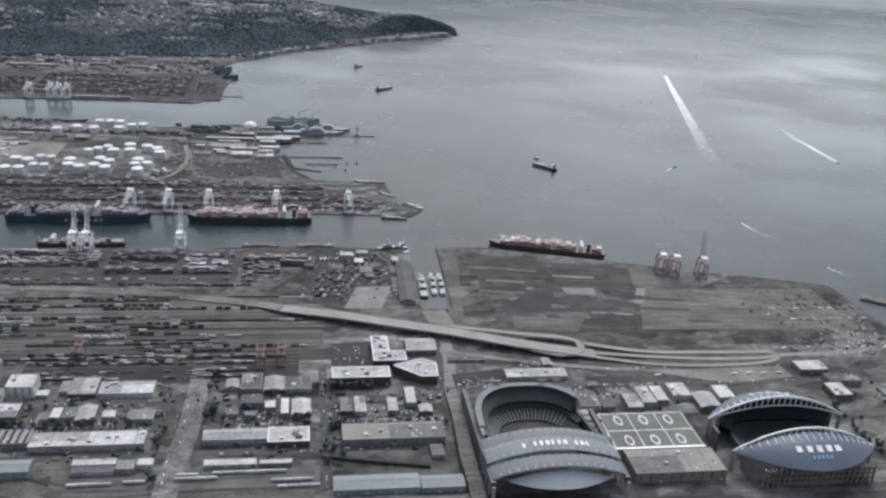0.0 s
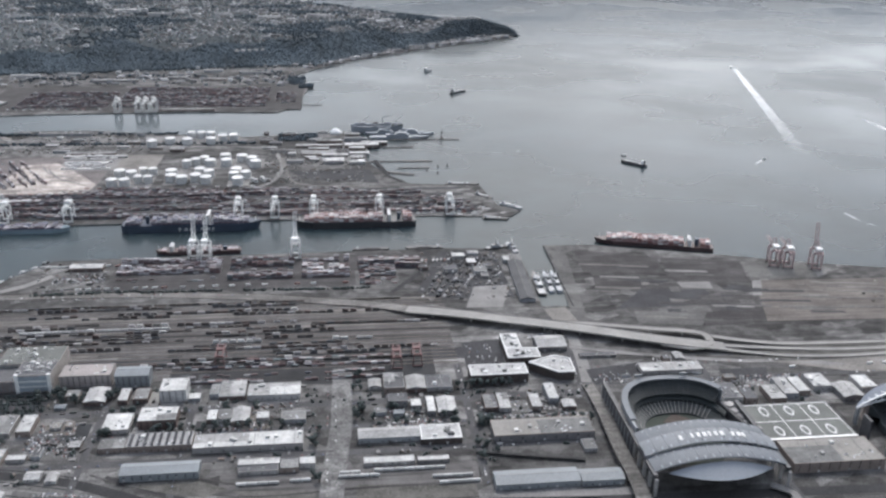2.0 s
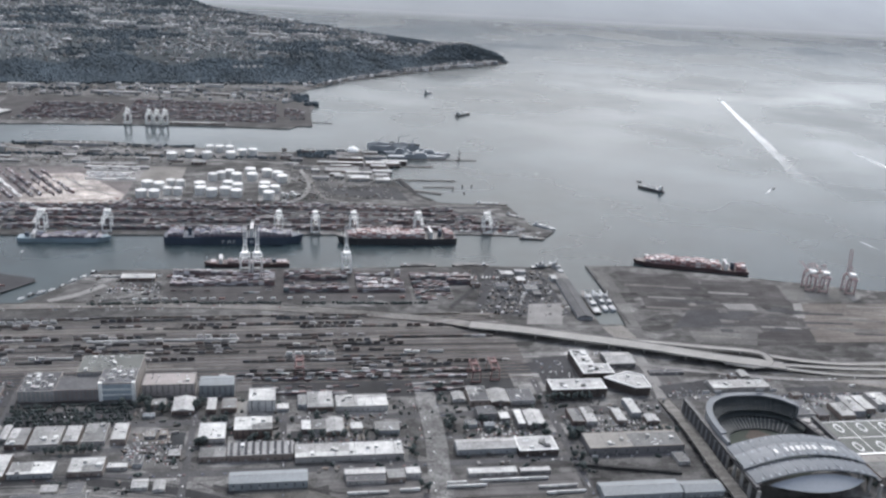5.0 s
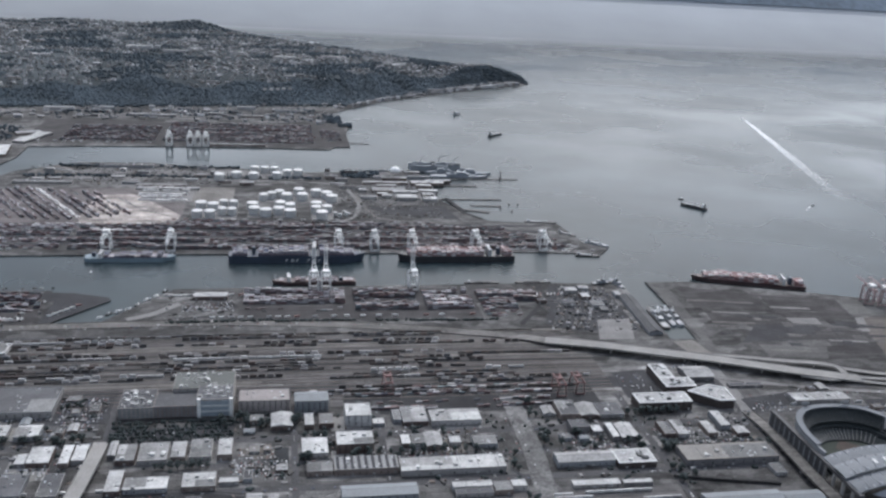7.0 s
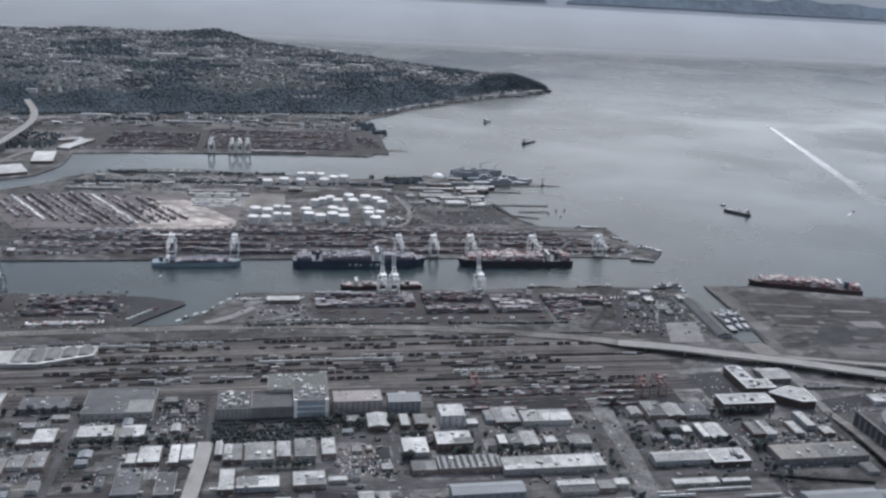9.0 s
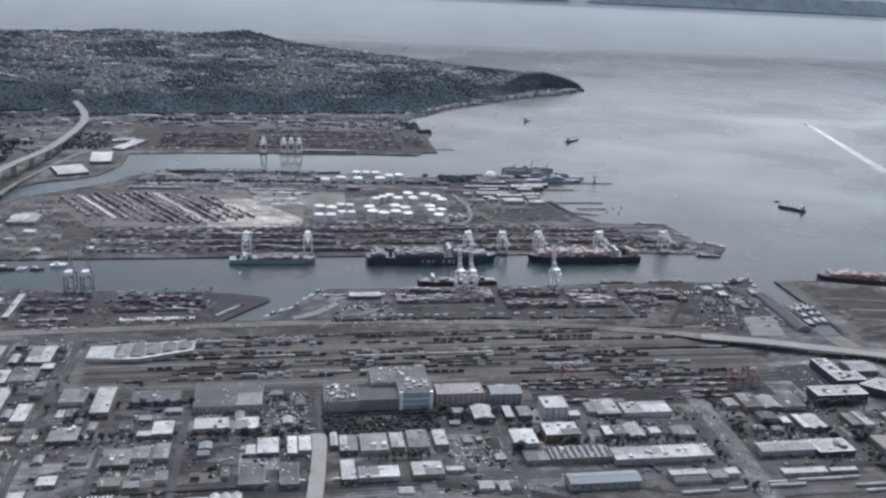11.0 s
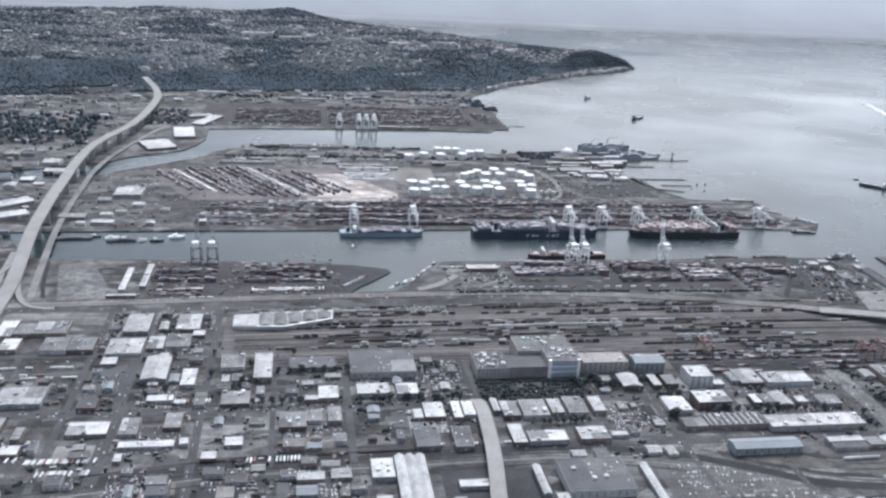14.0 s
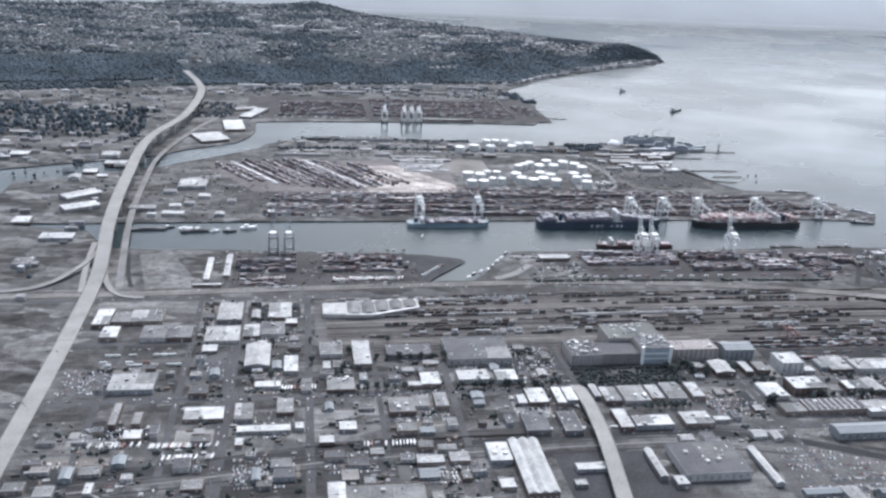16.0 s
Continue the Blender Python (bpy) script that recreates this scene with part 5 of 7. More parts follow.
store(-250, 559, -231, 581, 4, "w")
store(-225, 563, -198, 581, 8, "w")
store(-172, 598, -152, 622, 4, "g")
store(-150, 596, -110, 614, 5, "l")
store(-177, 567, -170, 580, 4, "w")
store(-159, 563, -146, 582, 4, "l")
store(-169, 567, -159, 581, 4, "g")
store(-141, 566, -132, 575, 4, "w")
store(-123, 562, -105, 575, 4, "g")
store(-182, 530, -106, 547, 5, "w")
store(-228, 535, -183, 552, 5, "s")
store(-247, 536, -229, 549, 4, "g")
store(-225, 502, -174, 515, 6, "b")
store(-149, 509, -121, 516, 4, "w")
store(-120.5, 503, -108, 514, 4, "g")
store(-107.5, 507, -97, 515, 4, "w")
store(-148, 502, -121.5, 508.5, 3.4, "d")
store(-774, 711, -760, 743, 4, "w")
store(-759, 715, -745, 737, 4, "g")
store(-744.5, 716, -718, 740, 4, "g")
store(-763, 686, -749, 707, 4, "w")
store(-731, 683, -711, 708, 4, "g")
store(-710.5, 683, -690, 707, 4, "g")
store(-740, 598, -708, 624, 4, "l")
store(-682, 590, -669, 604, 4, "d")
store(-730, 551, -725, 581, 4, "g")
store(-715, 551, -709, 567, 4, "g")
store(-682, 556, -655, 573, 3, "w")
store(-645, 538, -609, 546, 3, "w")
store(-645, 522, -640, 531, 3, "w")
store(-606, 540, -600, 548, 3, "w")
store(-590, 521, -580, 530, 3, "w")
store(-586, 453, -575, 475, 4, "w")
store(-648, 554, -635, 577, 3, "g")
store(-619, 561, -607, 582, 3, "g")
store(-528, 491, -510, 500, 4, "l")
store(-506, 493, -493, 504, 3, "l")
store(-480, 490, -465, 512, 4, "w")
store(-479, 462, -469, 472, 3, "w")
store(-425, 477, -402, 485, 3, "w")
store(-431, 461, -423, 467, 3, "w")
store(-575, 442, -527, 469, 5, "g")
store(-576, 536, -564, 547, 3, "w")
store(-357, 462, -312, 499, 6, "d")
store(-366, 455, -357.5, 465, 4, "w")
store(-286, 440, -261, 446, 3, "b")
store(-260.5, 427, -249, 444, 4, "l")
store(-14, 563, -8, 584, 5, "w")
store(-6, 563, 8, 584, 4, "l")
store(-67, 532, -23, 545, 5, "l")
store(-22.5, 527, 7, 545, 5, "k")
store(-64, 505, -29, 512, 3, "w")
store(-27, 505, -5, 510, 3, "w")
store(30, 525, 104, 546, 6, "t")
store(22, 471, 79, 486, 5, "b")
store(80, 470, 109, 483, 5, "b")
store(81, 573, 89, 596, 5, "w")
store(41, 564, 50, 586, 4, "l")
store(30, 565, 40, 585, 4, "g")
store(66, 564, 74, 583, 4, "l")
store(92, 508, 101, 521, 3, "g")
store(124, 641, 156, 647, 2.4, "d")
store(168, 609, 220, 623, 4, "l")
store(255, 558, 268, 579, 5, "l")
store(269, 564, 281, 589, 5, "l")
store(282, 567, 292, 589, 5, "w")
store(298, 573, 314, 593, 5, "w")
store(314.5, 556, 332, 577, 5, "l")
store(335, 567, 349, 586, 6, "w")
store(437, 566, 453, 586, 6, "w")
store(430, 609, 456, 625, 5, "w")
store(446, 589, 476, 603, 5, "d")
store(-100, 1262, -62, 1271, 4, "w")
store(-150, 1236, -126, 1244, 4, "l")
store(-118, 1240, -104, 1250, 4, "l")
store(-60, 1225, -38, 1240, 4, "w")
store(-176, 1290, -140, 1299, 4, "g")
store(-108, 1335, -70, 1345, 6, "w")
store(225, 502, 294, 549, 6, "x")
store(229, 471, 296, 499, 8, "t")
store(60, 633, 88, 649.5, 8, "k")
store(60, 650, 75, 676, 8, "k")
store(25, 607, 72, 624, 8, "k")
store(90, 655, 116, 676, 5, "l")
store(-385, 1567, -291, 1573, 3, "w")
store(-45, 597, -29, 620, 6, "d")
store(-27.5, 598, -12, 618, 4, "l")
store(-11, 598, 9, 617, 4, "d")
store(-25, 430, 7, 443, 5, "w")
store(234, 558, 244, 574, 6, "d")
store(217, 560, 233, 583, 6, "d")
store(-43, 577, -28, 589, 6, "d")
store(-179, 602, -172.5, 618, 4, "g")
store(-159, 430, -154.5, 443, 3.5, "w")
store(-154, 430, -130, 442, 4, "g")
store(-128.5, 430, -125.5, 441, 3.5, "w")
store(-57, 430, -52, 444, 4, "w")
store(21, 428, 38, 447, 4, "g")
store(-185, 432, -177, 444, 4, "b")

# prow-shaped brick building beside the station offices
PROW = [(76, 625), (97, 607), (110, 607), (111, 628), (99, 634)]
g = thing("commercial_building", "dark brick building with a pointed end and white parapet", "building", None, "industrial buildings")
part("wall", Shape().prism(PROW, 0, 7.6), M_DARKBRICK, g)
for p, q in zip(PROW, PROW[1:] + PROW[:1]):
    part("parapet", Shape().beam((*p, 7.9), (*q, 7.9), 1.2, 0.9), M_RIM, g)
part("roof", Shape().prism([(94 + (x - 94) * 0.94, 620 + (y - 620) * 0.94) for x, y in PROW], 7.6, 7.75), ROOFS["l"], g)
for k, (x, y) in enumerate(((92, 618), (101, 612), (104, 624), (97, 626), (87, 622))):
    share("roof_unit", (UNIT, PENT)[k % 2], g, pose(x, y, 7.75))
TAKEN.append((76, 606, 112, 635))

# large brick block with its tower
M_BRICK = surface("brown_brick", (0.19, 0.155, 0.142), 0.9, var=0.2, scale=0.2, fine=1.5)
M_PALEBRICK = surface("buff_brick", (0.31, 0.285, 0.265), 0.9, var=0.2, scale=0.2, fine=1.5)
M_BLUEGLASS = surface("blue_grey_glazing", (0.15, 0.172, 0.19), 0.35, var=0.15, scale=0.2, fine=1)
g = thing("office_block", "large brick office block with a glazed corner tower", "building", pose(-344, 640, 0))
for nm, b_, mt in (("west_wing", (-42, -16, 0, -16, 14, 9), M_PALEBRICK), ("brick_wing", (-16, -16, 0, 16, 6, 9.5), M_BRICK), ("tower", (16, -17, 0, 43, 6, 15), M_PALEBRICK), ("rear_block", (-4, 6, 0, 43, 34, 13), M_PALEBRICK)):
    w_ = part(nm, Shape().box(*b_), mt, g)
    part("roof", Shape().box(b_[0] + 0.3, b_[1] + 0.3, b_[5] - 0.2, b_[3] - 0.3, b_[4] - 0.3, b_[5] + 0.05), ROOFS["d"] if nm != "rear_block" else ROOFS["x"], w_)
    n = int((b_[3] - b_[0]) / 3)
    for z in range(int(b_[5] / 2.2)):
        for k in range(n):
            part("window", Shape().box(b_[0] + (k + 0.2) * (b_[3] - b_[0]) / n, b_[1] - 0.06, 1 + 2.2 * z, b_[0] + (k + 0.8) * (b_[3] - b_[0]) / n, b_[1] + 0.1, 2.2 + 2.2 * z), M_BLUEGLASS, w_)
part("glazed_front", Shape().box(19, -17.4, 1, 40, -17.08, 14), surface("pale_blue_glazing", (0.27, 0.31, 0.34), 0.3, var=0.15, scale=0.2, fine=1), g, "pale blue-grey glazed tower front")
for z in (4.8, 9.4):
    part("spandrel", Shape().box(18.6, -17.7, z, 40.4, -17.42, z + 0.9), M_RIM, g)
for x in (16.2, 40.2):
    part("corner_pier", Shape().box(x, -17.6, 0, x + 2.6, -15, 15.6), M_WHITE, g)
rg = random.Random(5)
for k in range(96):
    x, y = rg.choice(((rg.uniform(-40, -18), rg.uniform(-14, 12)), (rg.uniform(-2, 41), rg.uniform(8, 32)), (rg.uniform(18, 41), rg.uniform(-14, 4))))
    z = 9.05 if x < -16 else 13.05 if y > 6 else 15.05
    share("roof_unit", rg.choice((UNIT, DUCT, PENT)), g, pose(x, y, z, rz=rg.choice((0, 90))))
TAKEN.append((-390, 622, -300, 676))

# long low hall with vaulted bays behind the highway
g = thing("freight_hall", "long low freight hall with vaulted bays and white eaves", "building", pose(-583, 724, 0))
part("wall", Shape().prism([(0, 0), (45, -2), (87, 13), (88, 30), (22, 26), (0, 24)], 0, 3.4), M_WALL, g)
part("end_roof", Shape().box(0.4, 0.6, 3.4, 21, 24, 4.0), ROOFS["w"], g, "white flat end roof")
part("front_eave", Shape().beam((21, -1.2, 3.9), (45, -2, 3.9), 2.4, 0.8).beam((45, -2, 3.9), (87, 13, 3.9), 2.4, 0.8), M_RIM, g, "white painted eaves")
part("rear_eave", Shape().beam((22, 26.5, 3.9), (88, 30, 3.9), 1.6, 0.8), M_RIM, g)
for k in range(5):
    x0, x1 = 22 + 12.8 * k, 34.2 + 12.8 * k
    lo = -0.5 if x1 < 46 else -0.5 + (x1 - 46) * 0.33
    hi = 25.5 + 0.06 * (x0 - 22)
    sh = Shape()
    for i in range(9):
        t = i / 8
        for y in (lo, hi):
            sh.v.append((x0 + (x1 - x0) * t, y, 3.5 + 2.2 * math.sin(math.pi * t)))
    sh.f = [(2 * i, 2 * i + 2, 2 * i + 3, 2 * i + 1) for i in range(8)] + [tuple(range(0, 18, 2)), tuple(range(17, 0, -2))]
    part("vault", sh, ROOFS["g"], g, "grey vaulted roof bay")
TAKEN.append((-584, 720, -494, 756))

# long sawtooth hall, gabled in three bays
g = thing("market_hall", "long white hall with three parallel gabled roofs", "building", pose(-454, 482, 0))
part("wall", Shape().box(-10, -30, 0, 10, 30, 5), M_WALL, g)
for k in range(3):
    part("roof", Shape().gable(-10.2 + 6.8 * k, -30.4, -3.4 + 6.8 * k, 30.4, 5, 7, "y"), ROOFS["w"], g)
for k in range(5):
    share("loading_door", DOORM, g, pose(-8 + 4 * k, -30, 0))
TAKEN.append((-466, 450, -443, 514))
g = thing("shed", "long grey shed beside the overpass", "building", pose(-371, 480, 0))
part("wall", Shape().box(-2.5, -16, 0, 2.5, 16, 4), M_WALL, g)
part("roof", Shape().gable(-2.8, -16.3, 2.8, 16.3, 4, 5.4, "y"), ROOFS["l"], g)
g = thing("shed", "long white shed beside the car park", "building", pose(-297, 473, 0))
part("wall", Shape().box(-2.6, -21, 0, 2.6, 21, 3.4), M_WALL, g)
part("roof", Shape().gable(-2.9, -21.3, 2.9, 21.3, 3.4, 4.6, "y"), ROOFS["w"], g)
TAKEN.extend([(-375, 462, -366, 498), (-302, 450, -292, 496)])

# port sheds
for q in ((-351, 858, -318, 870, 4, "w"), (-756, 1122, -722, 1158, 4, "l"), (-748, 1160, -730, 1170, 3, "l"), (-694, 812, -688, 870, 3, "w"), (-676, 820, -670, 880, 3, "w"), (-702, 798, -676, 802, 2.5, "w"), (-40, 1330, 0, 1340, 4, "w"),
          (-140, 1316, -70, 1324, 4, "w"), (-60, 1272, -30, 1282, 3.5, "w"), (-130, 1270, -80, 1290, 4, "l"), (-120, 1300, -90, 1310, 3.5, "l"), (-60, 1296, -36, 1306, 5, "w"), (-470, 1290, -400, 1300, 3, "l"), (-468, 1274, -380, 1280, 3, "w"),
          (-560, 1820, -470, 1832, 4, "l"), (-420, 1850, -380, 1860, 4, "l"),
          (-640, 1850, -600, 1862, 4, "g"), (-340, 1830, -300, 1842, 4, "l"), (-760, 1010, -735, 1022, 4, "w"), (-800, 1030, -770, 1045, 4, "l"), (-640, 1010, -632, 1020, 6, "w"), (-640, 1300, -560, 1312, 3, "g"), (-540, 1400, -460, 1412, 4, "g"),
          (96, 850, 103, 862, 4, "w"), (56, 846, 66, 858, 4, "w"), (30, 830, 44, 842, 4, "d"), (60, 822, 74, 836, 4, "g")):
    store(*q)


def turned_shed(x, y, w, d, h, turn):
    g = thing("warehouse", "white-roofed riverside warehouse with low gables", "building", pose(x, y, 0, rz=turn), "riverside warehouses")
    part("wall", Shape().box(-w / 2, -d / 2, 0, w / 2, d / 2, h), M_WALL, g)
    for k in range(2):
        part("roof", Shape().gable(-w / 2 - 0.3, -d / 2 + k * d / 2, w / 2 + 0.3, k * d / 2, h, h + 1.6), ROOFS["w"], g)
    for k in range(5):
        share("roof_unit", UNIT, g, pose(-w / 2 + (k + 0.5) * w / 5, 0, h + 0.1))


for q in ((-866, 1090, 44, 22, 4, 40), (-856, 1042, 40, 20, 4, 30), (-700, 1630, 40, 12, 4, 24)):
    turned_shed(*q)
for q in ((-742, 1402, 44, 56, 4, 24), (-712, 1492, 32, 72, 4, 8), (-683, 1594, 22, 82, 4, -20)):
    turned_shed(*q)
# rubble mound with its sorting plant on the island's west bank
s, n = Shape(), 22
for j in range(n + 1):
    for i in range(n + 1):
        u, v = -1 + 2 * i / n, -1 + 2 * j / n
        k = max(0.0, 1 - (u * u + v * v) ** 0.9)
        s.v.append((-604 + 30 * u + 8 * v, 1374 + 25 * v, -0.4 + 9 * k * (0.7 + 0.6 * noise.noise(Vector((u * 3, v * 3, 4)))) + (0.5 * noise.noise(Vector((u * 9, v * 9, 1))) if k else 0)))
s.f = [(j * (n + 1) + i, j * (n + 1) + i + 1, (j + 1) * (n + 1) + i + 1, (j + 1) * (n + 1) + i) for j in range(n) for i in range(n)]
single("rubble_mound", s, M_SOIL, "pale heap of rubble and scrap on the bank", "mound")
g = thing("sorting_plant", "pale sorting plant with a sloping conveyor on the rubble", "plant", pose(-600, 1358, 0))
part("hopper_house", Shape().box(-7, -4, 0, 5, 4, 9), ROOFS["l"], g)
part("conveyor", Shape().beam((5, 0, 8), (30, 6, 2), 2.0, 1.2), M_STEEL, g)
part("mast", Shape().beam((-10, 2, 0), (-10, 2, 15), 0.8).beam((-10, 2, 14), (4, 2, 17), 0.6), M_STEEL, g)
# ---- stadiums ----
M_SEAT = surface("dark_green_seats", (0.034, 0.041, 0.042), 0.7, var=0.25, scale=0.2, fine=2)
M_FIELD = surface("playing_field", (0.028, 0.036, 0.028), 0.9, var=0.2, scale=0.1, fine=1)
M_DIRT = surface("infield_dirt", (0.06, 0.047, 0.04), 0.95, var=0.2)
M_ROOFBLUE = surface("blue_grey_roof_panels", (0.108, 0.12, 0.135), 0.65, 0.0, var=0.12, scale=0.05, fine=0.8)
M_ROOFPALE = surface("pale_roof_panels", (0.15, 0.163, 0.178), 0.65, var=0.12, scale=0.05, fine=0.8)
M_APRON = surface("pale_apron_panels", (0.22, 0.238, 0.262), 0.6, var=0.1, scale=0.05, fine=0.8)
M_NAVYROOF = surface("navy_stadium_roof", (0.09, 0.107, 0.143), 0.42, var=0.15, scale=0.05, fine=0.8)
M_CYAN = surface("light_blue_paint", (0.16, 0.34, 0.42), 0.6, var=0.15)
M_TRUSS = surface("white_truss_steel", (0.62, 0.63, 0.64), 0.5, var=0.1)


def bowl(cx, cy, parent, name, material, rin, rout, z0, z1, a0, a1, n=48, steps=8, power=2.6):
    """Stepped stands as a swept ring of a rounded oblong, from angle a0 to a1."""
    sh = Shape()

    def at(a, r):
        c, s_ = math.cos(a), math.sin(a)
        k = (abs(c) ** power + abs(s_) ** power) ** (-1 / power)
        return cx + r[0] * k * c, cy + r[1] * k * s_
    prof = []
    for j in range(steps):
        t0, t1 = j / steps, (j + 1) / steps
        prof.append((t0, z0 + (z1 - z0) * t1))
        prof.append((t1, z0 + (z1 - z0) * t1))
    prof.append((1.0, z0 - 0.5))
    prof.append((0.0, z0 - 0.5))
    m = len(prof)
    for i in range(n + 1):
        a = radians(a0 + (a1 - a0) * i / n)
        for t, z in prof:
            r = (rin[0] + (rout[0] - rin[0]) * t, rin[1] + (rout[1] - rin[1]) * t)
            sh.v.append((*at(a, r), z))
    for i in range(n):
        for k in range(m):
            p, q = i * m + k, i * m + (k + 1) % m
            sh.f.append((p, q, q + m, p + m))
    sh.f.extend([tuple(range(m)), tuple(range((n + 1) * m - 1, n * m - 1, -1))])
    return part(name, sh, material, parent)


# ball park: open bowl with its sliding roof rolled back over the tracks
g = thing("ball_park", "baseball stadium with its blue-grey arched roof rolled back", "stadium")
PX, PY = 171, 520
part("field", Shape().disc(PX, PY, 0.05, 0.25, 34, n=40), M_FIELD, g)
part("infield", Shape().block(PX + 2, PY + 20, 0.25, 0.32, 17, 17, 0.785), M_DIRT, g)
bowl(PX, PY, g, "lower_stand", M_SEAT, (27, 30), (36, 40), 0.8, 6.0, -20, 200)
bowl(PX, PY, g, "club_stand", M_SEAT, (35, 39), (38, 44), 7.5, 9.5, 20, 195, steps=4)
bowl(PX, PY, g, "upper_stand", M_SEAT, (36, 41), (43, 51), 11.0, 18.0, 36, 190)
bowl(PX, PY, g, "outer_wall", M_WALL, (42.6, 51), (44.4, 53), 0.5, 19.0, 34, 194, steps=1)
bowl(PX, PY, g, "canopy", M_ROOFBLUE, (40.5, 49), (45, 54), 19.6, 20.2, 36, 184, steps=1)
for k in range(27):
    a = radians(39 + 138 * k / 26)
    c, s_ = math.cos(a), math.sin(a)
    q = (abs(c) ** 2.6 + abs(s_) ** 2.6) ** (-1 / 2.6)
    part("column", Shape().block(PX + 43.6 * q * c, PY + 52 * q * s_, 0, 19.6, 0.9, 0.9), M_STEEL, g)
    part("aisle", Shape().beam((PX + 36.2 * q * c, PY + 41.2 * q * s_, 11.9), (PX + 42.8 * q * c, PY + 50.6 * q * s_, 18.6), 0.4, 0.3), M_DARKSTEEL, g)
    part("aisle", Shape().beam((PX + 27.5 * q * c, PY + 30.5 * q * s_, 1.5), (PX + 35.6 * q * c, PY + 39.6 * q * s_, 6.2), 0.5, 0.3), M_CONCRETE, g)
for x in (PX - 46, PX + 46):
    end = 575 if x < PX else 542
    part("runway_beam", Shape().box(x - 1.6, 458, 13.5, x + 1.6, end, 15.5), M_DARKSTEEL, g)
    part("runway_wall", Shape().box(x - 1.2, 500, 0, x + 1.2, end, 13.5), M_DARKSTEEL, g)
    for y in range(504, int(end), 7):
        part("wall_post", Shape().box(x - 1.7, y, 0, x + 1.7, y + 0.9, 13.5), M_STEEL, g)
    for y in range(455, 500, 11):
        part("runway_column", Shape().box(x - 1, y, 0, x + 1, y + 1.6, 13.5), M_CONCRETE, g)


def arched_panel(y0, y1, zend, rise, half, drop, material, name):
    """A roof panel that arches along x; drop lowers its edges across y."""
    sh, n, m = Shape(), 32, 4
    for i in range(n + 1):
        u = -1 + 2 * i / n
        for j in range(m + 1):
            v = j / m
            sh.v.append((PX + half * u, y0 + (y1 - y0) * v, zend + rise * (1 - u * u) - drop * (2 * v - 1) ** 2))
        for j in range(m + 1):
            v = j / m
            sh.v.append((PX + half * u, y0 + (y1 - y0) * v, zend - 0.8 + rise * (1 - u * u) - drop * (2 * v - 1) ** 2))
    k = 2 * (m + 1)
    for i in range(n):
        for j in range(m):
            a = i * k + j
            sh.f.append((a, a + k, a + k + 1, a + 1))
            b = a + m + 1
            sh.f.append((b, b + 1, b + k + 1, b + k))
        for j in (0, m):
            a, b = i * k + j, i * k + j + m + 1
            sh.f.append((a, b, b + k, a + k))
    for i in (0, n):
        sh.f.append(tuple(i * k + j for j in range(m + 1)) + tuple(i * k + j for j in range(2 * m + 1, m, -1)))
    ob = part(name, sh, material, g)
    for i in range(1, 16):
        u = -1 + 2 * i / 16
        z = zend + rise * (1 - u * u)
        for y in (y0 + 0.12 * (y1 - y0), y0 + 0.82 * (y1 - y0)):
            part("roof_rib", Shape().box(PX + half * u - 0.5, y - 1.4, z - drop, PX + half * u + 0.5, y + 1.4, z - drop * 0.45 + 0.15), M_APRON, ob)
    return ob


arched_panel(490, 506, 16.5, 8.5, 46, 0.8, M_ROOFBLUE, "roof_panel")
arched_panel(476, 492, 18.0, 9.5, 47, 0.8, M_ROOFPALE, "roof_panel")
arched_panel(461, 477, 16.5, 8.5, 46, 0.8, M_ROOFBLUE, "roof_panel")
for k in range(12):
    if k not in (1, 8):
        u = -22 + 4.1 * k
        z = 18.0 + 9.5 * (1 - (u / 47) ** 2)
        part("roof_mark", Shape().box(PX + u, 481, z, PX + u + (2.2, 2.7, 1.6)[k % 3], 486, z + 0.35), M_RIM, g, "plain white painted mark")
for y, zend, rise, half in ((498, 16.5, 8.5, 46), (484, 18.0, 9.5, 47), (469, 16.5, 8.5, 46)):
    for i in range(1, 12):
        u = -1 + 2 * i / 12
        part("roof_seam", Shape().box(PX + half * u - 0.16, y - 7.2, zend + rise * (1 - u * u) - 0.75, PX + half * u + 0.16, y + 7.2, zend + rise * (1 - u * u) + 0.06), M_ROOFPALE, g)
sh, n = Shape(), 24
for i in range(n + 1):
    u = -1 + 2 * i / n
    sh.v.extend([(PX + 36 * u, 461.0, 14.0 + 7.0 * (1 - u * u)), (PX + 36 * u, 460.6 - 12 * (1 - u * u), 14.0 + 1.0 * (1 - u * u))])
sh.f = [(2 * i, 2 * i + 1, 2 * i + 3, 2 * i + 2) for i in range(n)]
part("roof_apron", sh, M_APRON, g, "pale blue-grey end panel of the roof")
TAKEN.append((122, 446, 220, 578))
part("ramp_tower", Shape().prism([(207, 548), (216, 548), (223, 508), (214, 508)], 0, 11), M_DARKSTEEL, g)
for k in range(5):
    part("ramp_flight", Shape().beam((212 + 1.4 * k, 546 - 8 * k, 11.4), (214.5 + 1.4 * k, 540 - 8 * k, 11.8), 7, 0.5), M_CONCRETE, g)
for x in (140, 150, 186, 198):
    part("light_rack", Shape().box(x - 3, 571.5, 21, x + 3, 572.2, 23.5), M_STEEL, g)

# football stadium with two lens-shaped roofs
g = thing("football_stadium", "football stadium with two arched navy roofs and white trusses", "stadium")
FX, FY = 360, 505
part("field", Shape().box(FX - 27, FY - 16, 0.05, FX + 27, FY + 16, 0.25), M_FIELD, g)
bowl(FX, FY, g, "lower_stand", M_SEAT, (30, 19), (40, 28), 0.8, 6.0, 0, 360, n=64, power=3.2)
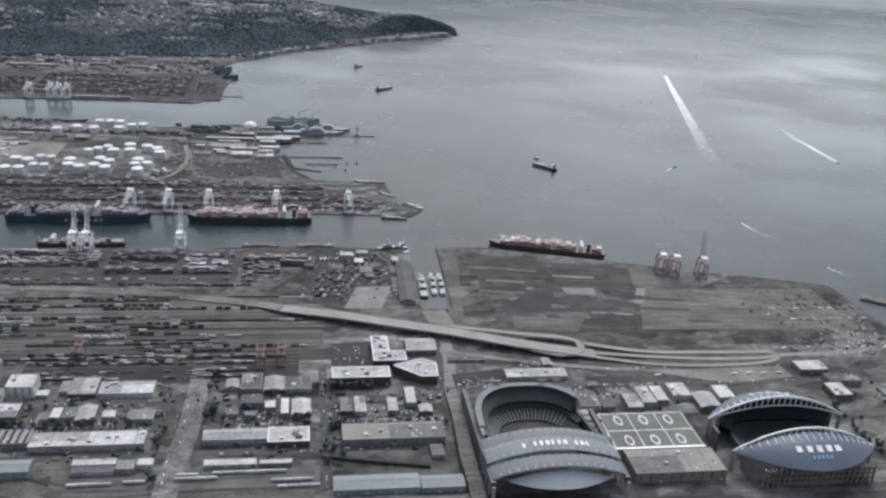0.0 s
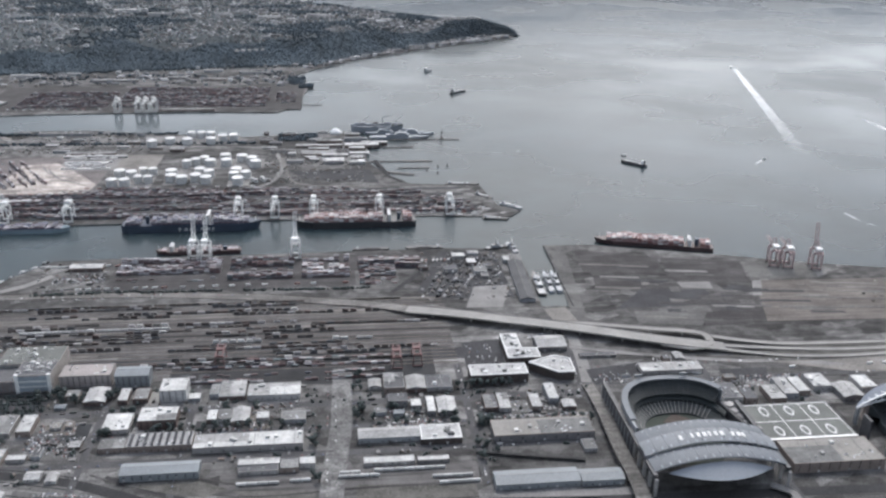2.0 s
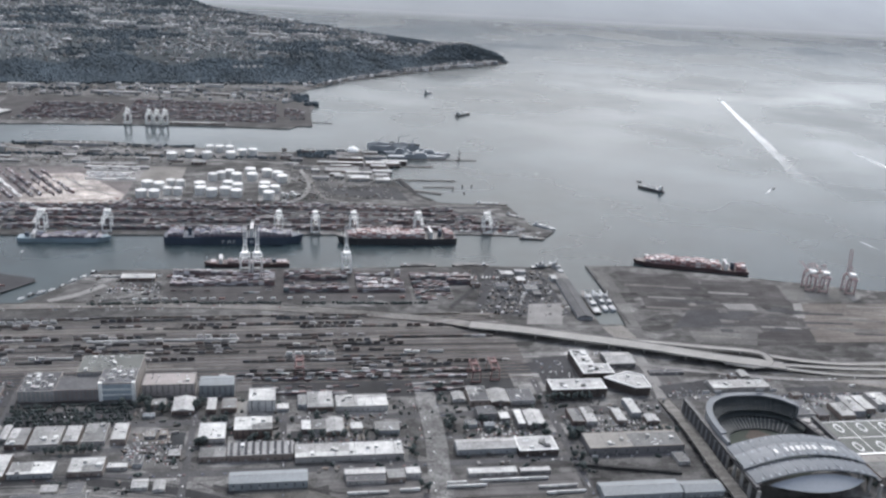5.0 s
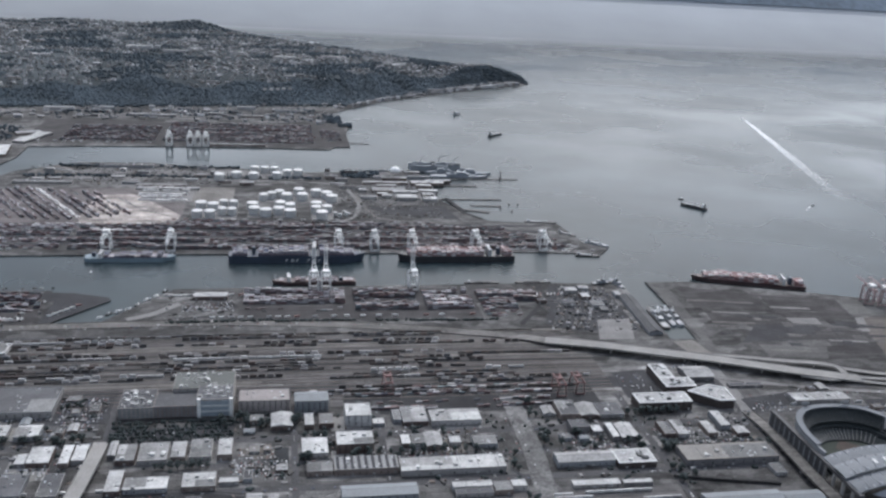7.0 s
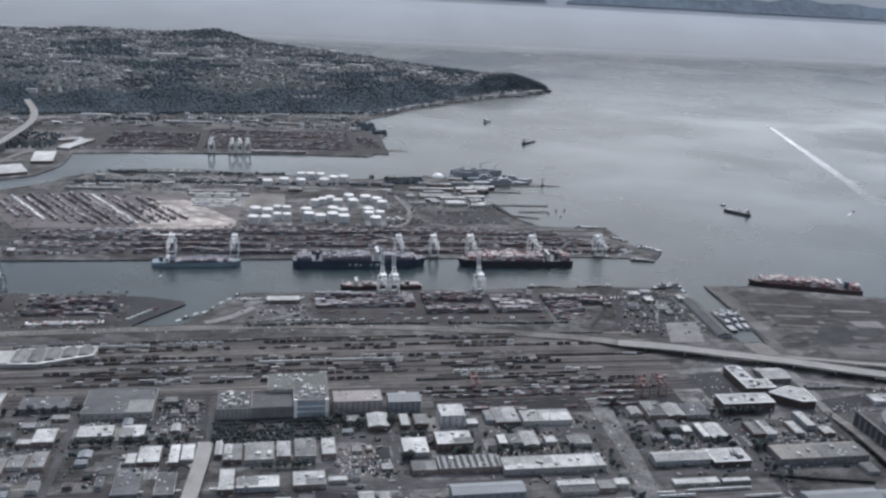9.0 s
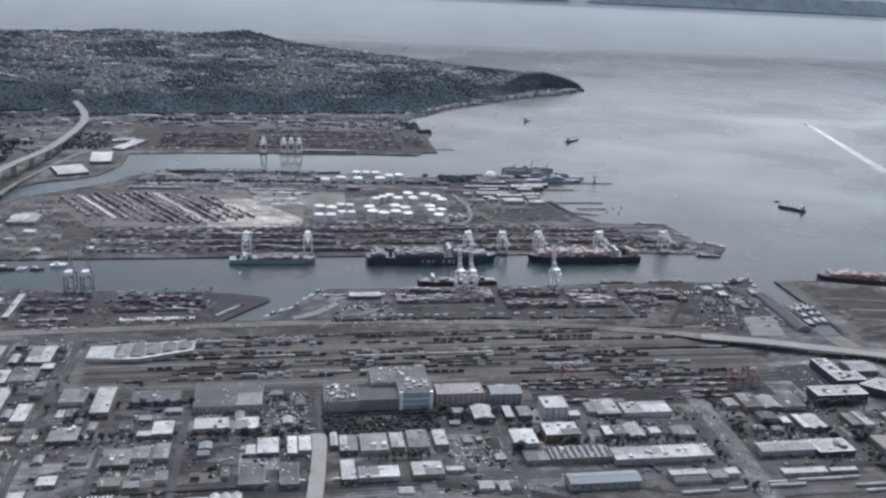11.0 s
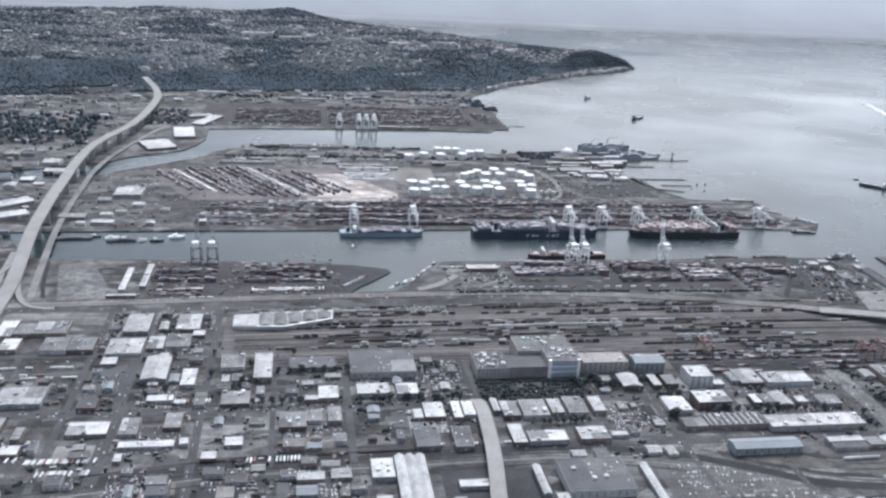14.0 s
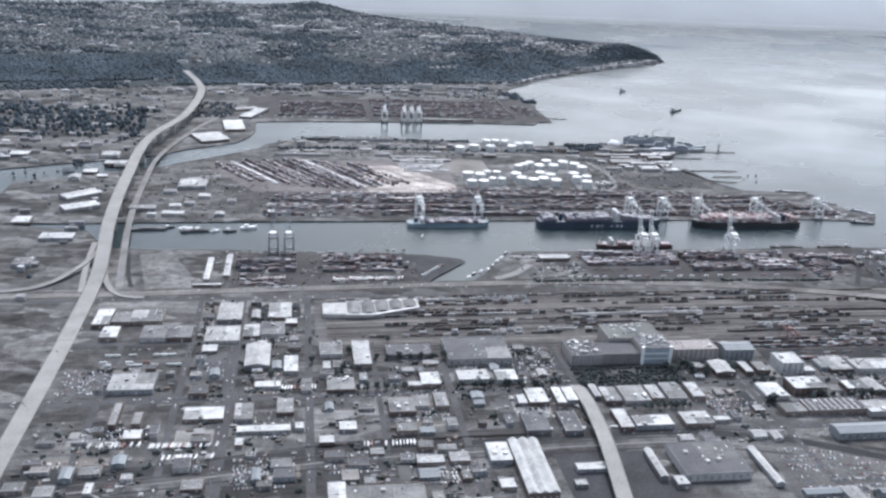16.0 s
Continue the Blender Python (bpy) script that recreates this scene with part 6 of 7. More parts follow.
bowl(FX, FY, g, "upper_stand", M_SEAT, (40, 28), (47, 42), 8.0, 17.5, -152, -28, n=40, power=3.2)
bowl(FX, FY, g, "upper_stand", M_SEAT, (40, 28), (47, 42), 8.0, 17.5, 28, 152, n=40, power=3.2)
bowl(FX, FY, g, "outer_wall", M_BRICK, (47, 42), (48.5, 44), 0.5, 16.0, -154, -26, n=40, steps=1, power=3.2)
bowl(FX, FY, g, "outer_wall", M_BRICK, (47, 42), (48.5, 44), 0.5, 16.0, 26, 154, n=40, steps=1, power=3.2)
for k in range(22):
    x = FX - 42 + 4 * k
    part("wall_pier", Shape().box(x - 0.5, FY - 44.6, 0, x + 0.5, FY - 43.6, 15), M_BRICK, g)
for z in (4, 8, 12):
    part("gallery", Shape().box(FX - 41, FY - 44.4, z, FX + 41, FY - 43.5, z + 1.2), M_DARKSTEEL, g)


def lens_roof(side):
    """One stadium roof: an arch truss along its inner edge, the panel falling to the outer edge."""
    sh, n, m = Shape(), 36, 6
    yin = FY + side * 22

    def point(u, v):
        k = 1 - u * u
        return FX + 55 * u, yin + side * 29 * v * k, 14.0 + (15.5 * (1 - v) + 3.0 * v + 2.2 * math.sin(math.pi * v)) * k
    for i in range(n + 1):
        for j in range(m + 1):
            sh.v.append(point(-1 + 2 * i / n, j / m))
    for i in range(n):
        for j in range(m):
            a = i * (m + 1) + j
            sh.f.append((a, a + m + 1, a + m + 2, a + 1) if side > 0 else (a, a + 1, a + m + 2, a + m + 1))
    low = len(sh.v)
    sh.v.extend([(x, y, z - 0.7) for x, y, z in sh.v[:low]])
    sh.f.extend([tuple(low + q for q in reversed(f)) for f in sh.f[:]])
    part("roof", sh, M_NAVYROOF, g, "navy blue curved roof")
    for i in range(24):
        a, b = -1 + 2 * i / 24, -1 + 2 * (i + 1) / 24
        za, zb = [14.2 + 17.6 * (1 - u * u) for u in (a, b)]
        la, lb = [13.6 + 10.5 * (1 - u * u) for u in (a, b)]
        part("arch_chord", Shape().beam((FX + 55 * a, yin - side * 1.2, za), (FX + 55 * b, yin - side * 1.2, zb), 1.2, 1.1), M_TRUSS, g)
        part("lower_chord", Shape().beam((FX + 55 * a, yin - side * 1.2, la), (FX + 55 * b, yin - side * 1.2, lb), 0.8, 0.8), M_TRUSS, g)
        if 0 < i:
            part("truss_post", Shape().beam((FX + 55 * a, yin - side * 1.2, la), (FX + 55 * a, yin - side * 1.2, za), 0.6), M_TRUSS, g)
    for i in range(1, 20):
        u = -1 + 2 * i / 20
        p0, p1 = point(u, 0.02), point(u, 0.30)
        part("roof_fin", Shape().beam((p0[0], p0[1], p0[2] + 0.4), (p1[0], p1[1], p1[2] + 0.4), 0.6, 0.7), M_TRUSS, g)
    for k in range(5):
        u = -0.27 + 0.135 * k
        p0, p1 = point(u, 0.44), point(u, 0.60)
        part("roof_mark", Shape().beam((p0[0], p0[1], p0[2] + 0.4), (p1[0], p1[1], p1[2] + 0.4), 4.2, 0.3), M_WHITE, g, "plain white painted mark")
        p0, p1 = point(-0.12 + 0.06 * k, 0.68), point(-0.12 + 0.06 * k, 0.76)
        part("roof_mark", Shape().beam((p0[0], p0[1], p0[2] + 0.4), (p1[0], p1[1], p1[2] + 0.4), 1.9, 0.3), M_CYAN, g, "plain small light-blue painted mark")
    for u in (-1, 1):
        part("arch_foot", Shape().block(FX + 54 * u, yin - side * 1.2, 0, 14.6, 1.8, 2.6), M_STEEL, g)


lens_roof(-1)
lens_roof(1)
TAKEN.append((300, 448, 418, 562))
part("screen_tower", Shape().box(FX - 60, FY - 5, 0, FX - 58.5, FY + 5, 19), M_DARKSTEEL, g)
# ---- slip, coast guard pier, works yard ----
g = thing("pier_shed", "long dark-roofed shed on the pier", "building", pose(105, 802, 0, rz=-3))
part("wall", Shape().box(-7.4, -48, 0, 7.4, 48, 3.4), M_WALL, g)
part("roof", Shape().gable(-7.8, -48.4, 7.8, 48.4, 3.4, 5.4, "y"), ROOFS["d"], g)
part("ridge_vent", Shape().box(-0.5, -47, 5.2, 0.5, 47, 5.8), ROOFS["g"], g)
TAKEN.append((96, 750, 120, 852))


M_CUTTER = surface("pale_grey_ship_paint", (0.25, 0.265, 0.28), 0.5, var=0.25, scale=0.3, fine=1.5)


def cutter(x, y, L, B, turn, hull, label):
    g = thing("patrol_ship", label, "ship", pose(x, y, -1.2, rz=turn), "ships in the slip")
    part("hull", hull_shape(L, B, 2.4, bow=0.3), hull, g)
    part("main_deck", Shape().box(-L * 0.47, -B * 0.42, 2.4, L * 0.22, B * 0.42, 2.55), M_DARKSTEEL, g)
    part("superstructure", Shape().box(-L * 0.22, -B * 0.36, 2.5, L * 0.16, B * 0.36, 4.4), M_CUTTER, g)
    part("bridge", Shape().box(L * 0.02, -B * 0.3, 4.4, L * 0.13, B * 0.3, 6.4), M_CUTTER, g)
    for u in (-0.2, -0.12, 0.17, 0.22):
        part("deck_locker", Shape().box(L * u, -B * 0.2, 4.4 if u < 0 else 2.5, L * u + 1.6, B * 0.15, 5.2 if u < 0 else 3.5), M_DARKSTEEL if u < -0.15 else M_WHITE, g)
    part("window_band", Shape().box(L * 0.13, -B * 0.28, 5.4, L * 0.133, B * 0.28, 5.9), M_DARKSTEEL, g)
    part("hangar", Shape().box(-L * 0.24, -B * 0.3, 4.4, -L * 0.1, B * 0.3, 5.6), M_STEEL, g)
    part("funnel", Shape().box(-L * 0.07, -1, 4.4, -L * 0.01, 1, 7.0), M_DARKSTEEL, g)
    part("mast", Shape().beam((L * 0.04, 0, 6.4), (L * 0.03, 0, 12), 0.5).beam((L * 0.035, -1.4, 9.5), (L * 0.035, 1.4, 9.5), 0.25), M_WHITE, g)
    part("deck_gun", Shape().box(L * 0.27, -0.8, 2.7, L * 0.32, 0.8, 3.8).beam((L * 0.32, 0, 3.4), (L * 0.37, 0, 3.7), 0.25), M_STEEL, g)
    part("helicopter_deck", Shape().box(-L * 0.46, -B * 0.38, 2.55, -L * 0.27, B * 0.38, 2.75), M_STEEL, g)


cutter(121.6, 797, 58, 9.0, 88, M_BLACKHULL, "dark-hulled patrol ship with pale upper works")
cutter(132.6, 800, 52, 6.4, 87.5, M_NAVYGREY, "grey patrol ship moored beside its twin")
cutter(140.6, 800, 52, 6.4, 87.5, M_NAVYGREY, "grey patrol ship moored along the quay")
cutter(113, 893, 32, 7, 100, M_CUTTER, "grey ship at the head of the pier")
cutter(96, 894, 26, 6, 10, M_BLACKHULL, "dark work ship beside the pier head")
sh = Shape()
for k in range(36):
    sh.block(144.4 + 0.16 * k, 744 + 4.2 * k, -1.5, 0.8, 1.3, 1.8)
single("quay_fender", sh, M_DARKSTEEL, "row of dark timber fenders along the quay", "fender", kind="stuff")
for q in ((4, 838, 14, 846, 3.5, "d"), (42, 862, 56, 872, 5, "w"), (60, 872, 72, 880, 4, "l"), (70, 838, 82, 848, 3, "d"), (66, 812, 74, 828, 3, "g")):
    store(*q)
# rows of trucks, boxes and gear in the works yard
M_GEAR = surface("works_yard_gear", (0.1, 0.1, 0.1), 0.7, var=0.2, pieces="island", stops=[(0.05, 0.05, 0.052), (0.12, 0.115, 0.11), (0.035, 0.036, 0.04), (0.22, 0.22, 0.225), (0.07, 0.065, 0.06), (0.36, 0.36, 0.36), (0.06, 0.065, 0.075), (0.05, 0.045, 0.042), (0.04, 0.04, 0.04)])
rg, sh = random.Random(77), Shape()
for k in range(11):
    u = 0.0
    while u < 112:
        x, y = 2 + 7.2 * k + 0.4 * u + rg.uniform(-0.7, 0.7), 774 + u * 0.93
        L = rg.uniform(2.0, 6.5)
        if rg.random() < 0.86 and x < 90 and y < 882 and not (38 + (y - 744) * 0.3 < x and y < 797):
            sh.block(x, y, 0.05, rg.choice((0.8, 1.2, 1.6, 2.6)), L, rg.uniform(1.2, 3.2), 1.17 + rg.choice((0, 0, 0, 1.57)))
        u += L + rg.uniform(0.4, 3.0)
single("works_gear", sh, M_GEAR, "dark rows of trucks, boxes and gear in the works yard", "yard goods", kind="stuff")

# ---- rail yard ----
M_RAIL = surface("steel_rails", (0.16, 0.13, 0.11), 0.5, 0.5)
M_SLEEPER = surface("track_bed", (0.068, 0.064, 0.062), 0.95, var=0.3, scale=0.2, fine=1.5)
M_CAR = surface("freight_car_paint", (0.1, 0.08, 0.07), 0.7, var=0.2, scale=0.4, fine=2, pieces="object",
                stops=[(0.06, 0.045, 0.042), (0.04, 0.04, 0.043), (0.085, 0.06, 0.054), (0.15, 0.145, 0.14), (0.055, 0.05, 0.048), (0.09, 0.078, 0.07), (0.055, 0.06, 0.068), (0.44, 0.43, 0.42), (0.048, 0.044, 0.044), (0.34, 0.33, 0.33)])
M_CARWHITE = surface("white_freight_car_paint", (0.46, 0.46, 0.45), 0.6, var=0.2, scale=0.3, fine=2, pieces="object", spread=0.25)


def car_mesh(kind, material):
    sh = Shape()
    if kind == "box":
        sh.box(-3.3, -0.65, 0.5, 3.3, 0.65, 2.1)
        sh.gable(-3.3, -0.65, 3.3, 0.65, 2.1, 2.3)
    elif kind == "tank":
        for k in range(8):
            a, b = radians(45 * k), radians(45 * k + 45)
            sh.add([(x, 0.65 * math.cos(c), 1.25 + 0.65 * math.sin(c)) for x in (-3.1, 3.1) for c in (a, b)], [(0, 1, 3, 2)])
        sh.disc(0, 0, 1.85, 2.15, 0.4, n=8)
    elif kind == "hopper":
        sh.prism([(-3.1, -0.65), (3.1, -0.65), (3.1, 0.65), (-3.1, 0.65)], 1.0, 2.0)
        sh.prism([(-2.0, -0.5), (2.0, -0.5), (2.0, 0.5), (-2.0, 0.5)], 0.4, 1.0, [(-3.0, -0.6), (3.0, -0.6), (3.0, 0.6), (-3.0, 0.6)])
    else:
        sh.box(-3.4, -0.6, 0.5, 3.4, 0.6, 0.8)
        sh.box(-2.8, -0.55, 0.8, 2.5, 0.55, 1.95)
        sh.box(-2.8, -0.53, 1.97, 2.5, 0.53, 3.0)
    for x in (-2.3, 2.3):
        sh.box(x - 0.7, -0.5, 0.05, x + 0.7, 0.5, 0.45)
    return sh.mesh("freight_car", material)


CARS = [car_mesh(k, M_CAR) for k in ("box", "tank", "hopper", "well")]
WHITECARS = [car_mesh(k, M_CARWHITE) for k in ("box", "well")]


def yard_y(x, lane):
    """The tracks fan slightly with the highway beside them."""
    return lane + 10 * math.sin((x + 560) / 560 * 2.2) * (lane - 640) / 130


def train(x0, lane, n, cars, label, skip=0.0, seed=0):
    rg = random.Random(seed)
    g = thing("freight_train", label, "train", pose(0, 0, 0.12), "freight trains")
    x, kind = x0, rg.choice(cars)
    for k in range(n):
        if rg.random() < 0.25:
            kind = rg.choice(cars)
        if rg.random() >= skip:
            y0, y1 = yard_y(x, lane), yard_y(x + 7, lane)
            share("freight_car", kind, g, pose(x, y0, 0, rz=math.degrees(math.atan2(y1 - y0, 7))))
        x += 7.1


M_GRAVELPALE = surface("pale_tan_gravel", (0.152, 0.144, 0.136), 0.95, var=0.3, scale=0.05, fine=0.8, spec=0.1, streak=0.3)
for k, (lane, w, mt) in enumerate(((764, 5, M_GRAVELPALE), (739, 13, M_GRAVELPALE), (724, 5, M_BALLASTDARK), (714, 5, M_GRAVELPALE), (703, 6, M_RAILDARK), (690, 7, M_BALLASTDARK), (674, 9, M_GRAVELPALE), (661, 5, M_RAILDARK))):
    ribbon([(x, yard_y(x, lane), 0.05 + 0.004 * k) for x in range(-580, 21 if lane > 680 else -230, 60)], w, 0.2, mt, "rail_bed", "long strip of worn gravel in the freight yard", "rail bed", step=30)
patch("rail_bed", -108, 643, 214, 52, M_RAILDARK, "dark oily ground of the container rail yard", 0, 0.062, "rail bed")
LANES = [644 + 5.6 * k for k in range(22)]
for k, lane in enumerate(LANES):
    pts = [(x, yard_y(x, lane), 0.1) for x in range(-580, 21, 60)]
    ribbon(pts, 2.1, 0.15, M_SLEEPER, "track", "dark rail track in the freight yard", "track", step=30)
    sh = Shape()
    for a, b in zip(pts, pts[1:]):
        for o in (-0.33, 0.33):
            sh.beam((a[0], a[1] + o, 0.16), (b[0], b[1] + o, 0.16), 0.12, 0.1)
    single("rails", sh, M_RAIL, "pair of worn steel rails", "rails", kind="stuff")
rg = random.Random(11)
for k, lane in enumerate(LANES):
    x = -570 + rg.uniform(0, 70)
    while x < -90:
        n = rg.randint(6, 24)
        n = min(n, int((10 - x) / 7.1))
        if rg.random() < 0.8 and n > 3 and k != 8 and not (lane < 680 and x < -290):
            white = rg.random() < 0.04
            train(x, lane, n, WHITECARS if white else CARS, "string of white freight cars on the yard track" if white else "string of dark brown and grey freight cars", 0.12, 100 + k * 7 + int(x))
        x += n * 7.1 + rg.uniform(10, 60)
for k, (x0, lane, n) in enumerate(((-506, 688.8, 24), (-199, 688.8, 8), (-82, 688.8, 5))):
    train(x0, lane, n, WHITECARS, "string of white freight cars on the yard track", 0.3, 900 + k)
for k, y in enumerate((624, 634, 646, 657)):
    container_block(-205, y, -35, y + 5, M_BOX, 300 + k, rows=3, gap=2, tiers=2, fill=0.75)


M_CRANERED = surface("dull_red_crane_paint", (0.14, 0.072, 0.07), 0.7, var=0.25, scale=0.3, fine=2)


def yard_crane(x, y):
    g = thing("yard_gantry_crane", "dull red travelling gantry crane over the container rows", "crane", pose(x, y, 0), "rail yard cranes")
    for u in (-4, 4):
        for v in (-9, 9):
            part("leg", Shape().beam((u, v, 0), (u * 0.7, v, 11), 0.6), M_CRANERED, g)
        part("girder", Shape().box(u * 0.7 - 0.5, -11, 11, u * 0.7 + 0.5, 11, 12.2), M_CRANERED, g)
    for v in (-9, 9):
        part("cross_beam", Shape().box(-3, v - 0.4, 11, 3, v + 0.4, 12), M_CRANERED, g)
        part("sill", Shape().box(-4.4, v - 0.4, 0.3, 4.4, v + 0.4, 1.1), M_CRANERED, g)
    part("trolley", Shape().box(-2.4, -2, 12.2, 2.4, 2, 13.6), M_CRANERED, g)


yard_crane(-32, 645)
yard_crane(-15, 648)
yard_crane(-177, 658)

# main line trains by the ball park
M_BLACKCAR = surface("black_hopper_paint", (0.03, 0.03, 0.031), 0.8, var=0.25, scale=0.3, fine=2)
BLACKCARS = [car_mesh(k, M_BLACKCAR) for k in ("box", "hopper")]
COACHES = [car_mesh("box", M_CARWHITE)]
COACH = "white passenger cars standing on the siding"
for k, (x0, y, n, mt, lab, rz) in enumerate(((18, 514, 11, BLACKCARS, "long string of black freight cars by the works", -12), (18.3, 512.2, 11, BLACKCARS, "second string of black freight cars by the works", -12), (-77, 498, 2, COACHES, COACH, 0), (-54, 499, 7, COACHES, COACH, 0), (-78, 494, 4, COACHES, COACH, 0), (-15, 489, 4, COACHES, COACH, 0),
                                             (-11, 482, 4, COACHES, COACH, 1), (-145, 491.5, 4, COACHES, COACH, 0), (-110, 492.5, 2, COACHES, COACH, 1), (-130, 468, 3, COACHES, COACH, 0), (-60, 458, 6, BLACKCARS, "dark freight cars on the main line", 1), (30, 459, 9, BLACKCARS, "dark freight cars on the main line", -2))):
    g = thing("train", lab, "train", pose(x0, y, 0.15, rz=rz), "standing trains")
    rgt = random.Random(k)
    for i in range(n):
        share("rail_car", rgt.choice(mt), g, pose(7.0 * i, 0, 0))

# ---- vehicles ----
M_VEHICLE = surface("car_paint", (0.4, 0.4, 0.4), 0.35, var=0.05, pieces="island",
                    stops=[(0.52, 0.52, 0.52), (0.06, 0.06, 0.065), (0.28, 0.29, 0.30), (0.12, 0.12, 0.13), (0.64, 0.64, 0.63), (0.15, 0.06, 0.06), (0.08, 0.10, 0.15), (0.22, 0.22, 0.22)])
M_TRAILER = surface("trailer_paint", (0.6, 0.6, 0.6), 0.5, var=0.1, pieces="island", stops=[(0.68, 0.68, 0.66), (0.60, 0.60, 0.58), (0.30, 0.30, 0.30), (0.66, 0.66, 0.64), (0.20, 0.10, 0.09), (0.55, 0.55, 0.53)])


def add_car(sh, x, y, z, turn):
    c, s_ = math.cos(turn), math.sin(turn)
    lo = [(-0.98, -0.4), (0.98, -0.4), (0.98, 0.4), (-0.98, 0.4)]
    hi = [(-0.7, -0.34), (0.45, -0.34), (0.45, 0.34), (-0.7, 0.34)]
    at = lambda q, k: [(x + c * a * k - s_ * b * k, y + s_ * a * k + c * b * k) for a, b in q]
    i = len(sh.v)
    A, B, C = at(lo, 1), at(hi, 1), at(hi, 0.86)
    sh.v.extend([(*p, z + 0.1) for p in A] + [(*p, z + 0.36) for p in A] + [(*p, z + 0.37) for p in B] + [(*p, z + 0.64) for p in C])
    sh.f.extend([[i + k for k in f] for f in ((0, 1, 5, 4), (1, 2, 6, 5), (2, 3, 7, 6), (3, 0, 4, 7), (4, 5, 9, 8), (5, 6, 10, 9), (6, 7, 11, 10), (7, 4, 8, 11), (8, 9, 13, 12), (9, 10, 14, 13), (10, 11, 15, 14), (11, 8, 12, 15), (12, 13, 14, 15))])


def car_park(x0, y0, x1, y1, seed, fill=0.6, along="x", label="parked cars of many colours in rows", z=0.12):
    rg, sh = random.Random(seed), Shape()
    y = y0
    while y < y1:
        x = x0
        while x < x1:
            if rg.random() < fill:
                add_car(sh, x + rg.uniform(-0.1, 0.1), y + rg.uniform(-0.15, 0.15), z, math.pi / 2 + rg.choice((0, math.pi)))
            x += 1.25
        y += rg.choice((2.3, 4.2))
    return single("parked_cars", sh, M_VEHICLE, label, "cars", kind="stuff")


def free(x0, y0, x1, y1, gap=1.0):
    return all(x1 + gap < a or x0 - gap > c or y1 + gap < b or y0 - gap > d for a, b, c, d in TAKEN)


rgp, sh = random.Random(61), Shape()
for row in range(15):
    v = row * 4.0 + (0, 1.4)[row % 2]
    u = 0.0
    while u < 110:
        x, y = -285 + u, 438 + v - 0.10 * u + 2.5 * math.sin(u * 0.05 + row)
        if rgp.random() < (0.8 if noise.noise(Vector((x * 0.05, y * 0.07, 3))) > -0.1 else 0.2) and y < 498 - 0.0045 * max(0, x + 285) ** 2 and x > -282 + 0.3 * row:
            add_car(sh, x, y + rgp.uniform(-0.3, 0.3), 0.05, 1.4 + rgp.uniform(-0.2, 0.2) + rgp.choice((0, math.pi)))
        u += 1.45
single("parked_cars", sh, M_VEHICLE, "parked cars in loose curving rows on worn asphalt", "cars", kind="stuff")
car_park(-432, 622, -396, 658, 2, 0.4)
car_park(-388, 594, -304, 606, 3, 0.05)
car_park(26, 555, 110, 561, 4, 0.5)
car_park(126, 601, 165, 618, 5, 0.25)
car_park(30, 634, 56, 672, 55, 0.1)
car_park(470, 640, 560, 690, 6, 0.12)
car_park(220, 585, 300, 600, 7, 0.4)
car_park(60, 682, 110, 690, 8, 0.3)
car_park(-776, 600, -744, 636, 9, 0.35)
car_park(-360, 830, -310, 850, 10, 0.5)
car_park(-430, 1112, -320, 1124, 13, 0.4)
car_park(10, 1018, 90, 1034, 14, 0.5)
car_park(-90, 1290, -40, 1320, 15, 0.4)
rg = random.Random(21)
streets, trucks = Shape(), Shape()
for y, x0, x1 in ((586, -800, 110), (590, -800, 110), (521.5, -600, 100), (555, -330, 20), (771, -800, -20), (600, 120, 560), (791, -800, -150), (797, -700, -200), (430, -600, 100), (712, -800, -600), (670, -800, -600), (626, 120, 430)):
    x = x0
    while x < x1:
        add_car(streets, x, y, 0.12, rg.choice((0, math.pi)))
        x += rg.expovariate(1 / 11) + 2.2
for xx, y0, y1 in ((-657, 440, 760), (-653, 440, 760), (-597, 440, 760), (-89, 430, 640), (-83, 430, 640), (114, 560, 700), (-255, 440, 640), (-190, 440, 640), (18, 480, 640), (-690, 440, 760)):
    y = y0
    while y < y1:
        add_car(streets, xx, y, 0.14, rg.choice((1.5708, -1.5708)))
        y += rg.expovariate(1 / 13) + 2.2
single("street_cars", streets, M_VEHICLE, "cars and vans standing along the streets", "cars", kind="stuff")


def add_trailer(x, y, turn):
    trucks.block(x, y, 0.45, 1.75, 5.4, 1.1, turn)
    trucks.block(x, y, 0.05, 0.45, 4.4, 0.8, turn)


for x0, x1, y, turn, step in ((-756, -690, 659, 0.05, 6.0), (-748, -694, 642, 0, 5.8), (-752, -700, 647, 0, 6.4), (-699, -655, 527, 1.4, 1.7), (-689, -658, 513, 1.4, 1.7), (-740, -705, 530, 1.4, 2.4), (-570, -500, 815, 1.5, 3.2), (-640, -600, 795, 0, 8), (-200, -30, 812, 0.0, 16),
                              (-330, -210, 812, 0.2, 9), (10, 60, 862, 1.2, 4), (300, 420, 612, 0.1, 14), (440, 560, 655, 0.3, 8), (-620, -590, 600, 1.5, 2.2), (-560, -520, 520, 1.5, 2.4), (-430, -340, 530, 0, 12),
                              (-640, -560, 1015, 0, 9), (-560, -140, 1110, 0, 12), (-740, -660, 1180, 0.6, 7), (-380, -300, 870, 0.5, 5), (20, 100, 1012, 0, 7), (-400, -180, 1130, 0, 15), (-700, -480, 1580, 0, 14),
                              (470, 560, 735, -0.2, 9), (480, 560, 712, -0.2, 7), (560, 60, 0, 0, 1)):
    x = x0
    while x < x1:
        if rg.random() < 0.75:
            add_trailer(x, y + rg.uniform(-0.3, 0.3), turn)
        x += step
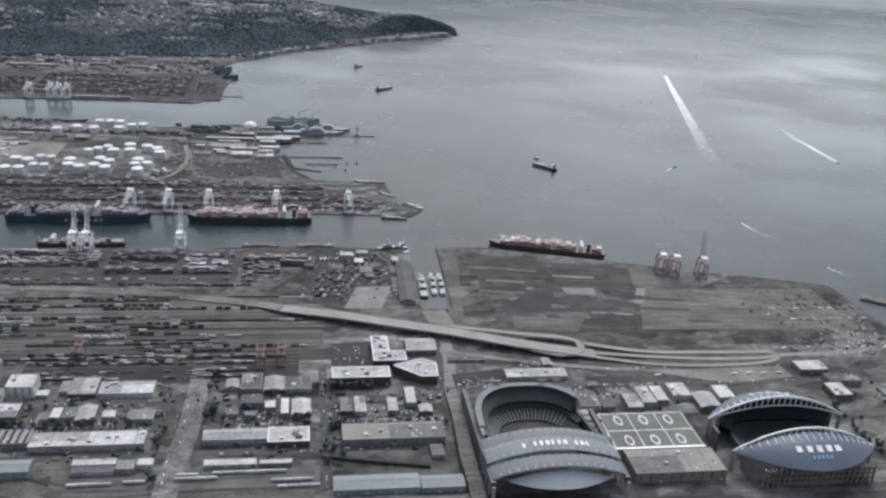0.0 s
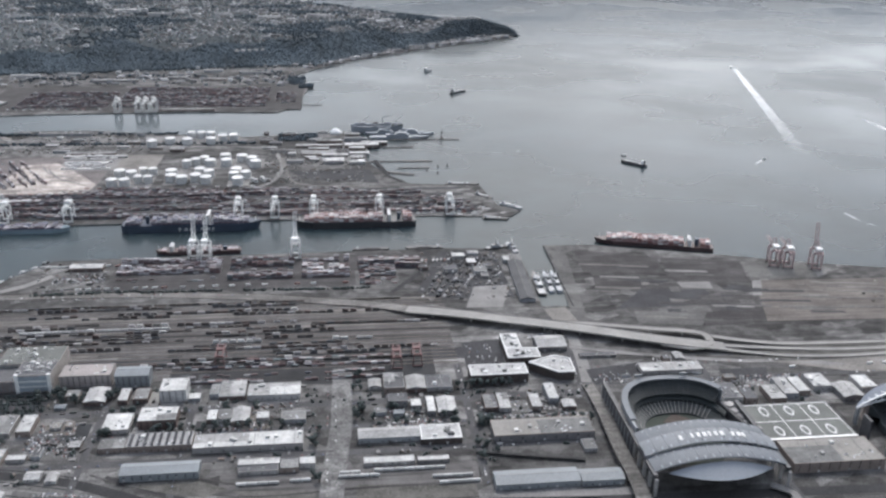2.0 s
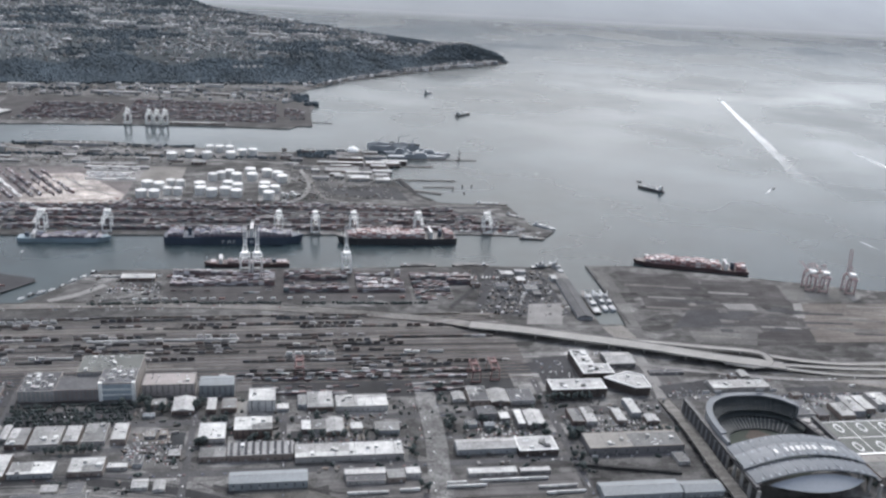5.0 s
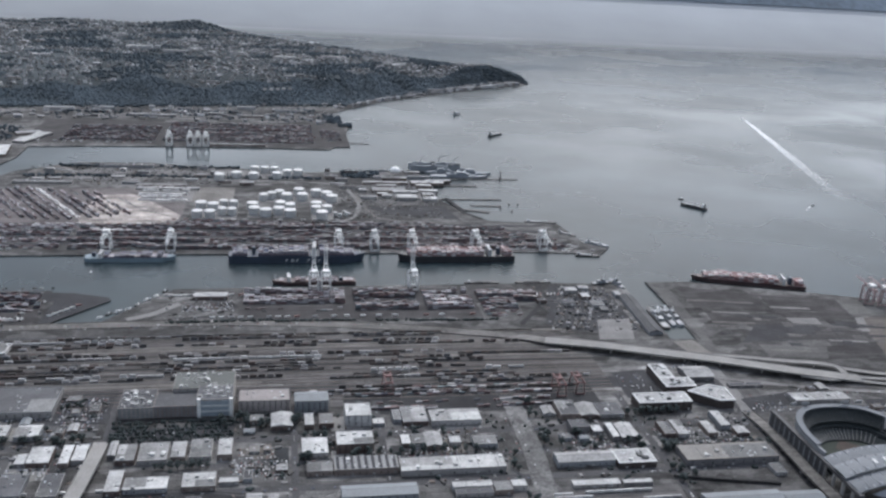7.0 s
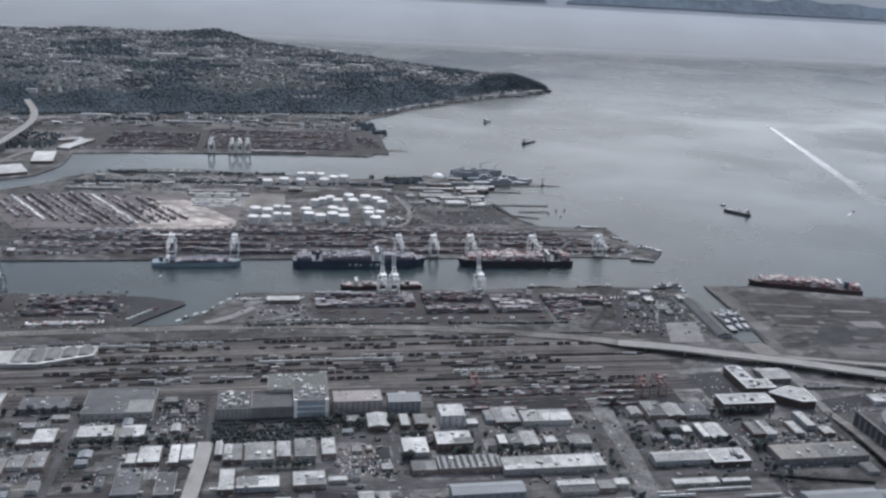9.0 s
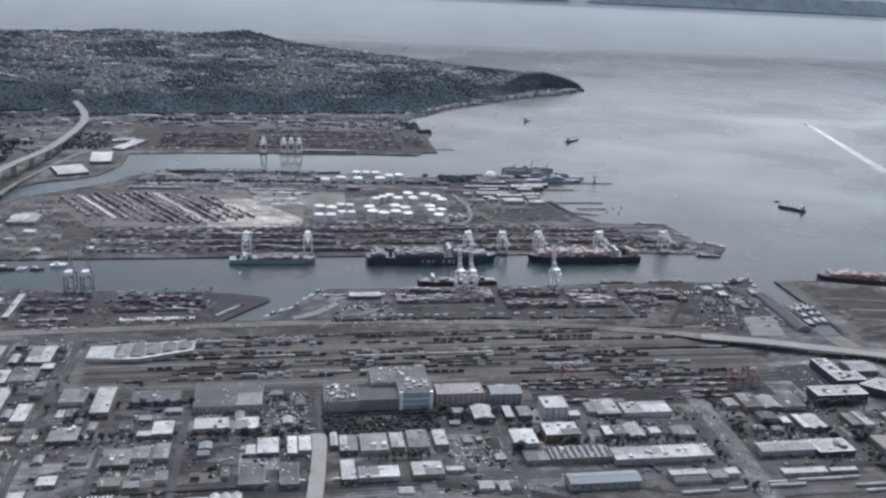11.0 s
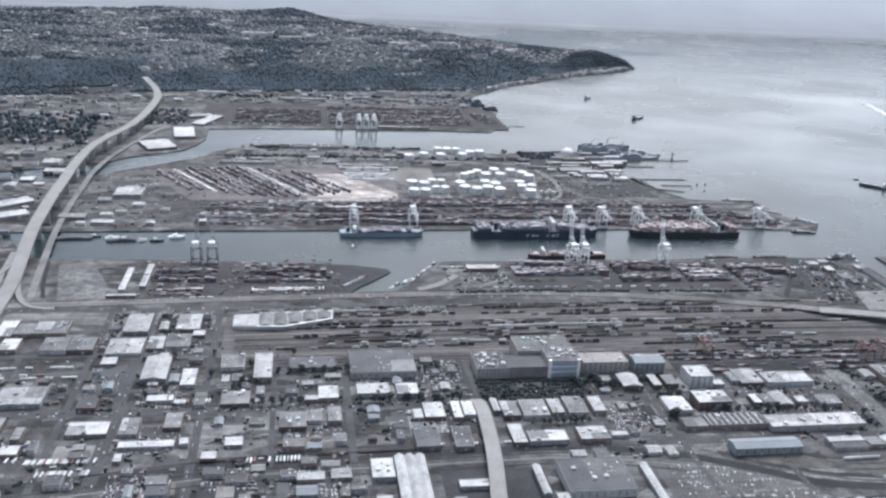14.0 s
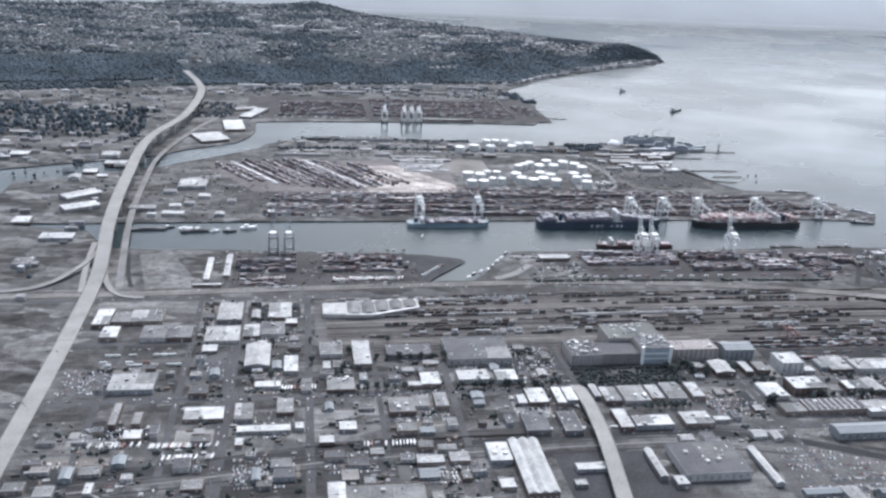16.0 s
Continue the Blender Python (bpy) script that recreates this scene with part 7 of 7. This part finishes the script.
for k in range(6):
    add_trailer(-480 + 4.2 * k, 822 + 5.0 * k, 0.25)
for k in range(8):
    add_trailer(-566 + 6.4 * k, 810.5, 0.0)
single("trailers", trucks, M_TRAILER, "parked white and grey box trailers", "trailers", kind="stuff")

# ---- smaller buildings between the large ones ----
rg = random.Random(33)
BLOCKS = [(-778, 440, -695, 560), (-760, 600, -695, 640), (-685, 440, -660, 765), (-648, 440, -602, 765), (-590, 440, -548, 640), (-540, 440, -494, 655), (-485, 535, -396, 660), (-300, 500, -258, 620), (-250, 535, -194, 622), (-185, 518, -96, 618),
          (-66, 516, 12, 620), (24, 518, 108, 600), (-560, 440, -470, 500), (-345, 500, -305, 520), (176, 626, 215, 640), (225, 560, 300, 600), (480, 470, 560, 600), (-240, 425, -100, 450), (-60, 425, 100, 448)]
made = 0
for bx0, by0, bx1, by1 in BLOCKS:
    area = (bx1 - bx0) * (by1 - by0)
    for k in range(int(area / 130)):
        w, d = rg.uniform(5, 14), rg.uniform(5, 12)
        if w > bx1 - bx0 or d > by1 - by0:
            continue
        x, y = rg.uniform(bx0, bx1 - w), rg.uniform(by0, by1 - d)
        if any(abs(y + d / 2 - ry) < d / 2 + 4.5 for ry in (588, 523, 555, 469)) or not free(x, y, x + w, y + d, 1.2):
            continue
        store(round(x), round(y), round(x + w), round(y + d), rg.choice((2.6, 3, 3, 3.5, 4)), rg.choice("ggggllldddtwb"))
        made += 1
        if made > 150:
            break
for k in range(34):
    x, y = rg.uniform(-1080, -850), rg.uniform(720, 1480)
    w, d = rg.uniform(12, 34), rg.uniform(10, 26)
    if free(x, y, x + w, y + d, 3):
        store(round(x), round(y), round(x + w), round(y + d), rg.choice((3, 4, 5)), rg.choice("gllwwd"))
for k in range(26):
    x, y = rg.uniform(-620, -60), rg.uniform(1300, 1400)
    w, d = rg.uniform(8, 26), rg.uniform(6, 12)
    if free(x, y, x + w, y + d, 2) and not (-340 < x < -220 and y > 1320) and not (-320 < x < -170 and y < 1290):
        store(round(x), round(y), round(x + w), round(y + d), rg.choice((2.5, 3, 4)), rg.choice("ggdll"))

# lots of differing paving between the buildings
M_LOTS = surface("mixed_lot_paving", (0.1, 0.1, 0.1), 0.9, var=0.35, scale=0.05, fine=0.9, pieces="object", spec=0.12,
                 stops=[(0.042, 0.042, 0.044), (0.12, 0.118, 0.115), (0.065, 0.064, 0.063), (0.21, 0.205, 0.195), (0.038, 0.04, 0.042), (0.15, 0.138, 0.124), (0.09, 0.09, 0.09), (0.055, 0.055, 0.055)])
k, rows_of_cars = 0, Shape()
for bx0, by0, bx1, by1 in BLOCKS:
    for j in range(max(2, int((bx1 - bx0) * (by1 - by0) / 620))):
        w, d = min(rg.uniform(14, 46), bx1 - bx0), min(rg.uniform(10, 34), by1 - by0)
        x, y = rg.uniform(bx0, bx1 - w), rg.uniform(by0, by1 - d)
        if any(abs(y + d / 2 - ry) < d / 2 + 3.5 for ry in (588, 523, 469)):
            continue
        k += 1
        patch("lot", x + w / 2, y + d / 2, w, d, M_LOTS, "worn paved lot between the buildings", 0, 0.010 + 0.0004 * k, "lot")
        if k % 2:
            fill = rg.uniform(0.25, 0.75)
            for v in range(int(d / 3.6)):
                for u in range(int(w / 1.3)):
                    cx, cy = x + 0.8 + 1.3 * u, y + 1.4 + 3.6 * v + (0.6 if v % 2 else 0)
                    if rg.random() < fill and free(cx, cy, cx, cy, 1.3):
                        add_car(rows_of_cars, cx, cy, 0.1, math.pi / 2 + rg.choice((0, math.pi)))
single("parked_cars", rows_of_cars, M_VEHICLE, "rows of parked cars on lots between the buildings", "cars", kind="stuff")

# clutter in the yards: pallets, skips, plant
clutter = Shape()
for bx0, by0, bx1, by1 in BLOCKS + [(0, 765, 95, 885), (-375, 800, -305, 880), (440, 640, 560, 780), (-800, 1000, -640, 1230), (-180, 1140, -40, 1320), (-640, 1300, -340, 1410), (-690, 800, -490, 895), (470, 690, 560, 760)]:
    for k in range(int((bx1 - bx0) * (by1 - by0) / (95 if bx0 > -780 and bx0 < 100 else 190))):
        x, y = rg.uniform(bx0, bx1), rg.uniform(by0, by1)
        if free(x - 1, y - 1, x + 1, y + 1, 0.2):
            clutter.block(x, y, 0, rg.uniform(0.4, 1.8), rg.uniform(0.8, 5.0), rg.uniform(0.8, 2.6), rg.choice((0, 0, 1.57, rg.uniform(0, 3))))
M_CLUTTER = surface("yard_clutter", (0.2, 0.2, 0.2), 0.8, var=0.2, pieces="island", stops=[(0.10, 0.095, 0.09), (0.19, 0.186, 0.18), (0.13, 0.105, 0.09), (0.32, 0.32, 0.31), (0.05, 0.05, 0.05), (0.17, 0.17, 0.175), (0.07, 0.065, 0.06), (0.22, 0.215, 0.21), (0.06, 0.065, 0.06)])
single("yard_goods", clutter, M_CLUTTER, "scattered crates, skips and machines in the yards", "yard goods", kind="stuff")

# ---- trees ----
rg = random.Random(44)


def tree_meshes(seed):
    r = random.Random(seed)
    t = Shape().disc(0, 0, 0, 1.9, 0.22, 0.13, 6)
    for k in range(4):
        a = k * 1.57 + r.random()
        t.beam((0, 0, 1.3 + 0.15 * k), (0.8 * math.cos(a), 0.8 * math.sin(a), 2.3 + 0.2 * k), 0.09)
    c = Shape()
    for k in range(16):
        a, q = r.uniform(0, 6.28), r.uniform(0.2, 1.25)
        blob(c, q * math.cos(a), q * math.sin(a), r.uniform(1.6, 4.0) - q * 0.5, r.uniform(0.45, 0.8), 0.85, r)
    return t.mesh("trunk", M_BARK), c.mesh("crown", M_LEAF)


TREES = [tree_meshes(k) for k in range(5)]


def tree(x, y, size):
    t, c = rg.choice(TREES)
    g = thing("street_tree", "dark green broadleaf street tree", "tree", pose(x, y, 0, rz=rg.uniform(0, 360)) @ Matrix.Diagonal((size, size, size, 1)), "street trees")
    share("trunk", t, g, Matrix.Identity(4))
    share("crown", c, g, Matrix.Identity(4))


spots = [(x + rg.uniform(-3, 3), 594 + rg.uniform(-2, 2)) for x in range(-480, -396, 6)] + [(x, 612 + rg.uniform(-6, 6)) for x in range(-300, -240, 5)] + [(x, 549) for x in range(24, 110, 7)] + [(x, 560) for x in range(-210, -120, 8)]
spots += [(224 + rg.uniform(-2, 2), y) for y in range(470, 560, 7)] + [(x, 553) for x in range(-350, -310, 5)] + [(x, 594) for x in range(-560, -500, 7)]
spots += [(430 + rg.uniform(-4, 4), y) for y in range(450, 560, 7)] + [(x, 603) for x in range(14, 60, 6)] + [(-66 + rg.uniform(-3, 5), rg.uniform(548, 640)) for k in range(9)] + [(-97 + rg.uniform(-3, 3), rg.uniform(445, 620)) for k in range(6)]
spots += [(rg.uniform(-60, 10), rg.uniform(548, 600)) for k in range(16)] + [(rg.uniform(-640, -520), rg.uniform(600, 680)) for k in range(20)] + [(x, 642) for x in range(-560, -400, 9)]
spots += [(rg.uniform(14, 34), rg.uniform(498, 560)) for k in range(12)] + [(rg.uniform(-310, -240), rg.uniform(604, 622)) for k in range(16)] + [(rg.uniform(-255, -120), rg.choice((557, 584))) for k in range(14)]
spots += [(rg.uniform(430, 540), rg.uniform(480, 590)) for k in range(18)]
for x, y in spots:
    if free(x, y, x, y, 0.8):
        tree(x, y, rg.uniform(1.2, 2.0))

hedge = Shape()
for k in range(420):
    x = rg.uniform(-372, -48)
    if noise.noise(Vector((x * 0.03, 0, 7))) > -0.25:
        r = rg.uniform(0.6, 1.5)
        blob(hedge, x, 800 + 2 * math.sin(x * 0.02) + rg.uniform(-1.2, 1.2) + (4 if x < -270 else 0), r * 0.7, r, 1.1, rg)
for k in range(260):
    x, y = rg.choice(((rg.uniform(-120, 110), rg.uniform(588, 600)), (rg.uniform(-580, -400), rg.uniform(584, 596)), (rg.uniform(-300, -240), rg.uniform(600, 622)), (rg.uniform(14, 30), rg.uniform(500, 560)), (rg.uniform(-640, -500), rg.uniform(600, 690)), (rg.uniform(-420, 100), rg.uniform(548, 560)), (rg.uniform(112, 126), rg.uniform(470, 600))))
    if free(x, y, x, y, 0.6):
        r = rg.uniform(0.5, 1.3)
        blob(hedge, x, y, r * 0.7, r, 1.1, rg)
for bx0, by0, bx1, by1 in BLOCKS:
    for k in range(int((bx1 - bx0) * (by1 - by0) / 260)):
        x, y = rg.uniform(bx0, bx1), rg.uniform(by0, by1)
        for j in range(rg.randint(1, 5)):
            u, v = x + rg.uniform(-2.5, 2.5) * (j > 0), y + rg.uniform(-1.5, 1.5) * (j > 0)
            if free(u, v, u, v, 0.7):
                r = rg.uniform(0.6, 1.6)
                blob(hedge, u, v, r * 0.8, r, 1.1, rg)
for k in range(420):
    x, y = rg.uniform(-388, -300), rg.choice((590, 595, 600, 605, 610, 616)) + rg.uniform(-1, 1)
    if free(x, y, x, y, 0.4):
        r = rg.uniform(0.7, 1.5)
        blob(hedge, x, y, r * 0.8, r, 1.2, rg)
single("hedge", hedge, M_LEAF, "dark hedges and scrub along the roads", "hedge", kind="stuff")
# moored boats and trailers along the inlet
for k, (x, y) in enumerate(((-431, 818), (-424, 826), (-416, 831), (-408, 838), (-400, 848), (-393, 860), (-386, 872), (-378, 884))):
    boat(x - 3.5, y + 2, 48 + 6 * (k % 3), 7 + 2 * (k % 3), (M_WHITE, M_BLACKHULL, M_STEEL)[k % 3], "small work boat moored along the inlet")
for k, (x, y) in enumerate(((-747, 975), (-728, 969), (-713, 964), (-696, 962), (-680, 961), (-660, 972))):
    boat(x, y, 10 * (k % 4), 12 + 3 * (k % 3), (M_BLACKHULL, M_WHITE)[k % 2], "work boat moored in the upper waterway")
for x, y, L, turn in ((90, 1127, 46, -4), (111, 1074, 28, -42), (140, 1034, 32, -42), (112, 990, 32, -8)):
    g = thing("work_vessel", "dark work vessel with grey deck gear moored off the island", "boat", pose(x, y, -1.2, rz=turn), "work vessels")
    part("hull", hull_shape(L, 7, 1.8, bow=0.15), M_CUTTER if x == 140 else M_BLACKHULL, g)
    part("deck_gear", Shape().box(-L * 0.3, -2, 1.8, L * 0.05, 2, 2.8).box(L * 0.1, -1.5, 1.8, L * 0.2, 1.5, 3.2), M_STEEL, g)
    part("wheelhouse", Shape().box(-L * 0.42, -1.6, 1.8, -L * 0.33, 1.6, 4.4), M_CUTTER, g)
    part("mast", Shape().beam((-L * 0.36, 0, 4.4), (-L * 0.36, 0, 7.5), 0.3), M_STEEL, g)
g = thing("mooring_tower", "dark mooring tower off the shipyard", "tower", pose(89, 1364, -1.2))
part("pile_cluster", Shape().disc(0, 0, -2, 3, 2.2, 1.8, 10), M_PILE, g)
part("mast", Shape().beam((0, 0, 3), (0, 0, 15), 1.2), M_DARKSTEEL, g)
part("arm", Shape().beam((-4, 0, 10), (4, 0, 10), 0.8), M_DARKSTEEL, g)
for q in ((-66, 1312, -14, 1326, 5, "w"), (-100, 1277, -64, 1290, 4, "l"), (-98, 1228, -68, 1246, 5, "w"), (-150, 1272, -138, 1282, 4, "w"), (-58, 1246, -40, 1262, 4, "l"), (-124, 1252, -108, 1260, 4, "w"), (-66, 1350, -30, 1360, 5, "g"), (-196, 1345, -176, 1356, 5, "d"), (-130, 1345, -112, 1353, 4, "l"), (-175, 1150, -168, 1156, 3, "w")):
    if free(*q[:4], 0.4):
        store(*q)
ribbon([(-24, 1246, 0.25), (-14, 1200, 0.25), (-8, 1168, 0.25), (10, 1140, 0.25)], 7, 0.5, M_RAILDARK, "bank", "dark rocky bank of the island", "bank")
g = thing("storage_dome", "white storage dome on the island", "building", pose(-79, 1405, 0))
part("shell", Shape().disc(0, 0, 0, 3, 10, 9, 20).disc(0, 0, 3, 6, 9, 5.5, 20).disc(0, 0, 6, 7.2, 5.5, 1.2, 20), M_WHITE, g)
for q in ((-756, 1040, -742, 1050, 4, "w"), (-740, 1052, -728, 1060, 4, "l"), (-776, 1008, -766, 1016, 4, "w"), (-700, 1010, -690, 1020, 3.5, "l"), (-726, 1080, -712, 1092, 4, "w"), (-690, 1060, -680, 1072, 4, "g"), (-770, 1100, -755, 1112, 4, "l")):
    if free(*q[:4], 0.5):
        store(*q)

# ---- woods and houses of the hill ----
def in_belt(x, d):
    w = noise.noise(Vector((x * 0.008, 0, 2)))
    if -860 < x < 430:
        return 14 < d < (150 + 90 * w if x < 60 else 90 + 50 * w)
    return x <= -860 and 60 < d < 260 + 90 * w


def wooded(x, y):
    """Over 0.12 where woods close over the hill, under it where houses and gardens lie."""
    return noise.noise(Vector((x * 0.0042, y * 0.011, 5))) + 0.5 * noise.noise(Vector((x * 0.011, y * 0.02, 8))) + (0.3 if y > on_line(RIDGE, x) - 50 and x > -700 else 0)


woods, gardens = Shape(), Shape()
n = 0
while n < 17000:
    x = rg.uniform(-1750, 425)
    a = foot(x)
    b = on_line(RIDGE, x)
    y = a + (b + 60 - a) * rg.random() ** 1.15
    h = hill(x, y)
    d = y - a
    if h < -1 or y > b + 70 or in_belt(x, d):
        continue
    dense = wooded(x, y) > 0.12
    if not dense and rg.random() < 0.5:
        continue
    r = rg.uniform(2.6, 4.6) if dense else rg.uniform(1.3, 2.7)
    blob(woods if dense else gardens, x, y, h + r * 0.5, r, rg.uniform(0.6, 0.85), rg)
    n += 1
single("hill_woods", woods, M_FARLEAF, "dark woods in bands across the hill, tinted blue for haze", "woods", kind="stuff")
single("garden_trees", gardens, M_GARDENLEAF, "lightened grey-green trees between the houses on the hill", "trees", kind="stuff")
n = 0
belt_trees = Shape()
while n < 16000:
    x = rg.uniform(-1300, 428)
    d = rg.uniform(10, 245)
    y = foot(x) + d
    if y > on_line(RIDGE, x) + 30 or not in_belt(x, d):
        continue
    r = rg.uniform(2.4, 4.8)
    blob(belt_trees, x, y, hill(x, y) + rg.uniform(2.0, 2.6), r, rg.uniform(0.5, 0.62), rg)
    n += 1
single("slope_woods", belt_trees, M_FARLEAF, "dense dark trees on the steep slope, tinted blue for haze", "woods", kind="stuff")
M_HOUSE = surface("house_walls", (0.4, 0.4, 0.4), 0.8, var=0.1, pieces="island", stops=[(0.52, 0.51, 0.50), (0.14, 0.14, 0.138), (0.32, 0.31, 0.30), (0.18, 0.175, 0.17), (0.66, 0.65, 0.64), (0.26, 0.235, 0.215), (0.22, 0.235, 0.25), (0.30, 0.295, 0.29)])
M_HOUSEROOF = surface("house_roofs", (0.2, 0.2, 0.2), 0.85, var=0.1, pieces="island", stops=[(0.12, 0.12, 0.12), (0.20, 0.197, 0.197), (0.15, 0.143, 0.14), (0.26, 0.256, 0.253), (0.14, 0.14, 0.145), (0.24, 0.236, 0.233), (0.60, 0.595, 0.59), (0.26, 0.256, 0.253)])
hw, hr = Shape(), Shape()
n = 0
while n < 4300:
    x = rg.uniform(-1750, 330)
    a, b = foot(x), on_line(RIDGE, x)
    y = a + (b - a) * rg.random()
    y = a + round((y - a) / 15) * 15 + rg.uniform(-2.5, 2.5)
    d = y - a
    x = round(x / 7) * 7 + rg.uniform(-2, 2)
    if in_belt(x, d) or wooded(x, y) > rg.uniform(0.0, 0.2):
        continue
    h = hill(x, y)
    if h < -0.5:
        continue
    w, q, t = rg.uniform(3.6, 7.5), rg.uniform(3, 5), rg.uniform(2.8, 5.0)
    if rg.random() < 0.05:
        w, q, t = rg.uniform(9, 24), rg.uniform(6, 10), rg.uniform(4, 7)
    hw.box(x - w / 2, y - q / 2, h - 1.5, x + w / 2, y + q / 2, h + t)
    hr.gable(x - w / 2 - 0.3, y - q / 2 - 0.3, x + w / 2 + 0.3, y + q / 2 + 0.3, h + t, h + t + 1.5, rg.choice("xy"))
    n += 1
for k in range(170):
    x = rg.uniform(-150, 395)
    y = foot(x) - rg.uniform(4, 16)
    w, q, t = rg.uniform(4, 12), rg.uniform(4, 7), rg.uniform(3, 6)
    if x > 120 and k % 3 == 0:
        w, t = rg.uniform(14, 30), rg.uniform(5, 8)
    hw.box(x - w / 2, y - q / 2, -0.5, x + w / 2, y + q / 2, t)
    hr.gable(x - w / 2, y - q / 2, x + w / 2, y + q / 2, t, t + 1.2, "x")
for k in range(520):
    x, y = rg.choice(((rg.uniform(-1000, -160), rg.uniform(1780, 1930)), (rg.uniform(-1400, -830), rg.uniform(760, 1780)), (rg.uniform(-1400, -830), rg.uniform(1200, 1780))))
    if y > foot(x) - 6:
        continue
    w, q, t = rg.uniform(4, 16), rg.uniform(4, 8), rg.uniform(2.5, 5)
    hw.box(x - w / 2, y - q / 2, -0.5, x + w / 2, y + q / 2, t)
    hr.gable(x - w / 2, y - q / 2, x + w / 2, y + q / 2, t, t + 0.8, "x")
single("hill_houses", hw, M_HOUSE, "pale and grey house walls scattered over the hill", "houses", kind="stuff")
single("hill_roofs", hr, M_HOUSEROOF, "grey and brown house roofs on the hill", "roofs", kind="stuff")


def hill_hall(x, y, w, d, t, mt):
    z = hill(x, y) if y > foot(x) else 0.0
    g = thing("hall", "long pale hall among the trees of the hill", "building", pose(x, y, z), "halls on the hill")
    part("wall", Shape().box(-w / 2, -d / 2, -3 if z else 0, w / 2, d / 2, t), M_PALEWALL, g)
    part("roof", Shape().gable(-w / 2 - 0.4, -d / 2 - 0.4, w / 2 + 0.4, d / 2 + 0.4, t, t + 1.4), ROOFS[mt], g)


M_PALEWALL = surface("pale_painted_wall", (0.40, 0.395, 0.39), 0.8, var=0.15, scale=0.1, fine=0.8)
for q in ((-644, 2580, 66, 12, 8, "w"), (-546, 2515, 62, 12, 7, "l"), (-494, 2570, 36, 12, 7, "w"), (-252, 2440, 56, 12, 8, "w"), (-118, 2495, 66, 12, 7, "l"), (-775, 2709, 16, 12, 9, "w"), (-922, 2462, 12, 12, 9, "w"),
          (-1098, 2917, 36, 14, 9, "w"), (-736, 2820, 42, 14, 8, "l"), (-376, 2500, 46, 12, 7, "l"), (-600, 2590, 16, 10, 8, "w"), (-190, 2405, 20, 10, 7, "w"), (20, 2420, 22, 10, 7, "l"), (-330, 2560, 24, 10, 7, "l"),
          (-701, 1868, 56, 10, 6, "w"), (-613, 1890, 26, 9, 5, "w"), (-527, 1905, 10, 8, 6, "w"), (-490, 1908, 8, 8, 6, "w"), (-336, 1925, 40, 8, 6, "l"), (-246, 1905, 60, 9, 5, "g")):
    hill_hall(*q)
for k in range(5):
    hill_hall(-299 + 14 * k, 2066 + 3 * k, 8, 20, 4, "g")
low = Shape()
for cx, cy, a, b in ((-223, 1913, 30, 14), (-165, 1822, 22, 12), (-136, 1770, 14, 12), (-640, 1850, 60, 8), (-430, 1880, 80, 8)):
    for k in range(34):
        r = rg.uniform(1.6, 3.6)
        blob(low, cx + rg.uniform(-a, a), cy + rg.uniform(-b, b), r * 0.8, r, 1.1, rg)
for k in range(700):
    x, y = rg.uniform(-1350, -850), rg.uniform(1400, 1600) + rg.uniform(-40, 40)
    r = rg.uniform(2.6, 4.6)
    blob(low, x, y, r * 0.7 + 4, r, 1.1, rg)
for k in range(1500):
    x, y = rg.choice(((rg.uniform(-800, -720), rg.uniform(1560, 1700)), (rg.uniform(-1300, -830), rg.uniform(800, 1780)), (rg.uniform(-1300, -830), rg.uniform(1100, 1780)), (rg.uniform(-700, -150), rg.uniform(1800, 1900)), (rg.uniform(-175, -140), rg.uniform(1790, 1870)), (rg.uniform(-600, -330), rg.uniform(1402, 1412)),
                      (rg.uniform(-170, -110), rg.uniform(1355, 1400)), (rg.uniform(-640, -200), rg.uniform(1343, 1352))))
    if free(x, y, x, y, 1):
        r = rg.uniform(1.2, 2.8)
        blob(low, x, y, r * 0.6, r, 1.0, rg)
single("shore_trees", low, M_FARLEAF, "dark trees and bushes along the shores, tinted blue for haze", "trees", kind="stuff")
g = thing("barge", "tan-decked construction barge off the terminal", "barge", pose(603, 752, -1.2, rz=-35), "barges")
part("hull", Shape().box(-20, -7, -1, 20, 7, 1.4), M_BLACKHULL, g)
part("deck", Shape().box(-19.5, -6.6, 1.4, 19.5, 6.6, 1.7), M_SOIL, g)
for k in range(5):
    part("plank_stack", Shape().box(-16 + 7 * k, -5, 1.7, -11 + 7 * k, 5, 2.6), M_SOIL, g)
